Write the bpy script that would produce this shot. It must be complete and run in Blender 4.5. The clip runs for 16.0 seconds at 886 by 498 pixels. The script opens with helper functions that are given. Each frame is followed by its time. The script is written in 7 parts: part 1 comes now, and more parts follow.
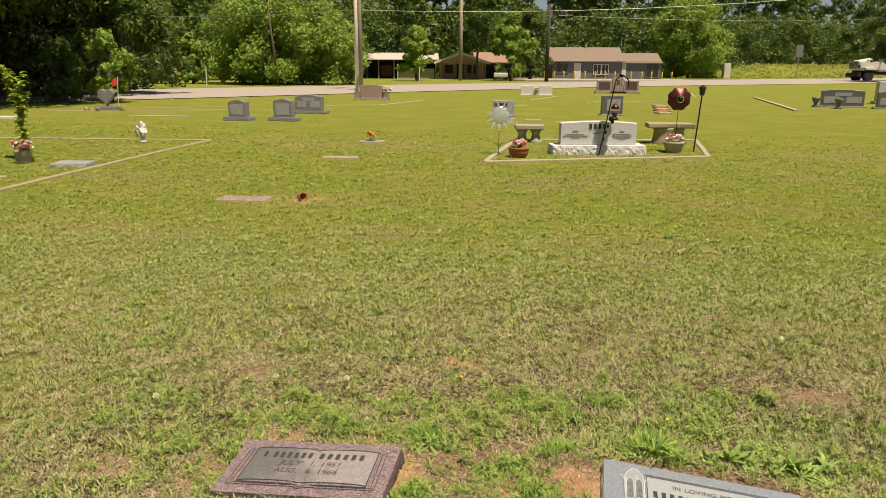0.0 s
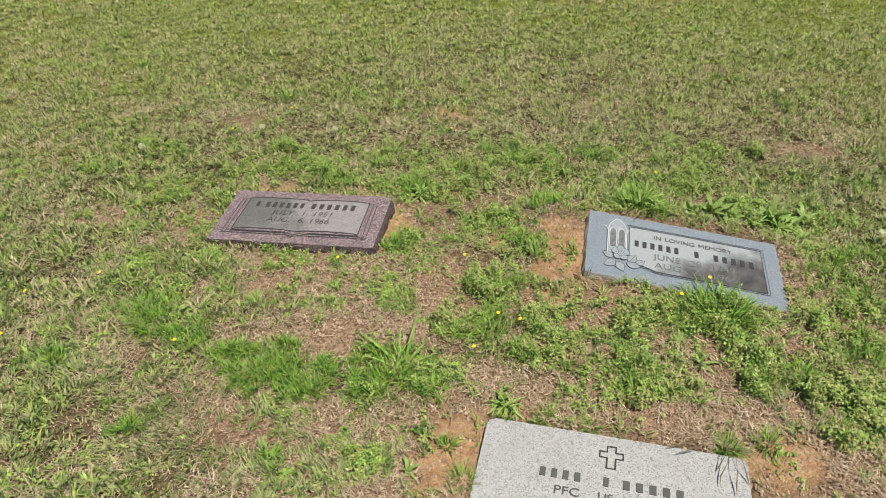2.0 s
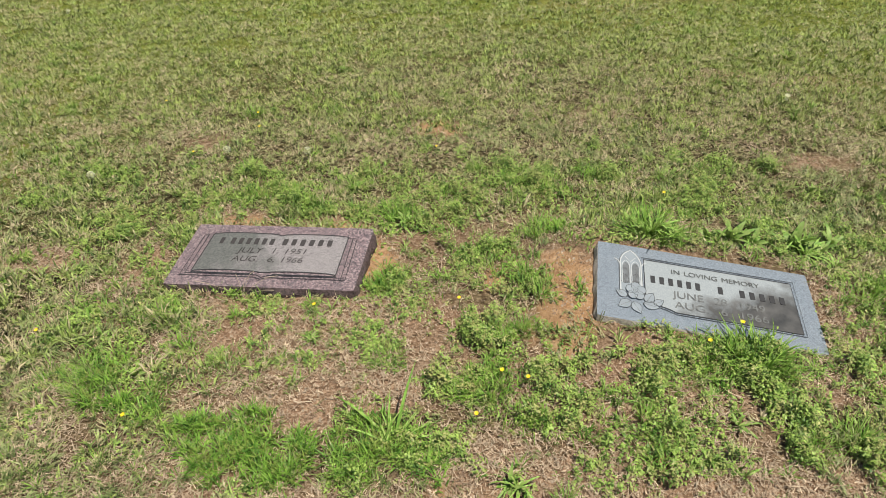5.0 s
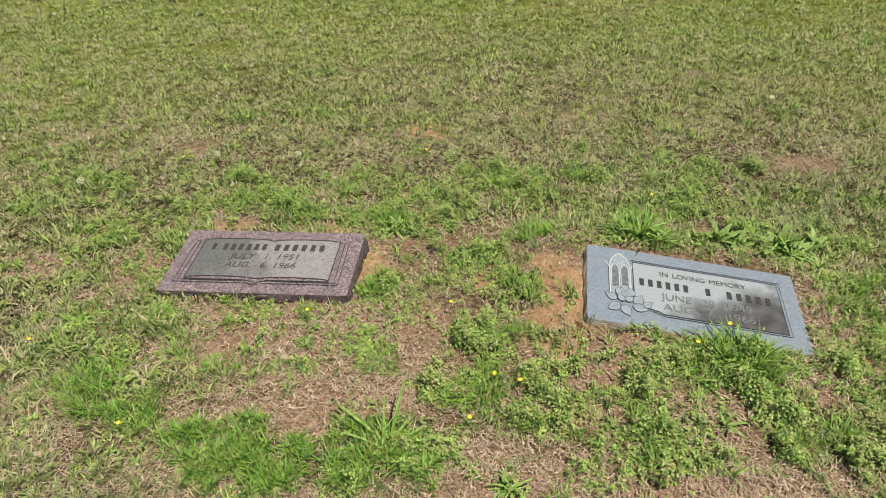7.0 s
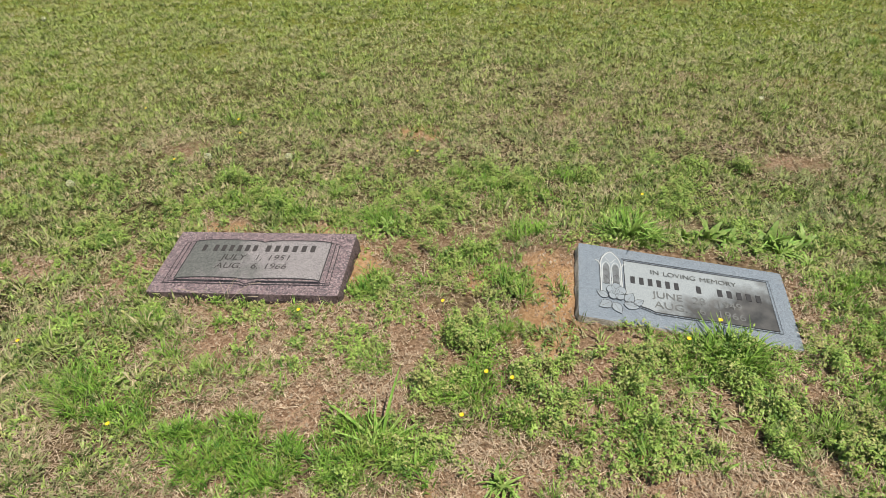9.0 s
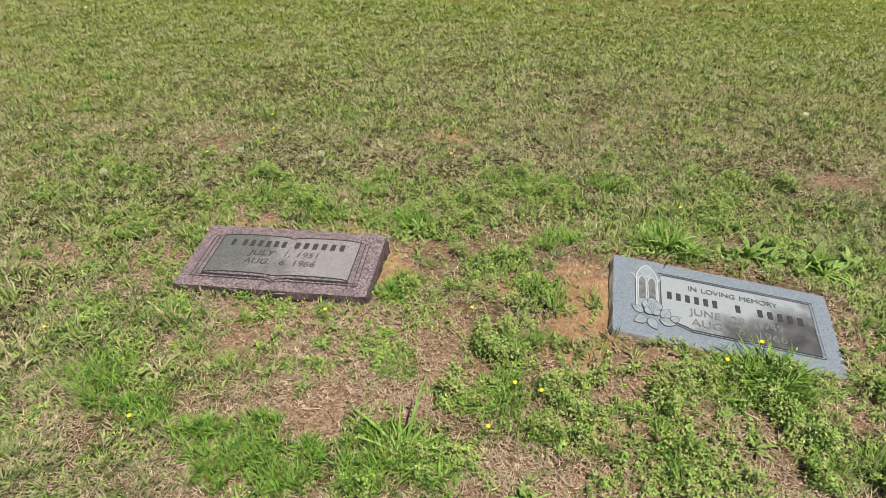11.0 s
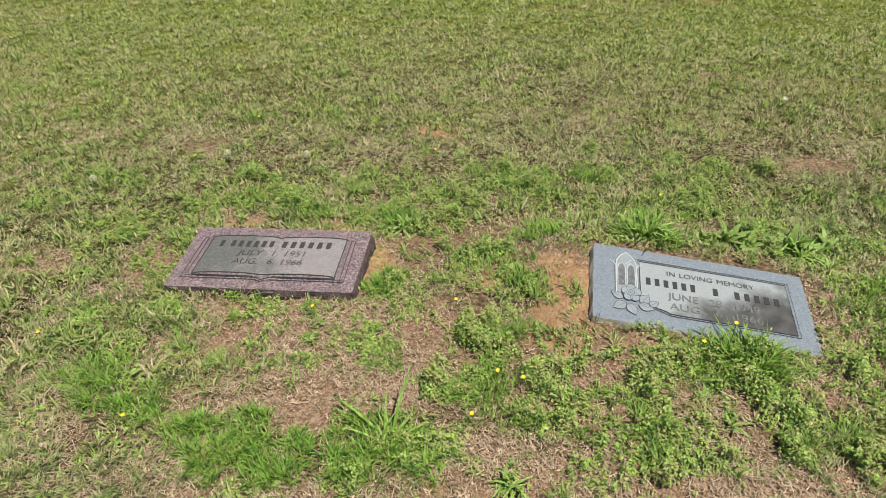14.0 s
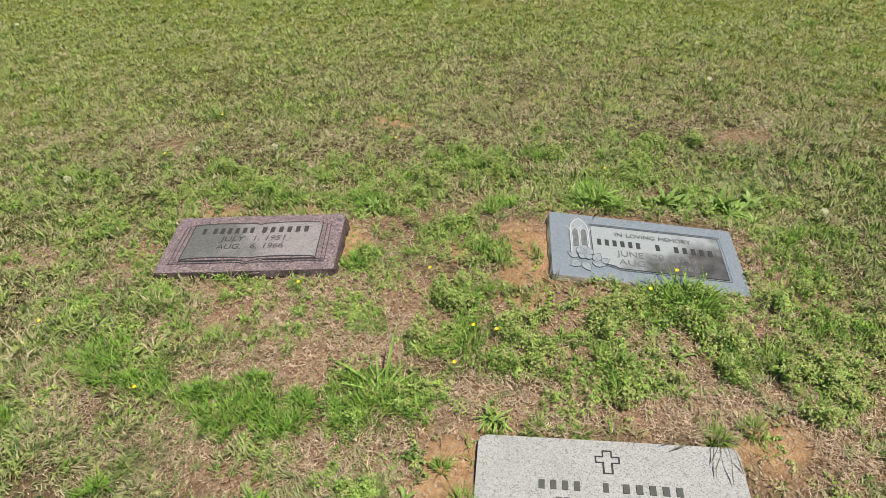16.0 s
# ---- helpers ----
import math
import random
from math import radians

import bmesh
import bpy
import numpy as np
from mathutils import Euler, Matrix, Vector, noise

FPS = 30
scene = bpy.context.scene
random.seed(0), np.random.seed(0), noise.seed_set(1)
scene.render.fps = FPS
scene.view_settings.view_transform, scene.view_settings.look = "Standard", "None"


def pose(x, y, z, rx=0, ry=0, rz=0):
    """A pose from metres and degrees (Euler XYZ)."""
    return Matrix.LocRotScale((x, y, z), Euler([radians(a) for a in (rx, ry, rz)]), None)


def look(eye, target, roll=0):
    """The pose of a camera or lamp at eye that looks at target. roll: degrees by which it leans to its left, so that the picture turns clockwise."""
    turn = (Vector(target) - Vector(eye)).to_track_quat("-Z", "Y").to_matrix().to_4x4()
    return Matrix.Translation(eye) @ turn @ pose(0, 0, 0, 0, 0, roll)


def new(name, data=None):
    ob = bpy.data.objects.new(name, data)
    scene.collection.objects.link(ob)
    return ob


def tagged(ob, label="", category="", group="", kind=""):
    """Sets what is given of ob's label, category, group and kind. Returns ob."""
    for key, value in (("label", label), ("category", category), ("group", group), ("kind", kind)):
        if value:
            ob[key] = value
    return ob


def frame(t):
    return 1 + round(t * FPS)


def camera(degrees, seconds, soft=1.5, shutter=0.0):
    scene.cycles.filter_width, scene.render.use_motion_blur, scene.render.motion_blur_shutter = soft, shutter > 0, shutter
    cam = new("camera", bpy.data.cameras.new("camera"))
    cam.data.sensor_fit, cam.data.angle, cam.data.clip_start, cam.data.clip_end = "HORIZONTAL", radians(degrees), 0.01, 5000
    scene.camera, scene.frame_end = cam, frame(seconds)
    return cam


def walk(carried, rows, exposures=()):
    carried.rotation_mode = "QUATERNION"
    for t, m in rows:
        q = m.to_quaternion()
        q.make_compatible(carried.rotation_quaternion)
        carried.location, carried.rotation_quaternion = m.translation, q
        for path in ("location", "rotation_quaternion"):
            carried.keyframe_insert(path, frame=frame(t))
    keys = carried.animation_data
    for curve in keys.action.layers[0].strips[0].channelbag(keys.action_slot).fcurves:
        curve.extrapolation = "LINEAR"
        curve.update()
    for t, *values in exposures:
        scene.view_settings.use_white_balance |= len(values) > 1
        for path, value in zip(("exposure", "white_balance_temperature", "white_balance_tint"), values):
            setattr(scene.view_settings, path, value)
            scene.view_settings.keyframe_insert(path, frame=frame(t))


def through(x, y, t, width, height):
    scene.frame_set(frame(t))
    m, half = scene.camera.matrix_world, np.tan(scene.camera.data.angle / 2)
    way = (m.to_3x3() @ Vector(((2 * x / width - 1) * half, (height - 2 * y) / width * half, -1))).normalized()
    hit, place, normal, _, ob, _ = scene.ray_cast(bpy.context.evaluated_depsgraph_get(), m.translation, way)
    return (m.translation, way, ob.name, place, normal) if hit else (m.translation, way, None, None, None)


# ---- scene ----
cam = camera(65.6, 16.0, soft=0.5)
PATH = [
    (0, (0.559, -0.381, 1.380), (0.200, 1.520, 0.872), 0.30),
    (0.5, (0.559, -0.359, 1.388), (0.229, 1.429, 0.556), 0.55),
    (1, (0.560, -0.349, 1.389), (0.263, 1.305, 0.304), 0.65),
    (1.5, (0.556, -0.338, 1.380), (0.274, 1.273, 0.229), 0.74),
    (2, (0.550, -0.322, 1.369), (0.280, 1.284, 0.208), 1.07),
    (2.5, (0.540, -0.295, 1.367), (0.280, 1.312, 0.204), 1.00),
    (3, (0.503, -0.248, 1.354), (0.260, 1.361, 0.192), 0.67),
    (3.5, (0.493, -0.119, 1.327), (0.267, 1.494, 0.165), 0.74),
    (4, (0.485, -0.039, 1.300), (0.264, 1.576, 0.141), 0.75),
    (6.5, (0.452, -0.042, 1.328), (0.271, 1.578, 0.169), 0.98),
    (7, (0.458, -0.046, 1.334), (0.283, 1.572, 0.171), 0.98),
    (7.5, (0.467, -0.054, 1.327), (0.297, 1.567, 0.169), 1.13),
    (8, (0.466, -0.060, 1.325), (0.306, 1.567, 0.173), 0.82),
    (10.5, (0.452, -0.032, 1.299), (0.285, 1.600, 0.154), 2.13),
    (11, (0.435, -0.023, 1.294), (0.212, 1.605, 0.153), 2.39),
    (11.5, (0.423, -0.026, 1.288), (0.157, 1.595, 0.149), 2.58),
    (12, (0.418, -0.035, 1.294), (0.127, 1.581, 0.153), 2.64),
    (12.5, (0.427, -0.036, 1.296), (0.123, 1.576, 0.153), 2.22),
    (13, (0.459, -0.036, 1.298), (0.155, 1.573, 0.150), 1.30),
    (13.5, (0.477, -0.036, 1.312), (0.199, 1.575, 0.160), 0.54),
    (14, (0.487, -0.054, 1.315), (0.268, 1.567, 0.164), 0.56),
    (14.5, (0.439, -0.178, 1.331), (0.288, 1.451, 0.181), 0.51),
    (15, (0.404, -0.273, 1.339), (0.307, 1.359, 0.186), 0.40),
    (15.5, (0.410, -0.291, 1.363), (0.334, 1.342, 0.211), 0.57),
    (16, (0.430, -0.274, 1.368), (0.366, 1.358, 0.214), 0.46),
]
EXPOSURES = [(0, 0.43, 8200, 14), (0.5, 0.36, 7800, 12), (1.0, 0.33, 7000, 10), (1.5, 0.31, 6650, 8.5), (16, 0.31, 6650, 8.5)]
walk(cam, [(t, look(eye, target, roll)) for t, eye, target, roll in PATH], EXPOSURES)

# ---- daylight ----
SUN_EL, SUN_AZ = 69.0, 128.0  # degrees; azimuth from +y towards +x
world = bpy.data.worlds.new("sky")
scene.world = world
world.use_nodes = True
wn = world.node_tree.nodes
sky = wn.new("ShaderNodeTexSky")
sky.sky_type, sky.sun_disc = "NISHITA", False
sky.air_density, sky.dust_density = 0.7, 0.3
sky.sun_elevation, sky.sun_rotation = radians(SUN_EL), radians(SUN_AZ)
wn["Background"].inputs["Strength"].default_value = 0.05
world.node_tree.links.new(sky.outputs["Color"], wn["Background"].inputs["Color"])
sun_data = bpy.data.lights.new("sun", "SUN")
sun_data.energy, sun_data.angle, sun_data.color = 5.0, radians(0.55), (1.0, 0.95, 0.86)
sun = new("sun", sun_data)
ce, se = math.cos(radians(SUN_EL)), math.sin(radians(SUN_EL))
sa, ca = math.sin(radians(SUN_AZ)), math.cos(radians(SUN_AZ))
sun.matrix_world = look((60 * ce * sa, 60 * ce * ca, 60 * se), (0, 0, 0))

# ---- materials ----
class Mat:
    """A node material with short ways to its nodes."""

    def __init__(self, name):
        self.m = bpy.data.materials.new(name)
        self.m.use_nodes = True
        self.t = self.m.node_tree
        self.b = self.t.nodes["Principled BSDF"]

    def node(self, kind, **inputs):
        n = self.t.nodes.new(kind)
        for key, value in inputs.items():
            self.put(n.inputs[key.replace("_", " ")], value)
        return n

    def put(self, socket, value):
        if isinstance(value, bpy.types.NodeSocket):
            self.t.links.new(value, socket)
        else:
            socket.default_value = value

    def place(self, scale=1.0, stretch=(1, 1, 1)):
        c = self.node("ShaderNodeTexCoord")
        mp = self.node("ShaderNodeMapping", Vector=c.outputs["Object"])
        mp.inputs["Scale"].default_value = [scale * s for s in stretch]
        return mp.outputs["Vector"]

    def noise(self, scale, detail=3.0, rough=0.55, stretch=(1, 1, 1)):
        return self.node("ShaderNodeTexNoise", Vector=self.place(1, stretch), Scale=scale, Detail=detail, Roughness=rough).outputs["Fac"]

    def speckle(self, scale):
        v = self.node("ShaderNodeTexVoronoi", Vector=self.place(), Scale=scale)
        return v.outputs["Color"]

    def ramp(self, fac, stops):
        r = self.node("ShaderNodeValToRGB", Fac=fac)
        e = r.color_ramp.elements
        while len(e) < len(stops):
            e.new(0.5)
        for el, (at, col) in zip(e, stops):
            el.position = at
            el.color = (*col, 1) if len(col) == 3 else col
        return r.outputs["Color"]

    def mix(self, fac, a, b, mode="MIX"):
        n = self.t.nodes.new("ShaderNodeMix")
        n.data_type, n.blend_type = "RGBA", mode
        for i, v in ((0, fac), (6, a), (7, b)):
            if isinstance(v, tuple) and len(v) == 3:
                v = (*v, 1)
            self.put(n.inputs[i], v)
        return n.outputs[2]

    def math(self, op, a, b=0.0, clamp=False):
        n = self.t.nodes.new("ShaderNodeMath")
        n.operation, n.use_clamp = op, clamp
        self.put(n.inputs[0], a), self.put(n.inputs[1], b)
        return n.outputs[0]

    def island(self):
        return self.t.nodes.new("ShaderNodeNewGeometry").outputs["Random Per Island"]

    def each(self):
        return self.t.nodes.new("ShaderNodeObjectInfo").outputs["Random"]

    def bump(self, height, strength=0.3, distance=0.01):
        n = self.node("ShaderNodeBump", Height=height, Strength=strength, Distance=distance)
        self.t.links.new(n.outputs["Normal"], self.b.inputs["Normal"])
        return self

    def done(self, color, rough=0.6, metal=0.0, spec=0.5):
        self.put(self.b.inputs["Base Color"], (*color, 1) if isinstance(color, tuple) and len(color) == 3 else color)
        self.put(self.b.inputs["Roughness"], rough)
        self.b.inputs["Metallic"].default_value = metal
        self.b.inputs["Specular IOR Level"].default_value = spec
        return self.m

    def leafy(self, color, rough=0.48, through=0.35, spec=0.28):
        """A thin leaf: part of the light goes through it."""
        self.done(color, rough, 0, spec)
        tr = self.node("ShaderNodeBsdfTranslucent", Color=color)
        mx = self.node("ShaderNodeMixShader", Fac=through)
        self.t.links.new(self.b.outputs[0], mx.inputs[1])
        self.t.links.new(tr.outputs[0], mx.inputs[2])
        self.t.links.new(mx.outputs[0], self.t.nodes["Material Output"].inputs["Surface"])
        return self.m


def plain(name, color, rough=0.6, metal=0.0, vary=0.15, scale=20.0, bump=0.15):
    """Colour with a little grain and wear."""
    m = Mat(name)
    n, w = m.noise(scale, 4), m.noise(scale * 0.13, 2)
    dark = tuple(c * (1 - vary) for c in color)
    light = tuple(min(1, c * (1 + vary)) for c in color)
    col = m.mix(m.math("MULTIPLY", w, 0.5), m.ramp(n, [(0.3, dark), (0.7, light)]), tuple(c * (1 - 1.5 * vary) for c in color))
    return m.bump(n, bump, 0.004).done(col, rough, metal)


def granite(name, colors, grain=420.0, rough=0.35, stain=0.25, stain_color=(0.05, 0.05, 0.05), bump=0.1):
    """Crystals of several colours, with broad weather stains."""
    m = Mat(name)
    s = m.speckle(grain)
    g = m.node("ShaderNodeSeparateColor", Color=s)
    k = len(colors)
    stops = [(i / k, c) for i, c in enumerate(colors)]
    r = m.ramp(g.outputs[0], stops)
    m.t.nodes[-1].color_ramp.interpolation = "CONSTANT"
    fine = m.mix(0.35, r, m.ramp(m.noise(grain * 0.35, 4), [(0.35, colors[0]), (0.65, colors[-1])]))
    w = m.ramp(m.noise(7.0, 5, 0.65), [(0.45, (0, 0, 0)), (0.75, (1, 1, 1))])
    col = m.mix(m.math("MULTIPLY", w, stain), fine, stain_color)
    return m.bump(m.noise(grain * 0.6, 2), bump, 0.002).done(col, m.math("ADD", m.math("MULTIPLY", m.noise(30, 3), 0.15), rough - 0.08), 0)


def turf(name, dry, green, alt, straw_share=0.35, patch=1.3, through=0.3, lush=False, clump=45.0):
    """Blades: green and dry ones mixed, in drifts of a metre and of a hand's width."""
    m = Mat(name)
    isl = m.island()
    drift = m.math("ADD", m.math("MULTIPLY", m.noise(patch, 4, 0.6), 1.5), m.math("MULTIPLY", m.math("SUBTRACT", m.noise(patch * 6, 4, 0.65), 0.407), 3.0))
    cl = m.noise(clump, 2, 0.5)
    key = m.math("SUBTRACT", m.math("ADD", m.math("ADD", m.math("MULTIPLY", isl, 0.45), m.math("MULTIPLY", m.math("SUBTRACT", cl, 0.38), 2.0)), drift), 1.0 + straw_share - 0.35)
    if lush:
        # the lawn is greener away from the worn ground by the markers
        yy = m.node("ShaderNodeSeparateXYZ", Vector=m.node("ShaderNodeTexCoord").outputs["Object"]).outputs[1]
        key = m.math("ADD", key, m.math("MULTIPLY", m.math("SUBTRACT", yy, 2.4), 0.11, True))
        key = m.math("ADD", key, m.math("MULTIPLY", m.math("SUBTRACT", 1.7, yy), 0.16, True))
    fac = m.ramp(key, [(0.25, (0, 0, 0)), (0.62, (1, 1, 1))])
    tone = m.math("ADD", m.math("MULTIPLY", m.math("FRACT", m.math("MULTIPLY", isl, 37.0)), 0.40), m.math("MULTIPLY", m.math("SUBTRACT", m.noise(clump * 0.7, 2, 0.5), 0.40), 3.0), True)
    g = m.mix(tone, tuple(c * 0.7 for c in green), alt)
    d = m.mix(tone, dry, tuple(c * 0.45 for c in dry))
    return m.leafy(m.mix(fac, d, g), 0.5, through)


M_GROUND = Mat("soil_and_turf")
def _ground(m):
    pl = m.node("ShaderNodeAttribute")
    pl.attribute_name = "dense"
    d = m.math("SUBTRACT", 1.0, pl.outputs["Fac"])
    soil = m.ramp(m.noise(9, 6, 0.7), [(0.3, (0.19, 0.105, 0.062)), (0.52, (0.36, 0.225, 0.14)), (0.7, (0.54, 0.38, 0.26))])
    crumbs = m.mix(0.6, soil, m.ramp(m.noise(95, 5, 0.8), [(0.38, (0.05, 0.026, 0.015)), (0.5, (0.29, 0.18, 0.115)), (0.61, (0.62, 0.46, 0.33))]))
    lawn = m.ramp(m.noise(0.8, 7, 0.68), [(0.34, (0.30, 0.225, 0.09)), (0.44, (0.21, 0.21, 0.042)), (0.56, (0.13, 0.18, 0.022)), (0.70, (0.21, 0.23, 0.04))])
    fine = m.mix(0.55, lawn, m.ramp(m.noise(22, 6, 0.75), [(0.34, (0.055, 0.085, 0.012)), (0.5, (0.165, 0.19, 0.033)), (0.66, (0.33, 0.32, 0.09))]))
    at = m.node("ShaderNodeAttribute")
    at.attribute_name = "clay"
    tan = m.ramp(m.noise(35, 5, 0.6), [(0.3, (0.36, 0.20, 0.10)), (0.5, (0.50, 0.30, 0.155)), (0.7, (0.64, 0.43, 0.25))])
    ab = m.node("ShaderNodeAttribute")
    ab.attribute_name = "bare"
    thatch = m.ramp(m.noise(48, 4, 0.65), [(0.34, (0.026, 0.020, 0.010)), (0.46, (0.080, 0.066, 0.032)), (0.58, (0.18, 0.15, 0.078)), (0.74, (0.38, 0.31, 0.18))])
    near = m.mix(ab.outputs["Fac"], thatch, crumbs)
    wd = m.node("ShaderNodeAttribute")
    wd.attribute_name = "thin"
    brown = m.ramp(m.noise(30, 5, 0.7), [(0.35, (0.14, 0.10, 0.05)), (0.65, (0.36, 0.27, 0.16))])
    col = m.mix(m.math("MULTIPLY", wd.outputs["Fac"], m.math("MULTIPLY", m.noise(7, 4, 0.7), 1.1), True), m.mix(d, near, fine), brown)
    col = m.mix(m.math("MULTIPLY", at.outputs["Fac"], m.math("ADD", 0.35, m.noise(28, 4, 0.7)), True), col, tan)
    h = m.math("ADD", m.noise(60, 5, 0.7), m.math("MULTIPLY", m.noise(300, 3, 0.7), 0.4))
    return m.bump(h, 0.9, 0.02).done(col, 0.95, 0, 0.1)
M_GROUND = _ground(M_GROUND)

M_TURF = turf("turf", (0.60, 0.52, 0.30), (0.11, 0.175, 0.036), (0.41, 0.50, 0.135), 0.20, 1.3, 0.07, True)
# a darker copy of the turf colours, only to dim the near lawn
M_TURF_NEAR = turf("near_turf", (0.54, 0.46, 0.28), (0.085, 0.15, 0.035), (0.37, 0.46, 0.13), 0.21, 1.3, 0.07, True)
M_TURF_FAR = turf("turf_far", (0.48, 0.44, 0.17), (0.21, 0.30, 0.042), (0.38, 0.46, 0.085), 0.15, 0.8, 0.35, False, 14.0)
M_STRAW = turf("straw", (0.66, 0.52, 0.37), (0.24, 0.155, 0.095), (0.50, 0.38, 0.26), 0.42, 9, 0.1)
M_CLOVER = turf("low_weed", (0.46, 0.46, 0.17), (0.095, 0.20, 0.034), (0.37, 0.51, 0.115), 0.23, 5, 0.08)
M_TUFT = turf("tuft_blades", (0.31, 0.39, 0.10), (0.08, 0.20, 0.022), (0.26, 0.42, 0.075), 0.1, 5, 0.1)
M_LEAF = turf("broad_weed", (0.34, 0.46, 0.12), (0.14, 0.33, 0.035), (0.34, 0.52, 0.12), 0.1, 6, 0.12)
M_CRUMB = turf("soil_crumb", (0.46, 0.36, 0.26), (0.22, 0.14, 0.09), (0.36, 0.24, 0.15), 0.3, 12, 0.0)
M_BROAD = turf("broad_leaf", (0.31, 0.42, 0.12), (0.13, 0.29, 0.045), (0.30, 0.47, 0.11), 0.1, 6, 0.15)
M_LUSH = turf("lush_blades", (0.31, 0.39, 0.09), (0.075, 0.20, 0.022), (0.25, 0.43, 0.065), 0.14, 8, 0.1)
M_WIRY = turf("wiry_blades", (0.38, 0.35, 0.18), (0.12, 0.165, 0.05), (0.33, 0.38, 0.155), 0.18, 6, 0.06)
M_THATCH = turf("thatch_blades", (0.60, 0.51, 0.30), (0.12, 0.14, 0.05), (0.38, 0.41, 0.16), 0.26, 4, 0.04, True)
M_YELLOW = plain("yellow_petal", (0.85, 0.62, 0.02), 0.6)
M_SEED = Mat("seed_fluff").leafy((0.88, 0.88, 0.72, 1), 0.9, 0.6, 0.1)
M_STEM = plain("flower_stem", (0.20, 0.26, 0.07), 0.6)
M_DEAD_STEM = plain("dead_stem", (0.40, 0.33, 0.24), 0.85)
M_STALK = plain("seed_stalk", (0.16, 0.13, 0.08), 0.7)

M_ROSE_STONE = granite("rose_granite", [(0.055, 0.047, 0.053), (0.21, 0.145, 0.155), (0.31, 0.225, 0.23), (0.12, 0.105, 0.115), (0.45, 0.35, 0.35), (0.25, 0.19, 0.20)], 230, 0.34, 0.4, (0.12, 0.10, 0.105))
def _rose_panel():
    m = Mat("rose_panel")
    g = m.node("ShaderNodeSeparateColor", Color=m.speckle(430))
    base = m.ramp(g.outputs[0], [(0.0, (0.10, 0.095, 0.10)), (0.3, (0.22, 0.20, 0.205)), (0.65, (0.29, 0.27, 0.275)), (0.9, (0.36, 0.335, 0.33))])
    c = m.node("ShaderNodeSeparateXYZ", Vector=m.node("ShaderNodeTexCoord").outputs["Object"])
    # a dark greenish patch that lies over the first page
    k = m.math("SUBTRACT", m.math("MULTIPLY", m.noise(8, 5, 0.6), 2.0), m.math("ADD", m.math("MULTIPLY", c.outputs[0], 3.0), 0.86))
    dark = m.ramp(k, [(0.0, (0, 0, 0)), (0.5, (0.85, 0.85, 0.85))])
    col = m.mix(dark, base, m.ramp(m.noise(160, 3), [(0.35, (0.055, 0.06, 0.055)), (0.7, (0.16, 0.17, 0.155))]))
    return m.bump(m.noise(200, 2), 0.05, 0.001).done(col, 0.30)
M_ROSE_PANEL = _rose_panel()
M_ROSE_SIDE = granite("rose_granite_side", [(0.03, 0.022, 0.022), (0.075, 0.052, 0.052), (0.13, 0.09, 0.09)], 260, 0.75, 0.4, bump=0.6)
M_BLUE_STONE = granite("blue_grey_granite", [(0.12, 0.145, 0.175), (0.21, 0.25, 0.29), (0.28, 0.32, 0.36), (0.18, 0.21, 0.25)], 430, 0.42, 0.12, (0.25, 0.25, 0.25))
M_BLUE_SIDE = granite("blue_grey_granite_side", [(0.30, 0.28, 0.25), (0.46, 0.43, 0.39), (0.56, 0.52, 0.46)], 240, 0.9, 0.35, (0.30, 0.18, 0.09), bump=0.7)
def _blue_panel():
    m = Mat("polished_panel")
    base = m.ramp(m.noise(300, 4), [(0.3, (0.24, 0.265, 0.28)), (0.7, (0.34, 0.37, 0.385))])
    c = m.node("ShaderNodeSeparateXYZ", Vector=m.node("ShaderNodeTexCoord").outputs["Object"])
    # a dark patch over one corner of the panel, ragged at its edge
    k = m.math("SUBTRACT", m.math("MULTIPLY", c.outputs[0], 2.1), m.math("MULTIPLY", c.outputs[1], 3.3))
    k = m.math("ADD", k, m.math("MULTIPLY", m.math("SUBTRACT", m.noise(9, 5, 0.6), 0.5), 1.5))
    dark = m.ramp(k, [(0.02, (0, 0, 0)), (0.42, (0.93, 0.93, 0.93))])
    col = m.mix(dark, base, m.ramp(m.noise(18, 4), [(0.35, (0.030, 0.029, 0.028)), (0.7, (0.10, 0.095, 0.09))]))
    return m.bump(m.noise(200, 2), 0.05, 0.001).done(col, 0.28)
M_BLUE_PANEL = _blue_panel()
M_WHITE_STONE = granite("pale_granite", [(0.33, 0.33, 0.33), (0.25, 0.255, 0.26), (0.38, 0.38, 0.375), (0.29, 0.29, 0.295), (0.10, 0.10, 0.105), (0.42, 0.42, 0.41), (0.34, 0.34, 0.34)], 400, 0.75, 0.3, (0.22, 0.215, 0.21), bump=0.3)
M_ENGRAVE = plain("engraving_dark", (0.035, 0.035, 0.038), 0.9)
M_ENGRAVE_PALE = plain("engraving_pale", (0.44, 0.46, 0.47), 0.9)
M_ENGRAVE_GREY = plain("engraving_grey", (0.08, 0.083, 0.08), 0.9)
M_ENGRAVE_SOFT = plain("engraving_soft", (0.30, 0.30, 0.30), 0.9)
M_ENGRAVE_DATE = plain("engraving_dates", (0.15, 0.155, 0.155), 0.9)
M_ENGRAVE_ROSE = plain("engraving_rose", (0.045, 0.040, 0.040), 0.9)
M_CARVED_FILL = plain("carved_fill", (0.25, 0.285, 0.315), 0.9)
M_LANCET = plain("carved_lancet", (0.15, 0.16, 0.17), 0.9, 0, 0.4, 40)
M_GREY_STONE = granite("grey_granite", [(0.20, 0.20, 0.21), (0.33, 0.33, 0.34), (0.42, 0.42, 0.43)], 150, 0.45, 0.2)
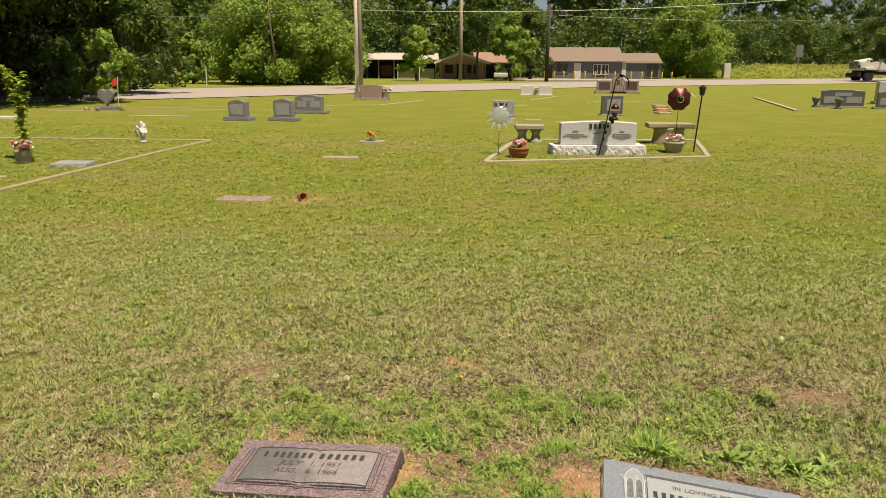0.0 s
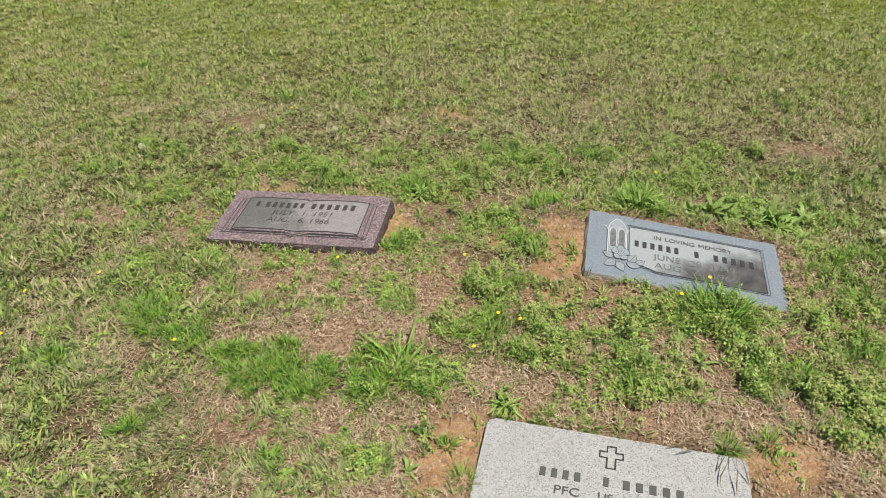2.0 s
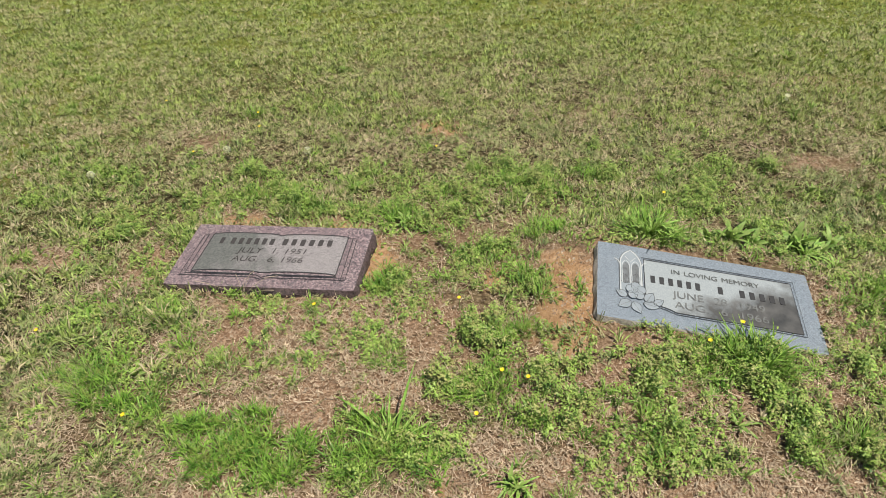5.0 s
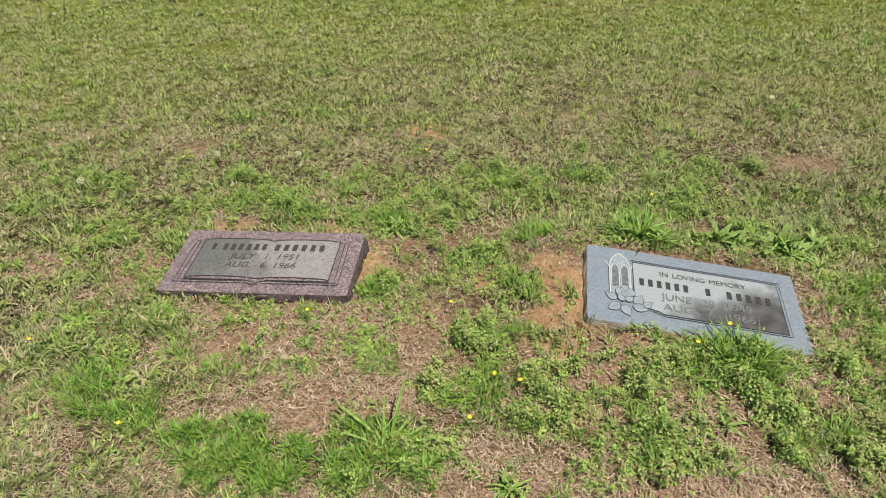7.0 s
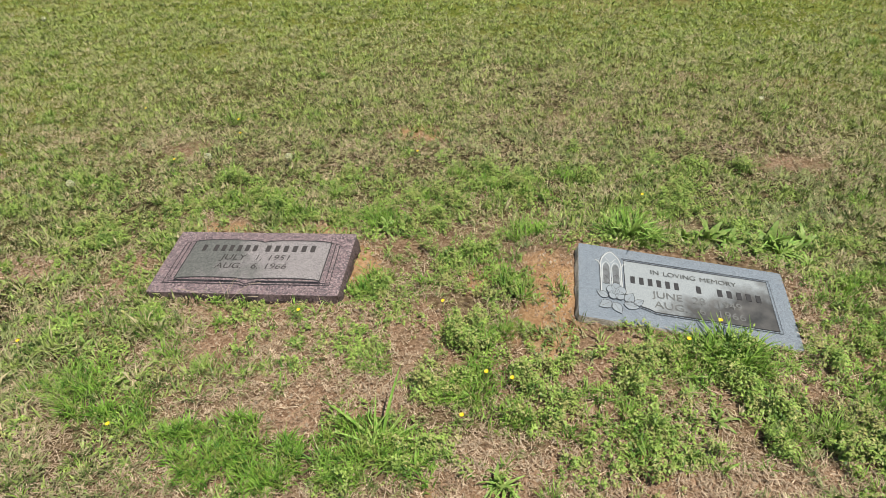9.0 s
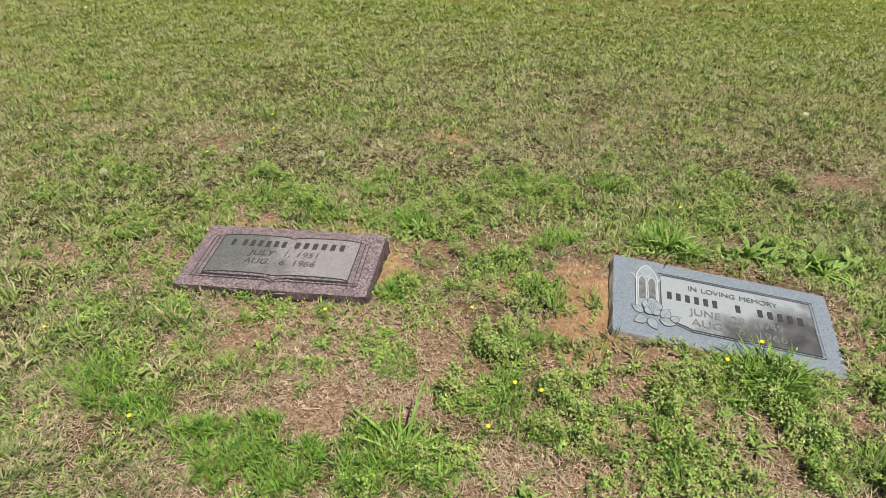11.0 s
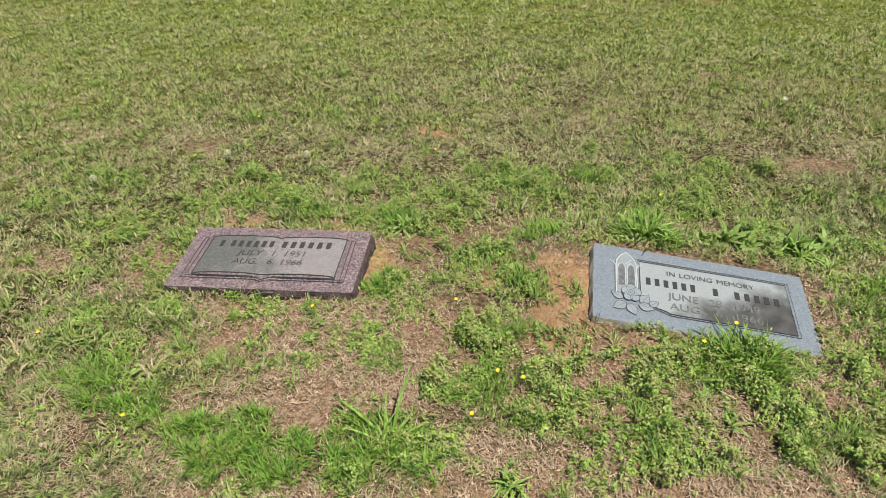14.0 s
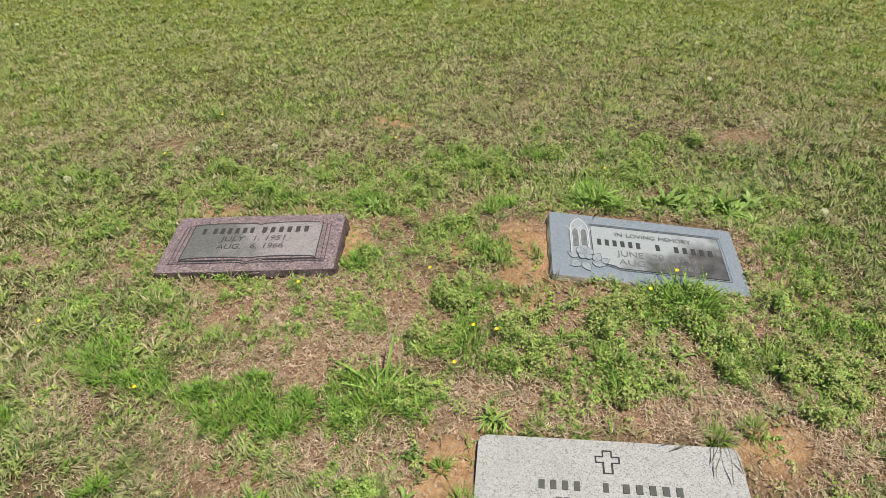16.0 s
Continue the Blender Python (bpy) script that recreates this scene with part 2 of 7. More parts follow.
M_MID_STONE = granite("mid_grey_granite", [(0.11, 0.11, 0.115), (0.19, 0.19, 0.195), (0.26, 0.26, 0.265)], 150, 0.42, 0.2)
M_DARK_STONE = granite("dark_granite", [(0.055, 0.06, 0.065), (0.12, 0.125, 0.13), (0.16, 0.165, 0.17)], 150, 0.35, 0.1)
M_LIGHT_STONE = granite("light_granite", [(0.40, 0.40, 0.41), (0.50, 0.50, 0.50), (0.57, 0.57, 0.56)], 150, 0.5, 0.12, (0.4, 0.4, 0.4))
M_LIGHT_PITCH = granite("light_granite_rough", [(0.40, 0.41, 0.43), (0.58, 0.59, 0.60), (0.72, 0.72, 0.72)], 60, 0.9, 0.2, bump=0.9)
M_PINK_STONE = granite("pink_granite", [(0.20, 0.14, 0.12), (0.33, 0.24, 0.21), (0.42, 0.32, 0.28)], 120, 0.5, 0.2)
M_CONCRETE = plain("concrete", (0.33, 0.30, 0.23), 0.9, 0, 0.18, 30, 0.4)
M_CONCRETE_WARM = plain("concrete_tan", (0.32, 0.27, 0.165), 0.9, 0, 0.22, 14, 0.4)
M_STRIP = plain("gravel_strip", (0.27, 0.22, 0.14), 0.95, 0, 0.4, 16, 0.5)
M_SIGN_BACK = plain("sign_back", (0.22, 0.23, 0.22), 0.5, 0.5)
M_TERRACOTTA = plain("terracotta", (0.30, 0.115, 0.05), 0.8, 0, 0.25, 25, 0.3)
M_BLACK_METAL = plain("black_painted_iron", (0.018, 0.018, 0.02), 0.45, 0.6)
M_RED_METAL = plain("dark_red_metal", (0.085, 0.016, 0.014), 0.4, 0.5, 0.3, 12)
M_SILVER = plain("pale_metal", (0.66, 0.70, 0.71), 0.35, 0.55, 0.1, 12)
M_LEAF_METAL = plain("green_metal", (0.03, 0.085, 0.03), 0.5, 0.3)
M_PINK_PETAL = plain("pink_petal", (0.72, 0.22, 0.30), 0.7, 0, 0.35, 60)
M_WHITE_PETAL = plain("white_petal", (0.80, 0.76, 0.72), 0.7, 0, 0.15, 60)
M_RED_PETAL = plain("red_petal", (0.55, 0.05, 0.04), 0.7, 0, 0.3, 60)
M_WHITE = plain("white_paint", (0.60, 0.59, 0.56), 0.6, 0, 0.08, 8)
M_ROAD = Mat("road")
def _road(m):
    n, w = m.noise(60, 5, 0.7), m.noise(0.35, 4, 0.6, (1, 1, 1))
    col = m.mix(m.math("MULTIPLY", w, 0.5), m.ramp(n, [(0.3, (0.28, 0.25, 0.23)), (0.7, (0.40, 0.36, 0.33))]), (0.24, 0.215, 0.20))
    return m.bump(n, 0.3, 0.01).done(col, 0.95, 0, 0.15)
M_ROAD = _road(M_ROAD)
M_BARK = plain("bark", (0.10, 0.08, 0.06), 0.95, 0, 0.4, 14, 0.8)
M_POLE = plain("weathered_pole", (0.30, 0.25, 0.20), 0.9, 0, 0.25, 18, 0.5)
M_POLE_PALE = plain("pale_pole", (0.80, 0.73, 0.62), 0.9, 0, 0.15, 18, 0.4)
M_POLE_DARK = plain("tarred_pole", (0.05, 0.042, 0.035), 0.9, 0, 0.25, 18, 0.4)
M_WIRE = plain("cable", (0.26, 0.28, 0.22), 0.5, 0.4)
M_TREE = turf("tree_leaves", (0.14, 0.18, 0.042), (0.075, 0.15, 0.025), (0.15, 0.23, 0.048), 0.1, 0.4, 0.4, False, 2.0)
# darker copy of the tree leaves, with the crowns' shade put into the colour
M_TREE_SHADED = turf("shaded_tree_leaves", (0.11, 0.135, 0.03), (0.055, 0.10, 0.015), (0.11, 0.16, 0.03), 0.1, 0.4, 0.3, False, 2.0)
M_TREE_LIGHT = turf("tree_leaves_bright", (0.34, 0.42, 0.085), (0.18, 0.33, 0.05), (0.35, 0.50, 0.10), 0.1, 0.4, 0.4, False, 2.0)
M_SAPLING = turf("sapling_leaves", (0.50, 0.55, 0.10), (0.34, 0.48, 0.06), (0.50, 0.62, 0.12), 0.1, 6, 0.5)
# leaf colours pushed near black in place of deep shade
M_THICKET_SHADED = turf("shaded_thicket_leaves", (0.05, 0.065, 0.015), (0.025, 0.045, 0.008), (0.06, 0.09, 0.015), 0.1, 0.12, 0.15)
M_WOODS = turf("woods_leaves", (0.15, 0.20, 0.05), (0.065, 0.135, 0.025), (0.16, 0.245, 0.055), 0.1, 0.12, 0.35, False, 0.5)
M_SIDING = plain("grey_siding", (0.125, 0.135, 0.135), 0.7, 0, 0.12, 4)
M_SHINGLE = plain("brown_shingle", (0.22, 0.17, 0.135), 0.95, 0, 0.2, 9, 0.4)
M_SHINGLE_RUST = plain("rusty_roof", (0.30, 0.19, 0.14), 0.9, 0, 0.25, 5, 0.4)
M_BRICKWALL = plain("tan_brick_wall", (0.50, 0.33, 0.20), 0.9, 0, 0.25, 12, 0.3)
M_ROOF_PALE = plain("pale_roof", (0.46, 0.43, 0.40), 0.6, 0, 0.08, 4)
M_DARK = plain("dark_opening", (0.02, 0.02, 0.02), 0.6)
M_YELLOW_PAINT = plain("yellow_paint", (0.72, 0.52, 0.05), 0.55)
M_TYRE = plain("tyre_rubber", (0.02, 0.02, 0.02), 0.9)
M_CHROME = plain("chrome", (0.6, 0.6, 0.6), 0.2, 0.9)
M_GLASS = plain("dark_window_glass", (0.03, 0.035, 0.04), 0.08)
M_TIMBER = plain("grey_timber", (0.42, 0.36, 0.25), 0.9, 0, 0.25, 10, 0.4)

# ---- geometry helpers ----
def finish(name, bm, material, smooth=False):
    me = bpy.data.meshes.new(name)
    bm.normal_update()
    bm.to_mesh(me)
    bm.free()
    me.materials.append(material)
    if smooth:
        me.polygons.foreach_set("use_smooth", [True] * len(me.polygons))
    return me


def part(name, bm, material, parent, label="", smooth=False):
    ob = new(name, finish(name, bm, material, smooth))
    ob.parent = parent
    if label:
        ob["label"] = label
    return ob


def thing(name, label, category, at, turn=0.0, group="", kind="", m=None):
    ob = new(name)
    ob.empty_display_size = 0.1
    ob.matrix_world = m if m is not None else pose(*at, 0, 0, turn)
    return tagged(ob, label, category, group, kind)


def box(bm, lo, hi, bevel=0.0, m=None):
    made = bmesh.ops.create_cube(bm, size=1.0)["verts"]
    for v in made:
        v.co = Vector([lo[i] + (v.co[i] + 0.5) * (hi[i] - lo[i]) for i in range(3)])
    if bevel:
        edges = list({e for v in made for e in v.link_edges})
        made = list({v for f in bmesh.ops.bevel(bm, geom=edges, offset=bevel, segments=2, affect="EDGES", profile=0.6)["faces"] for v in f.verts})
    if m is not None:
        bmesh.ops.transform(bm, matrix=m, verts=made)
    return bm


def tube(bm, path, radii, sides=8, caps=True):
    """A round bar along a path, with a radius at each point."""
    rings = []
    path = [Vector(p) for p in path]
    for i, p in enumerate(path):
        ahead = (path[min(i + 1, len(path) - 1)] - path[max(i - 1, 0)]).normalized()
        side = ahead.cross(Vector((0, 0, 1)) if abs(ahead.z) < 0.95 else Vector((1, 0, 0))).normalized()
        up = side.cross(ahead)
        r = float(radii[i] if isinstance(radii, (list, tuple)) else radii)
        rings.append([bm.verts.new(p + r * (math.cos(a) * side + math.sin(a) * up)) for a in (2 * math.pi * k / sides for k in range(sides))])
    for a, b in zip(rings, rings[1:]):
        for k in range(sides):
            bm.faces.new((a[k], a[(k + 1) % sides], b[(k + 1) % sides], b[k]))
    if caps:
        bm.faces.new(rings[0][::-1]), bm.faces.new(rings[-1])
    return bm


def lathe(bm, profile, sides=24, at=(0, 0, 0)):
    """A turned body from rows of radius and height."""
    rings = [[bm.verts.new((at[0] + r * math.cos(2 * math.pi * k / sides), at[1] + r * math.sin(2 * math.pi * k / sides), at[2] + z)) for k in range(sides)] for r, z in profile]
    for a, b in zip(rings, rings[1:]):
        for k in range(sides):
            bm.faces.new((a[k], a[(k + 1) % sides], b[(k + 1) % sides], b[k]))
    bm.faces.new(rings[0][::-1]), bm.faces.new(rings[-1])
    return bm


def slab(bm, w, d, h, rough=0.004, seed=0, corner=0.004, chip=0.0):
    """A stone lying with its top at z 0: sawn top, split sides. Returns the faces of the top."""
    r, ring = random.Random(seed), []
    outline = []
    step = 0.02
    nx, ny = int(w / step), int(d / step)
    for i in range(nx):
        outline.append((-w / 2 + w * i / nx, -d / 2, 0, -1))
    for i in range(ny):
        outline.append((w / 2, -d / 2 + d * i / ny, 1, 0))
    for i in range(nx):
        outline.append((w / 2 - w * i / nx, d / 2, 0, 1))
    for i in range(ny):
        outline.append((-w / 2, d / 2 - d * i / ny, -1, 0))
    rings = []
    for level, (z, out) in enumerate(((0, 0.0), (-0.004, 0.25), (-h * 0.18, 0.8), (-h * 0.36, 1.0), (-h * 0.54, 1.1), (-h * 0.74, 1.0), (-h, 0.7))):
        row = []
        for x, y, a, b in outline:
            n = noise.noise(Vector((x * 22 + seed, y * 22, z * 30))) + 0.5 * noise.noise(Vector((x * 60, y * 60 + seed, z * 60)))
            push = rough * out * (1 + 1.2 * n) + (chip * max(0, n) * -1 if level == 0 else 0)
            qx, qy = x + a * push, y + b * push
            ex, ey = abs(qx) - (w / 2 - corner), abs(qy) - (d / 2 - corner)
            if ex > 0 and ey > 0 and math.hypot(ex, ey) > corner:
                k = corner / math.hypot(ex, ey)
                qx, qy = math.copysign(w / 2 - corner + ex * k, qx), math.copysign(d / 2 - corner + ey * k, qy)
            row.append(bm.verts.new((qx, qy, z + (0.0 if level == 0 else 0.15 * rough * n))))
        rings.append(row)
    n = len(outline)
    for a, b in zip(rings, rings[1:]):
        for k in range(n):
            bm.faces.new((a[k], b[k], b[(k + 1) % n], a[(k + 1) % n]))
    return bm.faces.new(rings[0])


def ribbon(bm, pts, width, z=0.0015, closed=False):
    """A carved line lying on a face."""
    pts = [Vector((*p, 0)) for p in pts]
    n = len(pts)
    row = []
    for i, p in enumerate(pts):
        a = pts[(i - 1) % n] if closed or i else p
        b = pts[(i + 1) % n] if closed or i < n - 1 else p
        d = (b - a).normalized()
        s = Vector((-d.y, d.x, 0)) * width / 2
        row.append((bm.verts.new((p + s + Vector((0, 0, z)))), bm.verts.new((p - s + Vector((0, 0, z))))))
    for i in range(n if closed else n - 1):
        (a, b), (c, d) = row[i], row[(i + 1) % n]
        bm.faces.new((a, b, d, c))
    return bm


def arc(cx, cy, rx, ry, a0, a1, n=14):
    return [(cx + rx * math.cos(radians(a0 + (a1 - a0) * i / n)), cy + ry * math.sin(radians(a0 + (a1 - a0) * i / n))) for i in range(n + 1)]


def inscription(text, size, x, y, material, parent, z=0.0018, shear=0.0, upright=False, width=None):
    """Cut letters, in Blender's own font."""
    cu = bpy.data.curves.new("inscription", "FONT")
    cu.body, cu.size, cu.align_x, cu.align_y, cu.shear = text, size, "CENTER", "CENTER", shear
    cu.space_word = 1.3
    tmp = bpy.data.objects.new("inscription", cu)
    scene.collection.objects.link(tmp)
    me = bpy.data.meshes.new_from_object(tmp.evaluated_get(bpy.context.evaluated_depsgraph_get()))
    bpy.data.objects.remove(tmp)
    xs = [v.co.x for v in me.vertices] or [0, 1]
    k = width / (max(xs) - min(xs)) if width else 1.0
    for v in me.vertices:
        v.co = (x + v.co.x * k, y + v.co.y, z) if not upright else (x + v.co.x * k, -z, y + v.co.y)
    # one object a word
    cx = np.array([v.co.x for v in me.vertices])
    spans = sorted((min(cx[i] for i in p.vertices), max(cx[i] for i in p.vertices)) for p in me.polygons)
    cuts, reach = [], spans[0][1]
    for a, b in spans:
        if a - reach > 0.17 * size * k:
            cuts.append((a + reach) / 2)
        reach = max(reach, b)
    for lo, hi in zip([-9.0, *cuts], [*cuts, 9.0]):
        bm = bmesh.new()
        bm.from_mesh(me)
        bmesh.ops.delete(bm, geom=[v for v in bm.verts if not lo < v.co.x < hi], context="VERTS")
        part("inscription", bm, material, parent)
    bpy.data.meshes.remove(me)


def bars(rows, material, parent, z=0.0018, upright=False):
    """Lines of writing as plain bars: centre x, centre y, width, height."""
    for x, y, w, h in rows:
        bm = bmesh.new()
        if upright:
            box(bm, (x - w / 2, -z - 0.004, y - h / 2), (x + w / 2, 0.001 - z, y + h / 2))
        else:
            box(bm, (x - w / 2, y - h / 2, -0.001), (x + w / 2, y + h / 2, z))
        part("writing_bar", bm, material, parent)


def letter_bars(words, y, h, material, parent, z=0.0024):
    """A name as plain bars: for each word its start, its end and how many bars."""
    rows = []
    for x0, x1, n in words:
        step = (x1 - x0) / n
        rows += [(x0 + step * (k + 0.5), y, step * 0.50, h) for k in range(n)]
    bars(rows, material, parent, z)


def rigid(origin, along, side):
    """A pose from a point, a direction for x and one near y."""
    x = Vector(along).normalized()
    z = x.cross(Vector(side)).normalized()
    y = z.cross(x)
    return Matrix((x, y, z)).transposed().to_4x4() if origin is None else Matrix.Translation(origin) @ Matrix((x, y, z)).transposed().to_4x4()


# ---- ground ----
def smooth(a, b, v):
    t = np.clip((v - a) / (b - a), 0, 1)
    return t * t * (3 - 2 * t)


def wave(x, y, k, seed):
    """Cheap rolling noise for arrays, about -1 to 1."""
    r = np.random.RandomState(seed)
    out = 0
    for _ in range(7):
        a, p = r.uniform(0, 2 * np.pi), r.uniform(0, 2 * np.pi)
        f = k * r.uniform(0.6, 1.7)
        out = out + np.sin((x * np.cos(a) + y * np.sin(a)) * f + p + 0.8 * np.sin(f * 0.6 * (x * np.sin(a) - y * np.cos(a)) + p))
    return out / 3.2


MOUNDS = [  # x, y, radius, height
    (-0.3, 1.62, 0.5, -0.012),
    (-0.55, 2.1, 0.3, 0.006),
    (0.2, 2.1, 0.3, 0.014),
    (0.4, 1.3, 0.22, 0.008),
    (0.7, 1.74, 0.25, 0.069),
    (1.0, 1.74, 0.25, 0.058),
    (1.3, 1.72, 0.25, 0.035),
    (0.72, 1.42, 0.25, 0.04),
    (1.0, 1.4, 0.25, 0.008),
    (1.3, 1.42, 0.25, -0.007),
    (0.5, 0.75, 0.28, -0.008),
    (1.05, 0.75, 0.28, -0.01),
    (0.77, 0.5, 0.28, -0.04),
]

SUNK = [  # middle of the top, unit steps along it, half sizes
    ((-0.302, 1.651, 0.011), (0.998, 0.008, 0.065), (-0.010, 0.997, 0.076), 0.303, 0.151),
    ((1.0098, 1.556, 0.0882), (0.9965, -0.0277, -0.0788), (0.0368, 0.9926, 0.1157), 0.305, 0.1525),
    ((0.7723, 0.673, 0.030), (0.9965, -0.0649, 0.0517), (0.0612, 0.9956, 0.0712), 0.305, 0.1525),
]


def height(x, y):
    x, y = np.asarray(x, float), np.asarray(y, float)
    r2 = (x - 0.3) ** 2 + (y - 1.8) ** 2
    z = (0.0408 * (x - 0.3) - 0.0202 * (y - 1.5)) * np.exp(-r2 / 40.0)
    for mx, my, rad, h in MOUNDS:
        z = z + h * np.exp(-((x - mx) ** 2 + (y - my) ** 2) / rad**2)
    near = np.exp(-r2 / 60.0)
    z = z + near * (0.006 * wave(x, y, 4.0, 1) + 0.003 * wave(x, y, 17.0, 2) + 0.0015 * wave(x, y, 60.0, 3))
    z = z + 0.03 * wave(x, y, 0.25, 4) * (1 - near) * (1 - smooth(25, 45, y))
    # the soil is cut out under the three flat markers
    for (ox, oy, oz), (ax, ay, az), (bx, by, bz), a, b in SUNK:
        det = ax * by - ay * bx
        u, v = ((x - ox) * by - (y - oy) * bx) / det, ((y - oy) * ax - (x - ox) * ay) / det
        under = oz + u * az + v * bz - 0.03
        inside = (np.abs(u) < a - 0.012) & (np.abs(v) < b - 0.012)
        edge = (np.abs(u) < a + 0.03) & (np.abs(v) < b + 0.03)
        z = np.where(inside, np.minimum(z, under), np.where(edge, np.minimum(z, under + 0.024), z))
    # the grass bank beyond the road
    z = z + 2.4 * smooth(0, 30, (y - 124) - 0.5 * (x - 30)) * smooth(16, 40, x)
    return z + 0.0014 * np.maximum(0, y - 45) * (1 - smooth(60, 130, np.abs(x) * 0 + y)) + 0.06 * smooth(60, 130, y)


def spread(n, reach, k):
    u = np.linspace(-1, 1, n)
    return reach * np.sinh(k * u) / np.sinh(k)


gx, gy = 0.3 + spread(330, 1500, 9.2), 1.5 + spread(330, 1500, 9.2)
GX, GY = np.meshgrid(gx, gy)
GZ = height(GX, GY)
n_g = len(gx)
idx = np.arange(n_g * n_g).reshape(n_g, n_g)
quads = np.stack([idx[:-1, :-1], idx[:-1, 1:], idx[1:, 1:], idx[1:, :-1]], -1).reshape(-1, 4)


def mesh_from(name, co, faces, material, smooth_faces=False):
    """A mesh from arrays: co (n, 3) and faces, a list of (k, m) index arrays."""
    me = bpy.data.meshes.new(name)
    faces = faces if isinstance(faces, list) else [faces]
    loops = np.concatenate([f.ravel() for f in faces]).astype(np.int32)
    sizes = np.concatenate([np.full(len(f), f.shape[1]) for f in faces]).astype(np.int32)
    me.vertices.add(len(co)), me.loops.add(len(loops)), me.polygons.add(len(sizes))
    me.vertices.foreach_set("co", np.ascontiguousarray(co, np.float32).ravel())
    me.loops.foreach_set("vertex_index", loops)
    me.polygons.foreach_set("loop_start", np.concatenate([[0], np.cumsum(sizes)[:-1]]).astype(np.int32))
    if smooth_faces:
        me.polygons.foreach_set("use_smooth", np.ones(len(sizes), bool))
    me.update(calc_edges=True)
    me.materials.append(material)
    return me


ground = new("ground", mesh_from("ground", np.stack([GX, GY, GZ], -1).reshape(-1, 3), quads, M_GROUND, True))
tagged(ground, "patchy mown cemetery lawn over reddish clay soil", "ground", kind="structure")

# ---- road ----
# edges placed to fit the camera's view, so the road comes out wide
EDGE_NEAR = [(-70, -62), (-40, -10), (-26, 14), (-19.5, 27.2), (-12.6, 35.0), (-4.5, 48.5), (6.0, 61), (28, 80), (70, 116), (200, 225), (420, 400)]
EDGE_FAR = [(-85, -60), (-55, -5), (-38, 20), (-27.0, 38), (-20.3, 49.5), (-10.0, 63), (8, 85), (31, 116), (74, 160), (190, 262), (400, 440)]


def along(rows, n):
    p = np.array(rows, float)
    s = np.r_[0, np.cumsum(np.hypot(*np.diff(p, axis=0).T))]
    t = np.linspace(0, s[-1], n)
    q = np.stack([np.interp(t, s, p[:, 0]), np.interp(t, s, p[:, 1])], -1)
    for _ in range(12):
        q[1:-1] = (q[:-2] + 2 * q[1:-1] + q[2:]) / 4
    return q


ra, rb = along(EDGE_NEAR, 160), along(EDGE_FAR, 160)
rows_road = []
for k in np.linspace(0, 1, 7):
    q = ra * (1 - k) + rb * k
    rows_road.append(np.c_[q, height(q[:, 0], q[:, 1]) + 0.03 + 0.10 * math.sin(math.pi * k)])
co = np.stack(rows_road, 1).reshape(-1, 3)
ri = np.arange(len(co)).reshape(160, 7)
road = new("road", mesh_from("road", co, np.stack([ri[:-1, :-1], ri[1:, :-1], ri[1:, 1:], ri[:-1, 1:]], -1).reshape(-1, 4)[:, ::-1], M_ROAD, True))
tagged(road, "pale worn asphalt road, edges fitted to the camera's view", "road", kind="structure")

# ---- where weeds grow and where the clay lies bare: x, y, half width, half depth ----
WEED_BACK = [(0.14, 2.05, 0.23, 0.16), (0.42, 2.24, 0.19, 0.13), (0.01, 2.17, 0.13, 0.1), (-0.43, 2.09, 0.16, 0.12), (-0.66, 1.95, 0.1, 0.07), (-0.91, 1.8, 0.12, 0.1), (-0.88, 1.57, 0.07, 0.07), (0.18, 1.78, 0.09, 0.07), (0.29, 1.64, 0.11, 0.1), (0.45, 1.77, 0.09, 0.07), (0.49, 1.58, 0.1, 0.13), (0.54, 1.47, 0.1, 0.1), (0.46, 1.35, 0.12, 0.1), (0.43, 1.21, 0.13, 0.1), (0.59, 1.3, 0.13, 0.09)]
WEED_FRONT = [(0.64, 1.15, 0.11, 0.09), (0.5, 1.09, 0.11, 0.06), (0.79, 1.27, 0.1, 0.05), (0.78, 1.16, 0.08, 0.09), (0.88, 1.29, 0.09, 0.06), (0.95, 1.04, 0.08, 0.07), (1.08, 1.35, 0.12, 0.06), (1.13, 1.2, 0.07, 0.08), (1.28, 1.14, 0.09, 0.09), (1.36, 1.3, 0.08, 0.09), (1.2, 1.07, 0.04, 0.04), (-0.53, 1.4, 0.09, 0.08), (-0.57, 1.2, 0.11, 0.08), (-0.6, 1.09, 0.09, 0.09), (-0.3, 1.23, 0.08, 0.06), (-0.08, 1.44, 0.07, 0.04), (-0.8, 1.27, 0.1, 0.11), (-0.73, 1.64, 0.08, 0.08)]
WEED_SIDE = [(1.10, 2.14, 0.09, 0.10), (1.19, 2.30, 0.07, 0.08), (1.02, 2.02, 0.07, 0.06), (1.52, 1.97, 0.08, 0.06), (1.28, 2.0, 0.08, 0.06), (0.74, 2.35, 0.08, 0.08), (1.10, 1.84, 0.06, 0.05), (1.38, 1.86, 0.09, 0.06), (1.45, 1.05, 0.10, 0.08), (1.58, 1.2, 0.10, 0.10), (1.32, 0.90, 0.07, 0.05), (-0.42, 1.12, 0.05, 0.04), (-0.15, 1.2, 0.04, 0.03), (-0.38, 1.38, 0.05, 0.03), (-0.62, 1.48, 0.06, 0.05), (1.18, 2.51, 0.1, 0.09), (1.47, 1.63, 0.08, 0.09)]
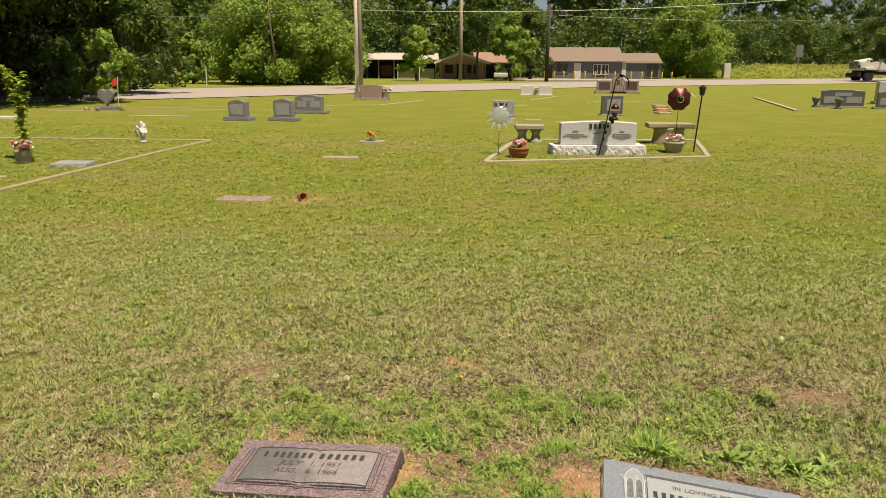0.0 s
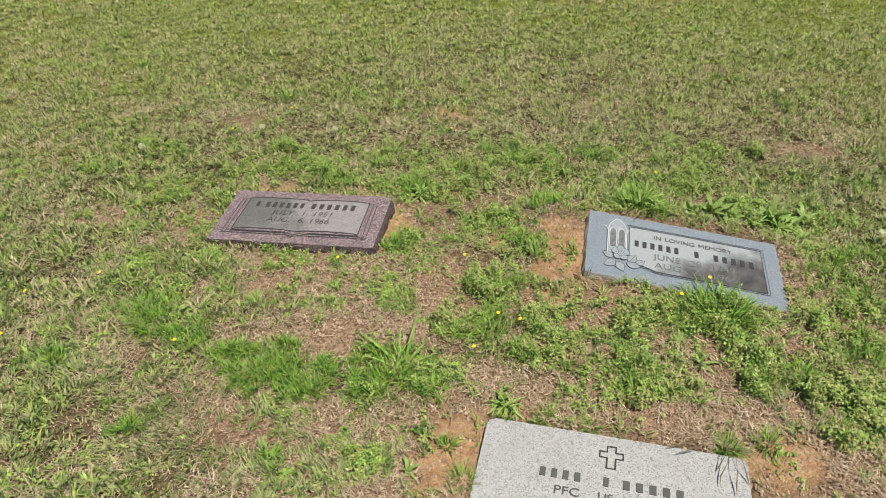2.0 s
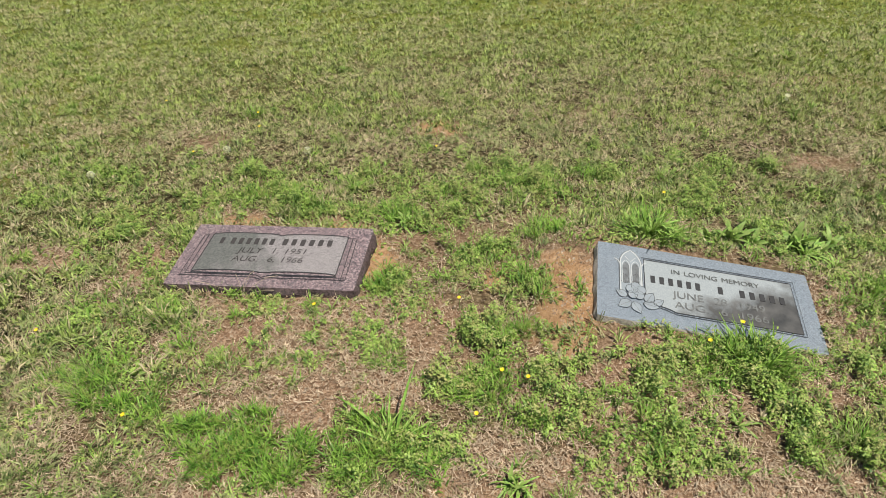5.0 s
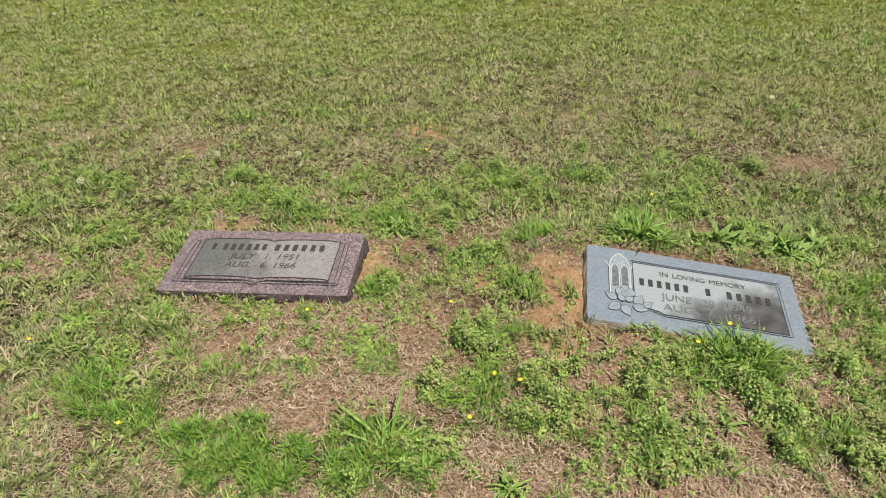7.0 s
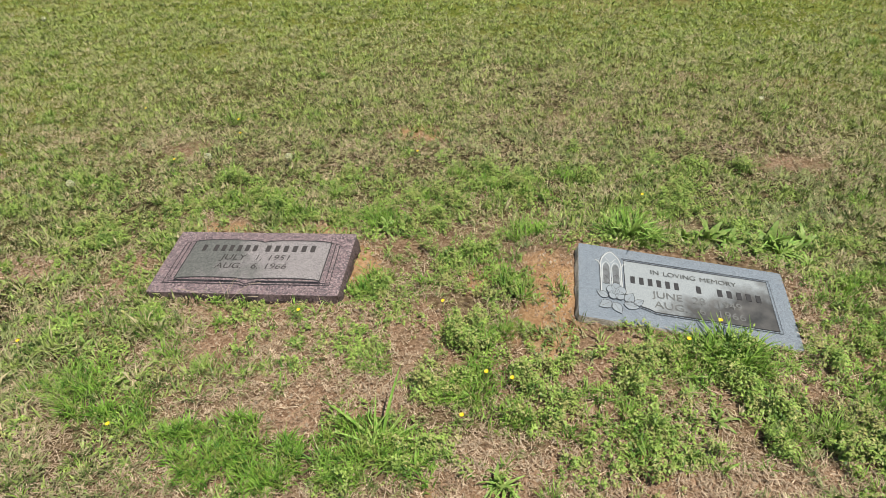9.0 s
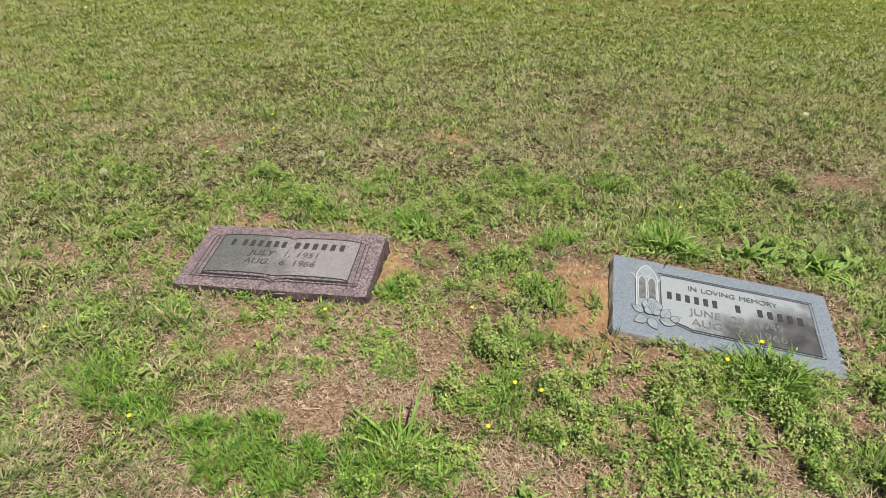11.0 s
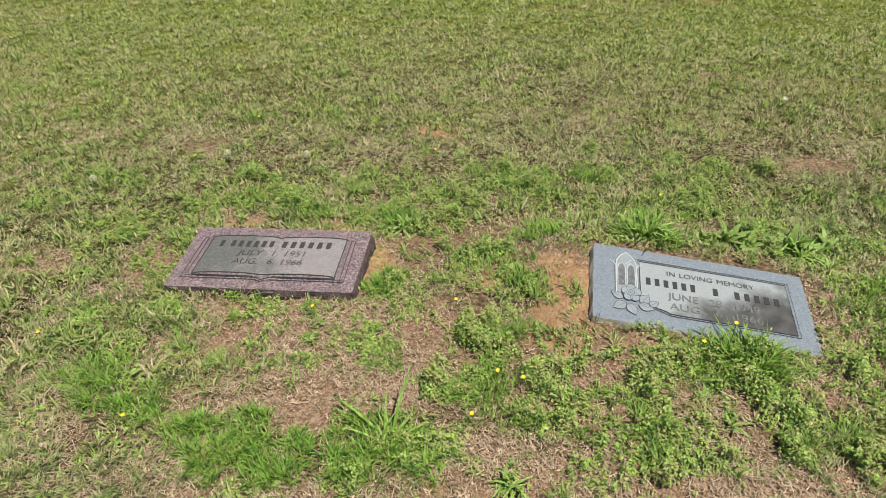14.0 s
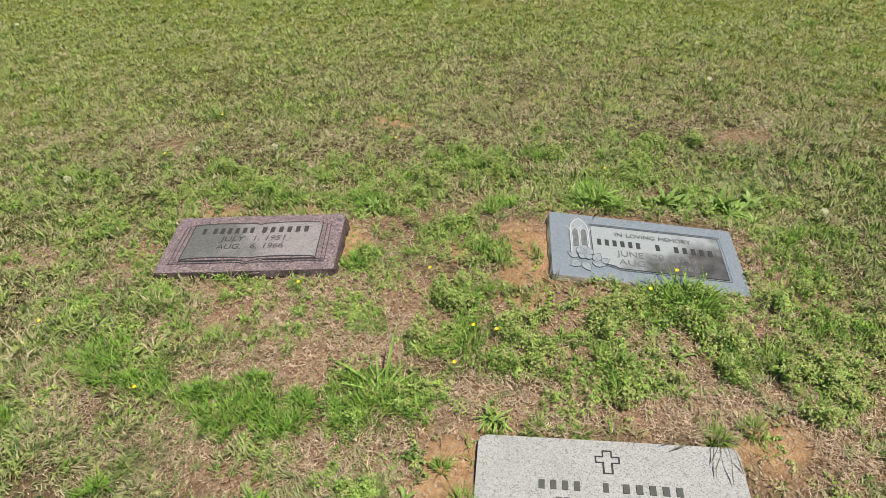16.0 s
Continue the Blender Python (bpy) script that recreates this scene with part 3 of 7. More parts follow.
WEED_REST = WEED_SIDE + [(0.07, 1.57, 0.07, 0.07), (-0.07, 1.31, 0.06, 0.07), (0.16, 1.27, 0.06, 0.06), (-0.7, 1.02, 0.09, 0.09), (0.30, 0.98, 0.07, 0.04), (0.18, 0.69, 0.07, 0.05), (0.13, 0.84, 0.05, 0.04), (1.03, 1.3, 0.15, 0.07), (1.29, 1.16, 0.09, 0.07), (1.21, 1.09, 0.05, 0.05)]
BARE_BACK = [(0.07, 2.76, 0.10, 0.07), (1.84, 3.47, 0.16, 0.08), (1.35, 3.5, 0.14, 0.06), (-0.9, 2.5, 0.08, 0.05), (1.65, 2.55, 0.12, 0.06), (0.75, 2.95, 0.09, 0.05), (-0.54, 1.92, 0.14, 0.06), (0.03, 1.71, 0.06, 0.13), (-0.72, 1.61, 0.08, 0.14), (0.66, 1.57, 0.08, 0.15), (0.56, 1.69, 0.07, 0.07), (0.41, 1.63, 0.04, 0.06), (-0.22, 1.41, 0.28, 0.07), (0.02, 1.32, 0.17, 0.12), (0.15, 1.4, 0.11, 0.1), (0.0, 1.17, 0.16, 0.08), (0.06, 1.45, 0.12, 0.05), (1.4, 1.57, 0.08, 0.19), (1.43, 1.45, 0.06, 0.08), (-1.05, 1.62, 0.13, 0.07), (-0.41, 1.28, 0.1, 0.06), (-0.15, 1.93, 0.08, 0.05)]
BARE_FRONT = [(1.10, 0.95, 0.22, 0.06), (1.32, 0.93, 0.14, 0.08), (1.45, 1.18, 0.08, 0.08), (1.28, 1.26, 0.06, 0.05), (0.93, 1.13, 0.06, 0.03), (0.46, 0.95, 0.16, 0.08), (0.62, 0.95, 0.14, 0.05), (-0.05, 1.05, 0.22, 0.07), (1.47, 1.36, 0.10, 0.16), (1.25, 0.98, 0.16, 0.05), (0.30, 1.42, 0.10, 0.06), (-0.25, 1.30, 0.16, 0.06), (0.85, 1.00, 0.10, 0.04), (0.37, 0.73, 0.09, 0.09), (0.97, 0.9, 0.21, 0.04), (1.18, 0.82, 0.09, 0.08), (1.36, 1.01, 0.1, 0.05), (0.69, 0.89, 0.15, 0.03), (1.14, 0.9, 0.08, 0.05), (1.31, 0.81, 0.08, 0.09), (0.28, 0.79, 0.08, 0.04), (0.17, 1.22, 0.15, 0.13), (1.42, 1.64, 0.05, 0.18), (0.12, 1.1, 0.13, 0.07), (1.06, 0.98, 0.09, 0.04), (0.03, 0.8, 0.08, 0.03)]
CLAY = [(0.07, 2.76, 0.06, 0.04), (0.625, 1.50, 0.085, 0.15), (0.39, 0.72, 0.07, 0.09), (1.16, 0.84, 0.05, 0.04), (0.60, 1.69, 0.05, 0.05), (0.03, 1.70, 0.05, 0.10), (1.20, 0.83, 0.08, 0.06), (-0.15, 1.89, 0.10, 0.03), (-0.50, 1.90, 0.10, 0.03), (0.41, 1.63, 0.03, 0.05), (-2.6, 6.98, 0.5, 0.12)]


def cover(x, y, rows, soft=0.5, rag=0.35):
    """How much of each place the patches cover, 0 to 1, with ragged edges."""
    r = 1 + rag * wave(x, y, 22.0, 11) + 0.6 * rag * wave(x, y, 70.0, 12)
    out = np.zeros_like(x)
    for px, py, a, b in rows:
        d = np.hypot((x - px) / a, (y - py) / b) * r
        out = np.maximum(out, 1 - smooth(1 - soft * 0.5, 1 + soft, d))
    return out


bare = ground.data.attributes.new("bare", "FLOAT", "POINT")
worn = 1 - smooth(0.6, 1.25, np.hypot((GX - 0.45) * 0.8, GY - 1.2))
bare.data.foreach_set("value", np.clip(np.maximum(cover(GX, GY, BARE_BACK + BARE_FRONT, 0.9), worn * (0.65 + 0.4 * wave(GX, GY, 8.0, 41))), 0, 1).ravel().astype(np.float32))
dense = ground.data.attributes.new("dense", "FLOAT", "POINT")
dense.data.foreach_set("value", (smooth(2.9, 1.5, np.hypot((GX - 0.35) * 1.1, GY - 1.8) * (1 + 0.10 * wave(GX, GY, 2.2, 43))) * smooth(-0.3, 0.6, GY + 0.12 * wave(GX, GY, 4.0, 45))).ravel().astype(np.float32))
# where the far lawn has worn thin and brown
THIN = [(0.25, 8.62, 0.9, 0.35), (2.27, 7.27, 0.45, 0.2), (3.72, 9.27, 0.4, 0.25), (-2.2, 7.0, 0.6, 0.15), (1.9, 11.0, 0.8, 0.3), (-3.4, 5.2, 0.7, 0.3), (4.3, 6.6, 0.6, 0.4), (-1.2, 5.6, 0.5, 0.2), (1.2, 5.3, 0.7, 0.25), (-5.5, 8.0, 0.8, 0.3), (5.8, 12.0, 1.2, 0.5), (-14.2, 19.6, 1.3, 0.5), (-3.0, 12.0, 1.2, 0.4)]
thin_lawn = ground.data.attributes.new("thin", "FLOAT", "POINT")
thin_lawn.data.foreach_set("value", cover(GX.ravel(), GY.ravel(), THIN, 1.2).astype(np.float32))
clay = ground.data.attributes.new("clay", "FLOAT", "POINT")
clay.data.foreach_set("value", cover(GX.ravel(), GY.ravel(), CLAY, 0.8).astype(np.float32))

# ---- the three flat grave markers ----
def flat_marker(label, origin, along_x, side_y, w, d, h, top_mat, side_mat, seed, rough, corner=0.004):
    """A flat marker: its origin is the middle of its top."""
    ob = thing("grave_marker", label, "grave marker", (0, 0, 0), group="flat grave markers", m=rigid(origin, along_x, side_y))
    bm = bmesh.new()
    top = slab(bm, w, d, h, rough, seed, corner)
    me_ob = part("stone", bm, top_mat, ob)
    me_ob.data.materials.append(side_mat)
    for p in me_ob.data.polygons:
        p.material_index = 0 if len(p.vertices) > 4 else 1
    return ob


def panel(parent, outline, material, z=0.001, name="panel"):
    bm = bmesh.new()
    f = bm.faces.new([bm.verts.new((x, y, z)) for x, y in outline])
    out = bmesh.ops.extrude_face_region(bm, geom=[f])
    for v in out["geom"]:
        if isinstance(v, bmesh.types.BMVert):
            v.co.z -= 0.003
    bmesh.ops.recalc_face_normals(bm, faces=bm.faces)
    return part(name, bm, material, parent)


def lines(parent, material, rows, width=0.0034, name="carved_line", z=0.0024):
    for pts, closed in rows:
        bm = bmesh.new()
        ribbon(bm, pts, width, z, closed)
        part(name, bm, material, parent)


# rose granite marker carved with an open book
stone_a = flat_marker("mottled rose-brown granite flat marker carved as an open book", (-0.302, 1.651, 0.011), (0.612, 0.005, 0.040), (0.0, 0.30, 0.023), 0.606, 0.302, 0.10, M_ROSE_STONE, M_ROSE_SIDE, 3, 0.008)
book_top = arc(-0.115, 0.098, 0.115, 0.011, 180, 0, 12) + arc(0.118, 0.098, 0.112, 0.010, 180, 0, 12)
page = [(-0.232, 0.098), (-0.236, -0.088)] + arc(-0.118, -0.088, 0.112, 0.010, 180, 20, 12) + arc(0.118, -0.088, 0.112, 0.010, 160, 0, 12) + [(0.232, -0.088), (0.230, 0.098)]
panel(stone_a, page + book_top[::-1][1:-1], M_ROSE_PANEL)
lines(stone_a, M_ENGRAVE, [(page, False), (book_top, False)])
lines(stone_a, M_ENGRAVE, [
    ([(-0.230, 0.098), (-0.248, 0.094), (-0.252, -0.098), (-0.020, -0.098), (0.0, -0.108), (0.020, -0.098), (0.252, -0.098), (0.246, 0.094), (0.230, 0.098)], False),
    ([(-0.250, 0.094), (-0.262, 0.090), (-0.266, -0.108), (-0.022, -0.108), (0.0, -0.117), (0.022, -0.108), (0.266, -0.108), (0.260, 0.090), (0.248, 0.094)], False),
    ([(-0.236, -0.093), (-0.03, -0.093)], False), ([(0.03, -0.093), (0.236, -0.093)], False)], 0.003)
letter_bars([(-0.203, -0.180, 1), (-0.166, -0.006, 6), (0.010, 0.190, 6)], 0.066, 0.030, M_ENGRAVE_ROSE, stone_a)
inscription("JULY  1, 1951", 0.038, -0.003, 0.018, M_ENGRAVE_ROSE, stone_a, 0.0024, 0.12, False, 0.230)
inscription("AUG.  6, 1966", 0.038, -0.008, -0.024, M_ENGRAVE_ROSE, stone_a, 0.0024, 0.12, False, 0.235)

# blue-grey marker with a church window and a rose
stone_b = flat_marker("blue-grey granite flat marker with partly dark polished panel", (1.0098, 1.556, 0.0882), (0.9965, -0.0277, -0.0788), (0.0368, 0.9926, 0.1157), 0.610, 0.305, 0.10, M_BLUE_STONE, M_BLUE_SIDE, 5, 0.006)
pan = [(-0.171, 0.100), (0.251, 0.100), (0.251, -0.096), (-0.090, -0.096), (-0.105, -0.088), (-0.135, -0.080), (-0.171, -0.055)]
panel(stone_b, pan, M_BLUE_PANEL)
lines(stone_b, M_ENGRAVE, [(pan, True)], 0.0026)
lines(stone_b, M_ENGRAVE, [([(-0.178, 0.107), (0.259, 0.107), (0.259, -0.103), (-0.090, -0.103), (-0.112, -0.094), (-0.140, -0.086)], False)], 0.0022)
# the window: two lancets under a pointed arch
plain_parts = set(stone_b.children)
wx, wy = -0.222, 0.02


def pointed(cx, foot, spring, half, rise, n=7):
    """A pointed arch: up one side, over the point, down the other."""
    side = [(cx + half - 2 * half * math.cos(q), spring + rise * math.sin(q) / 0.866) for q in np.linspace(0, math.pi / 3, n)]
    return [(cx - half, foot)] + side + [(2 * cx - px, py) for px, py in side[::-1][1:]] + [(cx + half, foot)]


panel(stone_b, pointed(wx, wy - 0.09, wy + 0.075, 0.050, 0.085), M_CARVED_FILL, 0.0012, "window_field")
for s in (-1, 1):
    panel(stone_b, pointed(wx + s * 0.023, wy - 0.04, wy + 0.055, 0.0155, 0.030), M_LANCET, 0.0018, "lancet")
lines(stone_b, M_ENGRAVE_PALE, [(pointed(wx, wy - 0.09, wy + 0.075, 0.050, 0.085), False), ([(wx - 0.078, wy + 0.098), (wx - 0.062, wy + 0.090), (wx - 0.052, wy + 0.070)], False), ([(wx + 0.078, wy + 0.098), (wx + 0.062, wy + 0.090), (wx + 0.052, wy + 0.070)], False)], 0.0060, "window_tracery")
lines(stone_b, M_ENGRAVE_PALE, [(pointed(wx - 0.023, wy - 0.04, wy + 0.058, 0.019, 0.036), False), (pointed(wx + 0.023, wy - 0.04, wy + 0.058, 0.019, 0.036), False), ([(wx - 0.026, wy + 0.118), (wx, wy + 0.088), (wx + 0.026, wy + 0.118)], False)], 0.0036, "window_tracery")
lines(stone_b, M_ENGRAVE_GREY, [(pointed(wx, wy - 0.09, wy + 0.075, 0.055, 0.090), False)], 0.0014, "carved_line", 0.0020)


window_parts = set(stone_b.children) - plain_parts


# the rose and its leaves
def carved_leaf(cx, cy, length, half, tilt, z):
    """A pointed leaf with a midrib."""
    c, q = math.cos(radians(tilt)), math.sin(radians(tilt))
    edge = [(length * (k / 9 - 0.5), half * math.sin(math.pi * (k / 9) ** 0.8) * (1 + 0.12 * (k % 2))) for k in range(10)]
    edge += [(px, -py) for px, py in edge[::-1][1:-1]]
    turn = lambda px, py: (cx + px * c - py * q, cy + px * q + py * c)
    panel(stone_b, [turn(*p) for p in edge], M_CARVED_FILL, z, "carved_leaf")
    lines(stone_b, M_ENGRAVE, [([turn(*p) for p in edge], True)], 0.0017, "carved_line", z + 0.0006)
    lines(stone_b, M_ENGRAVE_GREY, [([turn(-length * 0.45, 0), turn(length * 0.3, 0)], False)], 0.0012, "carved_line", z + 0.0006)


for k, row in enumerate(((-0.247, 0.006, 0.050, 0.016, 105), (-0.203, 0.012, 0.050, 0.017, 80), (-0.258, -0.070, 0.050, 0.015, 150), (-0.248, -0.118, 0.056, 0.019, 215), (-0.203, -0.128, 0.056, 0.018, 300), (-0.155, -0.072, 0.056, 0.019, 60), (-0.150, -0.108, 0.060, 0.018, -10), (-0.122, -0.088, 0.045, 0.014, 35))):
    carved_leaf(*row, 0.0014 + 0.00025 * k)
for k in range(5):
    a = radians(90 + 72 * k)
    ring = arc(-0.205 + 0.021 * math.cos(a), -0.052 + 0.023 * math.sin(a), 0.0175, 0.0195, 0, 360, 18)[:-1]
    panel(stone_b, ring, M_CARVED_FILL, 0.0040 + 0.0002 * k, "carved_petal")
    lines(stone_b, M_ENGRAVE, [(ring, True)], 0.0016, "carved_line", 0.0046 + 0.0002 * k)
panel(stone_b, arc(-0.205, -0.052, 0.016, 0.018, 0, 360, 16)[:-1], M_CARVED_FILL, 0.0060, "carved_petal")
lines(stone_b, M_ENGRAVE, [(arc(-0.205, -0.052, 0.011, 0.0125, 0, 360, 14)[:-1], True), (arc(-0.205, -0.052, 0.005, 0.006, 0, 360, 10)[:-1], True)], 0.0015, "carved_line", 0.0064)
for ob in set(stone_b.children) - plain_parts:
    in_window = ob in window_parts
    ob.scale = (0.60, 0.70, 1) if in_window else (0.75, 0.82, 1)
    ob.location = (-0.0765, 0.004, 0) if in_window else (-0.044, 0.0026, 0)
inscription("IN LOVING MEMORY", 0.026, 0.032, 0.066, M_ENGRAVE_GREY, stone_b, 0.0026, 0.0, False, 0.250)
letter_bars([(-0.160, -0.008, 6), (0.030, 0.056, 1), (0.090, 0.228, 5)], 0.022, 0.028, M_ENGRAVE, stone_b)
inscription("JUNE  28  1949", 0.037, 0.034, -0.026, M_ENGRAVE_DATE, stone_b, 0.0026, 0.0, False, 0.255)
inscription("AUG.  6  1966", 0.037, 0.036, -0.066, M_ENGRAVE_DATE, stone_b, 0.0026, 0.0, False, 0.255)

# pale granite marker with a cross
stone_c = flat_marker("pale speckled granite flat marker with a carved cross", (0.7723, 0.673, 0.030), (0.9965, -0.0649, 0.0517), (0.0612, 0.9956, 0.0712), 0.610, 0.305, 0.10, M_WHITE_STONE, M_WHITE_STONE, 9, 0.003, 0.02)
cr = [(-0.010, -0.030), (0.010, -0.030), (0.010, -0.002), (0.027, -0.002), (0.027, 0.014), (0.010, 0.014), (0.010, 0.030), (-0.010, 0.030), (-0.010, 0.014), (-0.027, 0.014), (-0.027, -0.002), (-0.010, -0.002)]
lines(stone_c, M_ENGRAVE, [([(x, y + 0.093) for x, y in cr], True)], 0.004, "carved_cross")
letter_bars([(-0.166, -0.060, 4), (-0.020, 0.003, 1), (0.022, 0.168, 5)], 0.026, 0.023, M_ENGRAVE_GREY, stone_c, 0.0022)
inscription("PFC", 0.030, -0.094, -0.016, M_ENGRAVE_GREY, stone_c, 0.0024, 0.0, False, 0.056)
inscription("US", 0.030, -0.008, -0.016, M_ENGRAVE_GREY, stone_c, 0.0024, 0.0, False, 0.032)

# ---- lawn ----
rng = np.random.RandomState(7)
FOOT = [(stone_a, 0.303, 0.151), (stone_b, 0.305, 0.1525), (stone_c, 0.305, 0.1525)]


def off_stones(x, y, gap=0.0):
    keep = np.ones(len(x), bool)
    for ob, a, b in FOOT:
        m = np.array(ob.matrix_world.inverted())
        u = m[0, 0] * x + m[0, 1] * y + m[0, 3]
        v = m[1, 0] * x + m[1, 1] * y + m[1, 3]
        keep &= ~((np.abs(u) < a + gap) & (np.abs(v) < b + gap))
    return keep


def sow(n, y0, y1, power=1.0, left=(-0.55, -0.68), right=(1.25, 0.46)):
    """Random places in a wedge that widens with y; power over 1 crowds them towards y0."""
    y = y0 + (y1 - y0) * rng.rand(n) ** power
    lo, hi = left[0] + left[1] * y, right[0] + right[1] * y
    return lo + (hi - lo) * rng.rand(n) + rng.normal(0, 0.10, n), y


def blades(name, x, y, length, width, lean, curl, material, label, base=None, z=None, heading=None, kind="stuff", category="grass"):
    """Bent blades, each of a quad and a tip, from arrays."""
    n = len(x)
    a = rng.rand(n) * 2 * np.pi if heading is None else heading
    h = np.stack([np.cos(a), np.sin(a), np.zeros(n)], -1)
    face = a + np.pi / 2 + rng.uniform(-0.7, 0.7, n)
    w = np.stack([np.cos(face), np.sin(face), 0.25 * rng.uniform(-1, 1, n)], -1) * (width / 2)[:, None]
    up = np.array([0, 0, 1.0])
    p = np.stack([x, y, (height(x, y) - 0.003) if z is None else z], -1)
    l1, l2 = lean, lean + curl
    mid = p + (length * 0.5)[:, None] * (np.sin(l1)[:, None] * h + np.cos(l1)[:, None] * up)
    tip = mid + (length * 0.5)[:, None] * (np.sin(l2)[:, None] * h + np.cos(l2)[:, None] * up)
    co = np.stack([p, mid + w, mid - w, tip], 1).reshape(-1, 3)
    i = np.arange(n)[:, None] * 4
    me = mesh_from(name, co, np.concatenate([i + np.array([[0, 1, 2]]), i + np.array([[2, 1, 3]])]), material)
    ob = new(name, me)
    return tagged(ob, label, category, kind=kind)


def slivers(name, x, y, length, width, lean, material, label, heading=None, z=None, category="grass"):
    """Straight thin blades, one tapering face each, from arrays."""
    n = len(x)
    a = rng.rand(n) * 2 * np.pi if heading is None else heading
    face = a + np.pi / 2 + rng.uniform(-0.7, 0.7, n)
    w = np.stack([np.cos(face), np.sin(face), 0.25 * rng.uniform(-1, 1, n)], -1) * (width / 2)[:, None]
    p = np.stack([x, y, (height(x, y) - 0.003) if z is None else z], -1)
    tip = p + length[:, None] * np.stack([np.sin(lean) * np.cos(a), np.sin(lean) * np.sin(a), np.cos(lean)], -1)
    me = mesh_from(name, np.stack([p + w, p - w, tip], 1).reshape(-1, 3), np.arange(3 * n).reshape(n, 3), material)
    return tagged(new(name, me), label, category, kind="stuff")


def clumped(x, y, each, radius):
    """Splits each place into a small clump of roots; also gives the way outwards."""
    n = len(x) * each
    a, q = rng.rand(n) * 2 * np.pi, np.sqrt(rng.rand(n)) * np.repeat(radius, each)
    return np.repeat(x, each) + q * np.cos(a), np.repeat(y, each) + q * np.sin(a), a + rng.uniform(-0.8, 0.8, n)


def field_weed(x, y):
    thin = 1 - 0.6 * smooth(0.2, 0.1, x) * smooth(-0.4, -0.3, x) * smooth(1.52, 1.46, y) * smooth(1.12, 1.18, y)
    thin = thin - 0.55 * smooth(-0.12, -0.3, x) * smooth(1.9, 1.6, y) - 0.2 * smooth(-0.12, -0.3, x) * smooth(1.2, 1.05, y)
    return cover(x, y, WEED_BACK + WEED_FRONT + WEED_REST, 0.35, 0.55) * (1 - cover(x, y, CLAY, 0.9)) * thin


def field_bare(x, y):
    return cover(x, y, BARE_BACK + BARE_FRONT, 0.9)


# where the turf has dried out to straw
DRY = [(-0.28, 0.62, 0.36, 0.20), (-0.78, 0.95, 0.24, 0.18), (0.12, 0.58, 0.20, 0.12), (-0.95, 1.45, 0.22, 0.16), (0.9, 2.9, 0.5, 0.22), (1.65, 2.65, 0.30, 0.22), (-0.15, 2.55, 0.3, 0.12), (1.2, 3.6, 0.6, 0.25), (-1.3, 2.6, 0.3, 0.2)]

# short turf close by: clumps of thin blades, thinning out on the worn ground
x, y = sow(36000, 0.25, 3.0, 0.9, (-0.35, -0.85), (1.25, 0.44))
bare_, weed = field_bare(x, y), field_weed(x, y)
zone = smooth(0.6, 1.25, np.hypot((x - 0.45) * np.where(x > 0.45, 0.72, 0.8), (y - 1.15) * 1.0)) + smooth(0.05, -0.35, x) * 0.5
p = np.clip(0.04 + 0.96 * zone, 0, 1) * (1 - 0.93 * bare_) * (1 - 0.45 * weed) * np.clip(0.62 + 0.8 * wave(x, y, 9.0, 21) + 0.9 * wave(x, y, 40.0, 24), 0.04, 1)
p = p * (1 - smooth(2.5, 3.0, y)) * (1 - 0.6 * cover(x, y, DRY, 1.2, 0.5))
keep = rng.rand(len(x)) < p
x, y = x[keep], y[keep]
size = np.repeat(0.45 + 1.25 * rng.rand(len(x)) ** 1.5, 13)
x, y, a = clumped(x, y, 13, rng.uniform(0.006, 0.021, len(x)))
keep = off_stones(x, y, 0.004)
x, y, a, size = x[keep], y[keep], a[keep], size[keep]
n = len(x)
lift = np.clip(1 + 0.35 * wave(x, y, 3.0, 22) + 0.30 * wave(x, y, 25.0, 25), 0.5, 1.8) * size
blades("near_lawn", x, y, rng.uniform(0.014, 0.036, n) * lift, rng.uniform(0.0034, 0.0066, n), rng.uniform(0.1, 1.2, n), rng.uniform(-0.3, 1.3, n), M_TURF_NEAR, "short mixed green and straw-dry mown lawn blades", heading=a)
# the lawn behind, coarsening as it recedes
n = 60000
y = 2.5 * (17.0 / 2.5) ** rng.rand(n)
x = (-0.35 - 0.95 * y) + (1.6 + 1.42 * y) * rng.rand(n) + rng.normal(0, 0.15, n)
keep = (rng.rand(n) < np.clip(0.90 + (0.45 * wave(x, y, 5.0, 23) + 0.40 * wave(x, y, 14.0, 26)) * smooth(16, 6, y), 0.35, 1) * smooth(2.5, 3.0, y) * smooth(17, 9, y))
x, y = x[keep], y[keep]
size = np.repeat(0.5 + 1.2 * rng.rand(len(x)) ** 1.5, 12)
x, y, a = clumped(x, y, 12, rng.uniform(0.010, 0.026, len(x)) * np.clip(y / 3.0, 1, 12) ** 0.9)
n = len(x)
far = np.clip(y / 3.0, 1, 20)
mixed = rng.rand(n) < smooth(4.2, 7.5, y)
for pick, mat, lab in ((~mixed, M_TURF, "mottled green and dry mown lawn behind the markers"), (mixed, M_TURF_FAR, "yellow-green mown lawn stretching to the road")):
    k = pick.sum()
    slivers("far_lawn", x[pick], y[pick], rng.uniform(0.015, 0.034, k) * far[pick] ** 0.2 * size[pick], rng.uniform(0.0042, 0.0072, k) * far[pick] ** 0.75, rng.uniform(0.3, 1.2, k) + 0.25 * smooth(3, 6, y[pick]), mat, lab, a[pick])

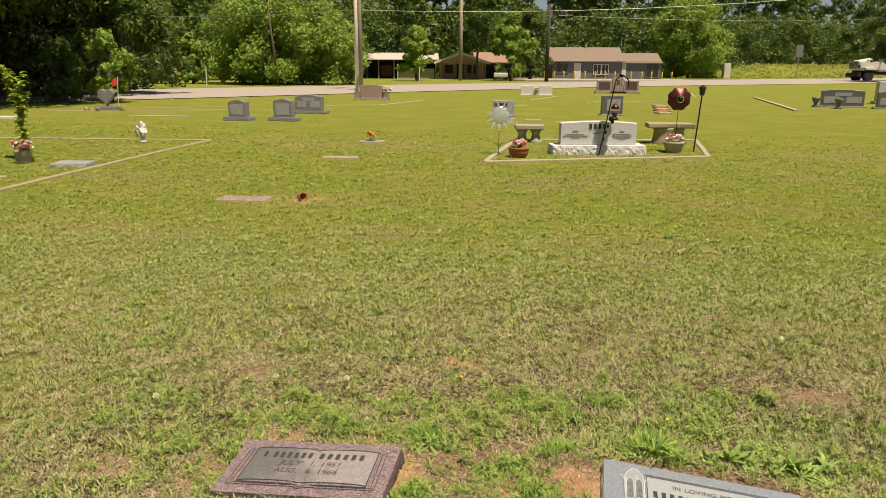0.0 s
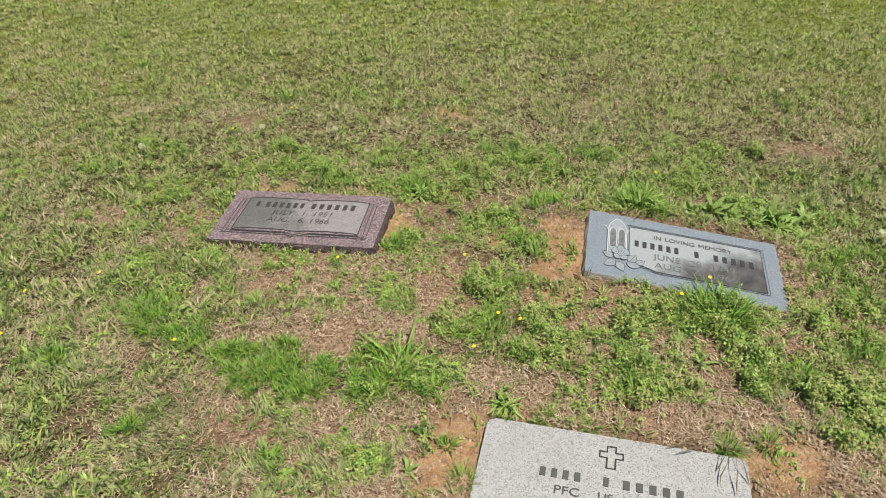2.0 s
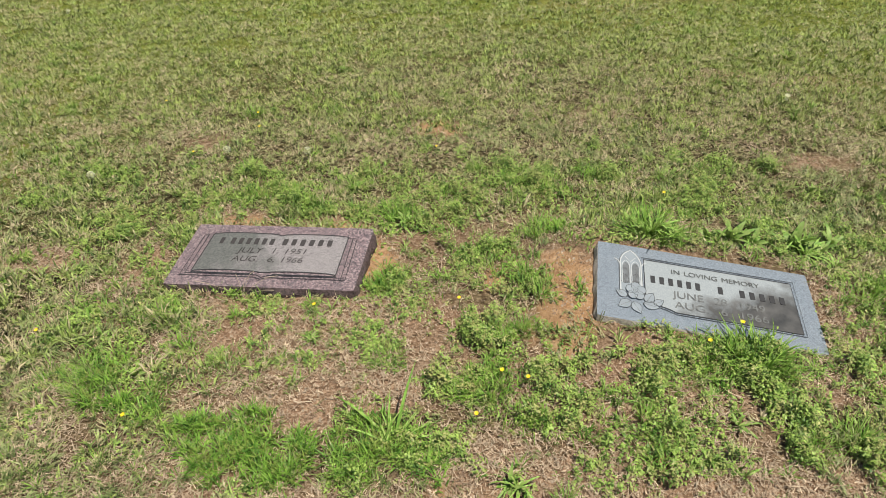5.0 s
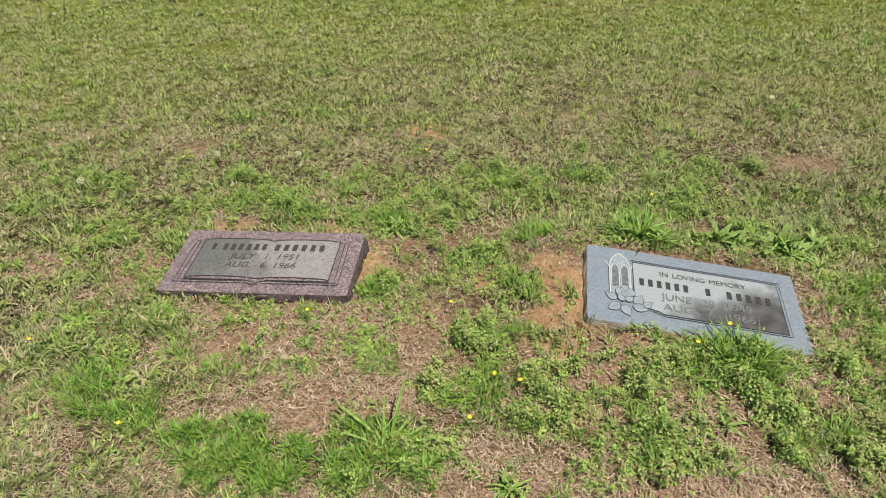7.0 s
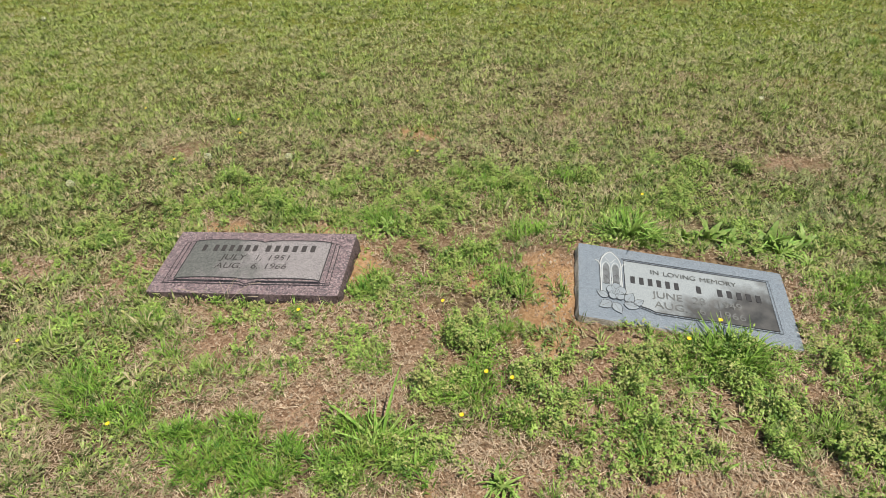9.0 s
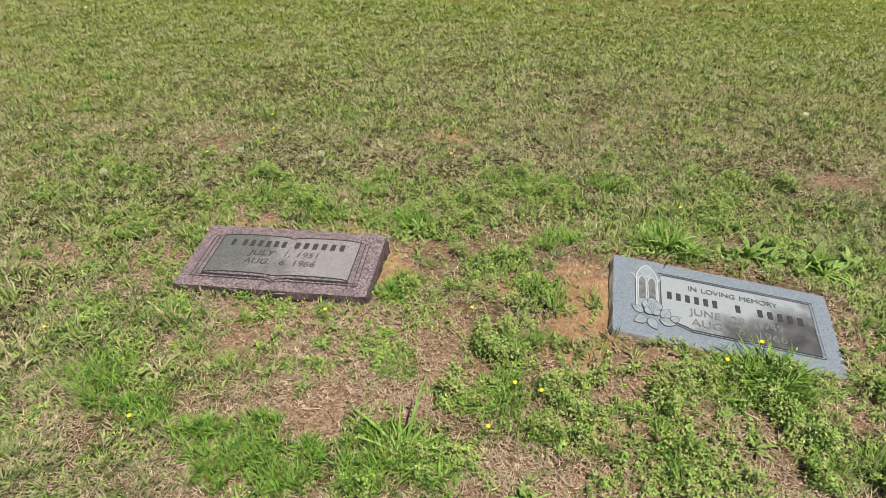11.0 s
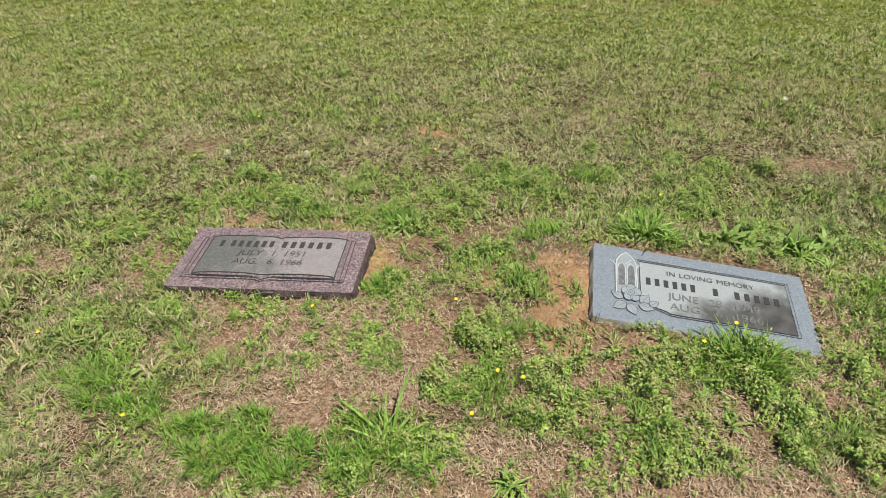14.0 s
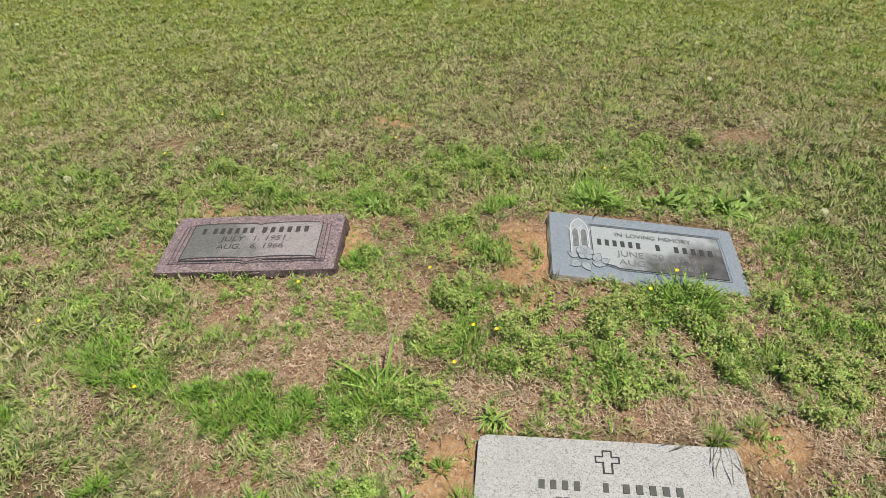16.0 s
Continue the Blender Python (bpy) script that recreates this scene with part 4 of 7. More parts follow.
# the same lawn going on at the sides and behind
x, y = rng.normal(0.4, 2.0, 30000), rng.normal(0.6, 1.7, 30000)
keep = (rng.rand(len(x)) < smooth(6.2, 3.0, np.hypot(x - 0.4, y - 0.6))) & ~((y > 0.35) & (x > -0.25 - 0.85 * y) & (x < 1.15 + 0.44 * y))
x, y, a = clumped(x[keep], y[keep], 8, rng.uniform(0.01, 0.035, keep.sum()))
n = len(x)
slivers("outer_lawn", x, y, rng.uniform(0.020, 0.045, n), rng.uniform(0.005, 0.009, n), rng.uniform(0.2, 1.3, n), M_TURF, "thin green and dry mown lawn round the markers", a)

# dry litter on the soil: fine straw lying crosswise
x, y = sow(340000, 0.3, 3.6)
worn_ = 1 - smooth(0.7, 1.3, np.hypot((x - 0.45) * 0.8, y - 1.25))
keep = (rng.rand(len(x)) < (0.10 + 0.35 * worn_ + 0.62 * np.maximum(field_bare(x, y), cover(x, y, DRY, 1.2, 0.5))) * np.clip(0.75 + 1.0 * wave(x, y, 13.0, 44), 0.15, 1.4)) & off_stones(x, y, 0.006) & (cover(x, y, CLAY, 0.6) < 0.4 + 0.3 * rng.rand(len(x)))
x, y = x[keep], y[keep]
n = len(x)
slivers("dry_litter", x, y, rng.uniform(0.008, 0.024, n) * np.where(rng.rand(n) < 0.08, 2.4, 1.0), rng.uniform(0.0018, 0.0034, n), rng.uniform(0.95, 1.6, n), M_STRAW, "dead straw-coloured grass litter lying on soil", None, height(x, y) + rng.uniform(0.001, 0.010, n), category="litter")

# matted dead thatch among the lawn blades
x, y = sow(50000, 0.25, 5.6, 0.62, (-0.35, -0.85), (1.25, 0.44))
keep = (rng.rand(len(x)) < (0.75 + 0.4 * wave(x, y, 11.0, 27)) * (1 - 0.85 * field_bare(x, y)) * (1 - 0.6 * field_weed(x, y)) * (1 - smooth(3.6, 5.6, y)) * np.clip(0.35 + smooth(0.6, 1.25, np.hypot((x - 0.45) * 0.8, y - 1.15)), 0, 1)) & off_stones(x, y, 0.006)
x, y = x[keep], y[keep]
way = np.repeat(rng.rand(len(x)) * 2 * np.pi, 7)
x, y, a = clumped(x, y, 7, rng.uniform(0.008, 0.020, len(x)) * np.clip(y / 2.2, 1, 2.2))
keep = off_stones(x, y, 0.006)
x, y, a = x[keep], y[keep], way[keep] + rng.uniform(-0.9, 0.9, keep.sum())
n = len(x)
far = np.clip(y / 2.4, 1, 3)
slivers("thatch", x, y, rng.uniform(0.010, 0.030, n), rng.uniform(0.0022, 0.0042, n) * far, rng.uniform(0.8, 1.5, n), M_THATCH, "matted grey-green and dead thatch of mown lawn", a, height(x, y) + rng.uniform(0.0, 0.012, n))

# wiry blue-green grass lying in swirls
WIRY = [(-0.40, 0.74, 0.34, 0.20), (-0.78, 1.20, 0.20, 0.24), (-0.30, 0.95, 0.14, 0.08), (-0.52, 1.30, 0.09, 0.06), (1.62, 1.40, 0.22, 0.34), (-1.15, 1.65, 0.28, 0.26), (1.55, 0.92, 0.24, 0.20), (-0.05, 0.62, 0.22, 0.12), (0.12, 1.06, 0.10, 0.05), (-1.2, 1.0, 0.3, 0.25), (0.62, 2.62, 0.3, 0.16), (1.7, 2.2, 0.3, 0.3)]
x, y = sow(15000, 0.3, 2.9)
keep = (rng.rand(len(x)) < 0.06 + 0.94 * cover(x, y, WIRY, 0.8, 0.6) * np.clip(0.6 + 0.8 * wave(x, y, 16.0, 29), 0.05, 1)) & (rng.rand(len(x)) > 0.8 * field_bare(x, y))
x, y = x[keep], y[keep]
way = np.repeat(2.2 * wave(x, y, 6.0, 36) + rng.uniform(-1.6, 1.6, len(x)), 12)
x, y, a = clumped(x, y, 12, rng.uniform(0.008, 0.022, len(x)))
keep = off_stones(x, y, 0.01)
x, y, a = x[keep], y[keep], way[keep] + rng.uniform(-0.8, 0.8, keep.sum())
n = len(x)
blades("wiry_grass", x, y, rng.uniform(0.014, 0.036, n), rng.uniform(0.0026, 0.0044, n), rng.uniform(0.4, 1.3, n), rng.uniform(-0.2, 0.8, n), M_WIRY, "fine grey-green wiry grass lying flat", z=height(x, y) + rng.uniform(0.0, 0.008, n), heading=a)

# lush short grass patches
LUSH = [(-0.02, 0.89, 0.10, 0.07), (0.24, 0.98, 0.08, 0.05), (0.25, 0.96, 0.07, 0.04), (0.43, 1.16, 0.05, 0.07), (0.52, 1.08, 0.08, 0.03), (0.07, 1.57, 0.045, 0.04), (-0.45, 2.08, 0.12, 0.06), (0.52, 2.22, 0.10, 0.05), (0.05, 1.97, 0.07, 0.05), (0.50, 1.60, 0.05, 0.06), (0.38, 1.75, 0.07, 0.04), (0.74, 2.34, 0.06, 0.05), (0.88, 1.86, 0.05, 0.04), (1.06, 1.33, 0.13, 0.05), (1.50, 1.66, 0.07, 0.08), (-0.53, 1.39, 0.07, 0.05), (-0.62, 1.16, 0.07, 0.05), (0.56, 1.91, 0.04, 0.03), (1.5, 1.25, 0.10, 0.08), (-0.28, 0.97, 0.03, 0.03), (-0.42, 1.02, 0.05, 0.03), (-0.13, 1.02, 0.05, 0.03)]
x, y = sow(620000, 0.5, 2.6)
lush = cover(x, y, LUSH, 0.7, 0.6)
keep = (rng.rand(len(x)) < np.where((x < 0.2) & (y < 1.1), 0.95, 0.45) * lush * np.clip(0.6 + 0.6 * wave(x, y, 45.0, 28), 0.08, 1)) & off_stones(x, y, 0.004)
x, y, lush = x[keep], y[keep], lush[keep]
n = len(x)
blades("lush_grass", x, y, rng.uniform(0.025, 0.060, n) * (0.6 + 0.5 * lush), rng.uniform(0.0020, 0.0040, n), rng.uniform(0.1, 1.0, n), rng.uniform(0.1, 1.0, n), M_LUSH, "lush bright green short grass patches by the markers")

# low leafy weeds: little domed plants of small leaflets, crowded into mats
x, y = sow(150000, 0.3, 2.9)
weed = field_weed(x, y)
lump = np.clip(0.5 + 0.7 * wave(x, y, 30.0, 34) + 0.35 * wave(x, y, 62.0, 37), 0.0, 1.3)
sparse = 0.03 * np.clip(wave(x, y, 6.0, 31) - 0.1, 0, 1) + 0.25 * np.clip(wave(x, y, 33.0, 35) - 0.60, 0, 1) * smooth(2.6, 2.2, y) * smooth(-0.6, -0.2, x)
keep = rng.rand(len(x)) < np.maximum(weed * np.clip(0.02 + 0.85 * lump, 0.02, 1) * np.clip(0.80 + 1.1 * wave(x, y, 15.0, 38), 0.06, 1), sparse)
x, y, weed, lump = x[keep], y[keep], weed[keep], lump[keep]
# single sprigs scattered over the bare ground
sx, sy = sow(560, 0.45, 2.4)
pick = rng.rand(len(sx)) < 0.25 + 0.45 * field_bare(sx, sy) - 0.8 * cover(sx, sy, CLAY, 1.2)
sx, sy = sx[pick], sy[pick]
many = (6 + 34 * rng.rand(len(sx)) ** 2).astype(int)
reach = np.repeat(0.007 + 0.005 * np.sqrt(many), many) * rng.uniform(0.6, 1.2, many.sum())
sx, sy = np.repeat(sx, many) + rng.normal(0, 1, many.sum()) * reach, np.repeat(sy, many) + rng.normal(0, 1, many.sum()) * reach
x, y, weed, lump = np.r_[x, sx], np.r_[y, sy], np.r_[weed, np.full(len(sx), 0.50)], np.r_[lump, np.full(len(sx), 0.8)]
wide = rng.uniform(0.006, 0.016, len(x)) * (0.7 + 0.4 * weed)
tall = (0.008 + 0.066 * weed * lump * rng.uniform(0.45, 1.0, len(x)))
each = 15
n = len(x) * each
a0, q = rng.rand(n) * 2 * np.pi, np.sqrt(rng.rand(n))
x, y = np.repeat(x, each) + q * np.repeat(wide, each) * np.cos(a0), np.repeat(y, each) + q * np.repeat(wide, each) * np.sin(a0)
zz = height(x, y) + np.repeat(tall, each) * np.sqrt(1.02 - q * q) * rng.uniform(0.5, 1.05, n)
keep = off_stones(x, y, 0.004)
x, y, zz, a, q = x[keep], y[keep], zz[keep], a0[keep] + rng.uniform(-1.2, 1.2, keep.sum()), q[keep]
n = len(x)
tilt, size = rng.uniform(-0.4, 1.1, n) - 0.9 * q, rng.uniform(0.0024, 0.0058, n)
u = np.stack([np.cos(a) * np.cos(tilt), np.sin(a) * np.cos(tilt), np.sin(tilt)], -1) * size[:, None]
v = np.stack([-np.sin(a), np.cos(a), rng.uniform(-0.5, 0.5, n)], -1) * (size * 0.5)[:, None]
c = np.stack([x, y, zz], -1)
co = np.stack([c - u, c - v, c + u, c + v], 1).reshape(-1, 3)
weeds = new("low_weeds", mesh_from("low_weeds", co, np.arange(n)[:, None] * 4 + np.array([[0, 1, 2, 3]]), M_CLOVER))
tagged(weeds, "bright green low leafy weeds in ragged mats", "weeds", kind="stuff")

# thin grass sprigs coming up through the bare ground
x, y = sow(1000, 0.45, 2.5)
keep = rng.rand(len(x)) < 0.45 - 0.6 * cover(x, y, CLAY, 1.2)
size = np.repeat(rng.uniform(0.4, 1.3, keep.sum()), 18)
x, y, a = clumped(x[keep], y[keep], 18, rng.uniform(0.005, 0.018, keep.sum()))
keep = off_stones(x, y, 0.006)
x, y, a, size = x[keep], y[keep], a[keep], size[keep]
n = len(x)
blades("grass_sprigs", x, y, rng.uniform(0.018, 0.048, n) * size, rng.uniform(0.0018, 0.0034, n), rng.uniform(0.2, 1.15, n), rng.uniform(0.2, 1.1, n), M_LUSH, "thin green grass sprigs in bare soil", heading=a)

# crumbs of soil
x, y = sow(110000, 0.3, 2.5)
keep = (rng.rand(len(x)) < 0.06 + 0.6 * field_bare(x, y)) & off_stones(x, y, 0.0)
x, y = x[keep], y[keep]
n = len(x)
s = 0.0014 + 0.0056 * rng.rand(n) ** 2.5
c = np.stack([x, y, height(x, y) + s * 0.3], -1)
axes = np.array([[1, 0, -0.4], [0, 1, -0.4], [-1, 0, -0.4], [0, -1, -0.4], [0, 0, 0.9]])
co = (c[:, None] + axes[None] * s[:, None, None] * rng.uniform(0.5, 1.3, (n, 5, 1))).reshape(-1, 3)
tri = np.array([[0, 1, 4], [1, 2, 4], [2, 3, 4], [3, 0, 4]])
crumbs = new("soil_crumbs", mesh_from("soil_crumbs", co, (np.arange(n)[:, None, None] * 5 + tri[None]).reshape(-1, 3), M_CRUMB))
tagged(crumbs, "small clods and grit of reddish clay soil", "soil", kind="stuff")


# ---- single plants ----
def strip(bm, root, heading, length, width, rise, droop, segs=4, fold=0.25, tooth=0.0, taper=1.0):
    """One leaf or blade: a folded strip that rises and arches over."""
    a = heading
    d, s = Vector((math.cos(a), math.sin(a), 0)), Vector((-math.sin(a), math.cos(a), 0))
    p, rows = Vector(root), []
    ang = rise
    for i in range(segs + 1):
        t = i / segs
        wide = width / 2 * (min(1, 0.45 + 2.2 * t) * (1 - t**2.2) ** taper) * (1 - tooth * (i % 2))
        up = Vector((0, 0, 1)) * math.cos(ang) - d * math.sin(ang)
        if i == segs:
            rows.append((bm.verts.new(p),))
        else:
            rows.append((bm.verts.new(p + s * wide + up * fold * wide), bm.verts.new(p), bm.verts.new(p - s * wide + up * fold * wide)))
        p = p + (d * math.cos(ang) + Vector((0, 0, 1)) * math.sin(ang)) * (length / segs)
        ang -= droop / segs
    for q, r in zip(rows, rows[1:]):
        if len(r) == 3:
            bm.faces.new((q[0], q[1], r[1], r[0])), bm.faces.new((q[1], q[2], r[2], r[1]))
        else:
            bm.faces.new((q[0], q[1], r[0])), bm.faces.new((q[1], q[2], r[0]))


def tuft_mesh(seed, count, length, width, spread_r, rise=(0.5, 1.5)):
    r, bm = random.Random(seed), bmesh.new()
    for _ in range(count):
        a, q = r.uniform(0, 2 * math.pi), spread_r * math.sqrt(r.random())
        strip(bm, (q * math.cos(a), q * math.sin(a), -0.004), a + r.uniform(-0.9, 0.9), length * r.uniform(0.45, 1.1), width * r.uniform(0.7, 1.2), r.uniform(*rise), r.uniform(0.3, 1.5), 3, 0.3)
    return finish("grass_tuft", bm, M_TUFT)


def put_tuft(mesh, x, y, size, turn, label="bright green grass tuft growing in patchy lawn"):
    ob = new("grass_tuft", mesh)
    ob.matrix_world = pose(x, y, float(height(x, y)), 0, 0, turn) @ Matrix.Scale(size, 4)
    return tagged(ob, label, "grass tuft", "grass tufts")


TUFTS = [tuft_mesh(40, 70, 0.085, 0.0042, 0.030), tuft_mesh(41, 55, 0.070, 0.0050, 0.022), tuft_mesh(42, 90, 0.095, 0.0036, 0.045), tuft_mesh(43, 40, 0.060, 0.0055, 0.016, (0.2, 1.2))]
SPOTS = [(0.05, 1.95), (0.07, 1.56), (0.54, 1.92), (0.46, 1.78), (0.51, 1.61), (0.55, 1.52), (0.16, 1.26), (0.19, 1.49), (-0.42, 2.06), (-0.54, 2.1), (0.75, 2.33), (-0.18, 2.13), (-0.52, 1.37), (-0.53, 1.14), (-0.29, 1.19), (0.18, 1.89), (0.44, 1.19), (0.43, 1.13), (0.59, 2.28), (0.47, 2.21), (-0.69, 1.78), (0.39, 0.75), (0.44, 0.66), (0.94, 1.0), (0.88, 1.09), (0.18, 0.89), (1.28, 1.11), (0.53, 1.07), (1.15, 0.87), (0.81, 1.11)]
r = random.Random(5)
for k, (px, py) in enumerate(SPOTS):
    put_tuft(TUFTS[k % 4], px, py, r.uniform(0.5, 0.85), r.uniform(0, 360))
# young tufts and leaves scattered through the weed mats
mat_r = random.Random(15)
for px, py, wa, wb in WEED_BACK + WEED_FRONT + WEED_REST:
    for _ in range(2 if px > -0.15 else 1):
        qx, qy = px + wa * mat_r.uniform(-1.1, 1.1), py + wb * mat_r.uniform(-1.1, 1.1)
        if off_stones(np.array([qx]), np.array([qy]), 0.03)[0]:
            put_tuft(TUFTS[mat_r.randrange(4)], qx, qy, mat_r.uniform(0.3, 0.62), mat_r.uniform(0, 360), "young grass tuft among low weeds")
lawn_r = random.Random(8)
for _ in range(130):
    py = 2.1 + 3.6 * lawn_r.random() ** 1.4
    px = lawn_r.uniform(-0.3 - 0.66 * py, 1.2 + 0.42 * py)
    put_tuft(TUFTS[lawn_r.randrange(4)], px, py, lawn_r.uniform(0.35, 0.75), lawn_r.uniform(0, 360), "small green grass tuft in dry mown lawn")

# the tall clump before the blue-grey marker, and the crab grass
BIG = tuft_mesh(50, 100, 0.140, 0.0085, 0.070, (0.45, 1.45))
put_tuft(BIG, 1.09, 1.335, 0.8, 20, "tall lush grass clump against the blue-grey marker")
put_tuft(BIG, 1.14, 1.335, 0.7, 140, "tall lush grass clump against the blue-grey marker")
for px, py, s, t in ((1.01, 1.34, 0.5, 300), (1.12, 1.30, 0.55, 200), (0.88, 1.81, 0.85, 0), (0.91, 1.84, 0.6, 50), (0.84, 1.86, 0.6, 110), (1.38, 1.90, 0.42, 75), (0.02, 2.0, 0.5, 200)):
    put_tuft(BIG, px, py, s, t, "dense lush grass and weed clump behind the markers")
bm = bmesh.new()
for k, (a, l, w, e) in enumerate(((2.6, 0.20, 0.012, 0.35), (1.35, 0.20, 0.013, 1.05), (1.0, 0.10, 0.007, 0.7), (0.5, 0.12, 0.007, 0.5), (3.35, 0.16, 0.011, 0.15), (-0.4, 0.09, 0.007, 0.4), (0.15, 0.11, 0.007, 0.45), (1.9, 0.08, 0.007, 0.6), (-1.2, 0.08, 0.008, 0.4), (-2.0, 0.08, 0.007, 0.3), (0.8, 0.11, 0.006, 0.9), (2.2, 0.08, 0.007, 0.8))):
    strip(bm, (0.012 * math.cos(a), 0.012 * math.sin(a), 0), a, l, w * 0.72, e + 0.05, 0.7, 6, 0.3)
    strip(bm, (0.02 * math.cos(a + 1), 0.02 * math.sin(a + 1), 0), a + 0.35, l * 0.6, w * 0.5, e + 0.2, 1.1, 5, 0.3)
    strip(bm, (0.02 * math.cos(a + 2), 0.02 * math.sin(a + 2), 0), a - 0.4, l * 0.5, w * 0.5, e + 0.3, 1.2, 5, 0.3)
crab = new("crab_grass", finish("crab_grass", bm, M_LEAF))
crab.matrix_world = pose(0.225, 0.985, float(height(0.225, 0.985)) + 0.004)
tagged(crab, "pale green sprawling crab grass with broad blades", "crab grass")
# tufts hanging over the back edge of the pale marker
for px, py, s, t in ((0.62, 0.872, 0.6, 10), (0.73, 0.862, 0.55, 80), (1.05, 0.845, 0.7, 200)):
    put_tuft(TUFTS[0], px, py, s, t, "small grass tuft overhanging the pale granite marker")
stalks = thing("seed_stalks", "thin dark seed stalks lying across the pale marker", "seed stalks", (1.05, 0.83, float(height(1.05, 0.85)) + 0.016))
sr = random.Random(3)
for a, l in ((-1.9, 0.11), (-1.6, 0.13), (-1.3, 0.10), (-0.9, 0.12), (-1.05, 0.13), (3.3, 0.15), (3.45, 0.13), (-2.1, 0.08), (3.1, 0.10), (0.3, 0.12)):
    d = Vector((math.cos(a), math.sin(a), 0))
    pts = [d * l * t + Vector((0, 0, 0.030 * math.sin(math.pi * min(1, t * 1.1)) + 0.006)) + Vector((sr.uniform(-1, 1), sr.uniform(-1, 1), 0)) * 0.003 for t in (0, 0.3, 0.6, 0.85, 1.0)]
    bm = bmesh.new()
    tube(bm, pts, [0.0007, 0.0007, 0.0006, 0.0016, 0.0006], 5)
    part("stalk", bm, M_STALK, stalks)

# broad-leaved rosettes
LEAF_MESHES = []
for k, (l, w, droop) in enumerate(((0.075, 0.010, 1.5), (0.09, 0.008, 1.9), (0.06, 0.011, 1.2))):
    bm = bmesh.new()
    strip(bm, (0.004, 0, 0), 0.0, l, w, 0.95, droop, 9, 0.35, tooth=0.45, taper=0.6)
    LEAF_MESHES.append(finish("leaf", bm, M_LEAF, True))


BROAD_MESHES = []
for k, (l, w, droop) in enumerate(((0.080, 0.026, 1.0), (0.065, 0.024, 1.4), (0.095, 0.022, 0.9))):
    bm = bmesh.new()
    strip(bm, (0.006, 0, 0), 0.0, l, w, 0.85, droop, 7, 0.22, tooth=0.08, taper=0.75)
    BROAD_MESHES.append(finish("leaf", bm, M_BROAD, True))


def rosette(x, y, size, leaves, seed, label, meshes=LEAF_MESHES):
    rr = random.Random(seed)
    ob = thing("broadleaf_weed", label, "weed", (x, y, float(height(x, y)) + 0.002), rr.uniform(0, 360), "broad-leaved weeds")
    ob.scale = (size,) * 3
    leaves = int(leaves * 2.1)
    for k in range(leaves):
        leaf = new("leaf", meshes[rr.randrange(3)])
        leaf.parent = ob
        leaf.matrix_basis = pose(0, 0, 0.002 * rr.random(), rr.uniform(-30, 30), rr.uniform(-40, 38), 360 * k / leaves * 1.0 + rr.uniform(-25, 25)) @ Matrix.Scale(rr.uniform(0.5, 1.1), 4)
    return ob


for k, (px, py, s, n_l, lab) in enumerate((
    (0.89, 1.83, 1.2, 30, "large lush green broadleaf weed behind a marker"), (0.95, 1.79, 1.0, 20, "large lush green broadleaf weed behind a marker"),
    (1.08, 1.80, 0.9, 9, ""), (1.18, 1.86, 1.0, 10, ""), (1.36, 1.82, 1.1, 22, ""), (1.43, 1.77, 0.9, 16, ""), (1.27, 1.79, 0.9, 8, ""),
    (-0.07, 1.31, 0.5, 7, ""), (1.25, 1.33, 0.7, 14, ""), (0.93, 1.01, 0.7, 9, ""), (0.515, 0.895, 0.8, 9, "pale green rosette at the pale marker's edge"), (0.79, 1.16, 0.7, 9, ""),
    (0.08, 1.90, 0.85, 12, ""), (-0.65, 1.19, 0.7, 9, ""), (0.97, 1.25, 0.7, 9, ""), (1.52, 2.3, 0.8, 10, ""), (-0.95, 2.0, 0.7, 9, ""), (0.2, 2.5, 0.7, 9, ""), (1.6, 1.25, 0.8, 9, ""), (1.75, 3.1, 0.8, 9, ""))):
    rosette(px, py, s, n_l, 60 + k, lab or "green broadleaf weed rosette in thin lawn")

# oval-leaved weeds
for k, (px, py, s, n_l) in enumerate(((1.13, 1.85, 1.3, 11), (1.20, 1.84, 1.1, 9), (1.06, 1.84, 0.9, 7), (1.33, 1.87, 1.5, 12), (1.40, 1.84, 1.2, 9), (1.47, 1.93, 1.1, 8), (1.27, 1.90, 1.0, 7), (-0.075, 1.317, 0.55, 2), (0.97, 1.20, 0.7, 4), (1.02, 1.12, 0.8, 5), (0.86, 1.22, 0.7, 3), (0.74, 1.30, 0.6, 3), (1.20, 1.12, 0.6, 4), (1.22, 0.93, 0.7, 4), (0.50, 0.90, 0.75, 4), (-0.50, 1.13, 0.7, 3), (-0.68, 1.27, 0.8, 3), (-0.80, 0.98, 0.6, 3), (-0.18, 2.20, 0.8, 5), (-0.10, 2.28, 0.7, 4), (0.08, 1.93, 0.9, 7), (-0.40, 2.02, 0.7, 5), (0.33, 1.99, 0.6, 4), (0.46, 1.52, 0.6, 3), (1.38, 1.22, 0.8, 5), (1.55, 1.58, 0.7, 4), (-0.92, 1.84, 0.7, 4), (0.31, 0.66, 0.6, 4))):
    rosette(px, py, 0.72 * s, n_l + 2, 400 + k, "green oval-leaved weed among low grass", BROAD_MESHES)
# grass creeping over a corner of the blue-grey marker
for px, py, s, t in ((1.265, 1.385, 0.55, 20), (1.315, 1.40, 0.5, 160), (1.20, 1.375, 0.45, 250), (1.345, 1.47, 0.45, 90)):
    put_tuft(TUFTS[3], px, py, s, t, "grass tuft creeping over the blue-grey marker's corner")
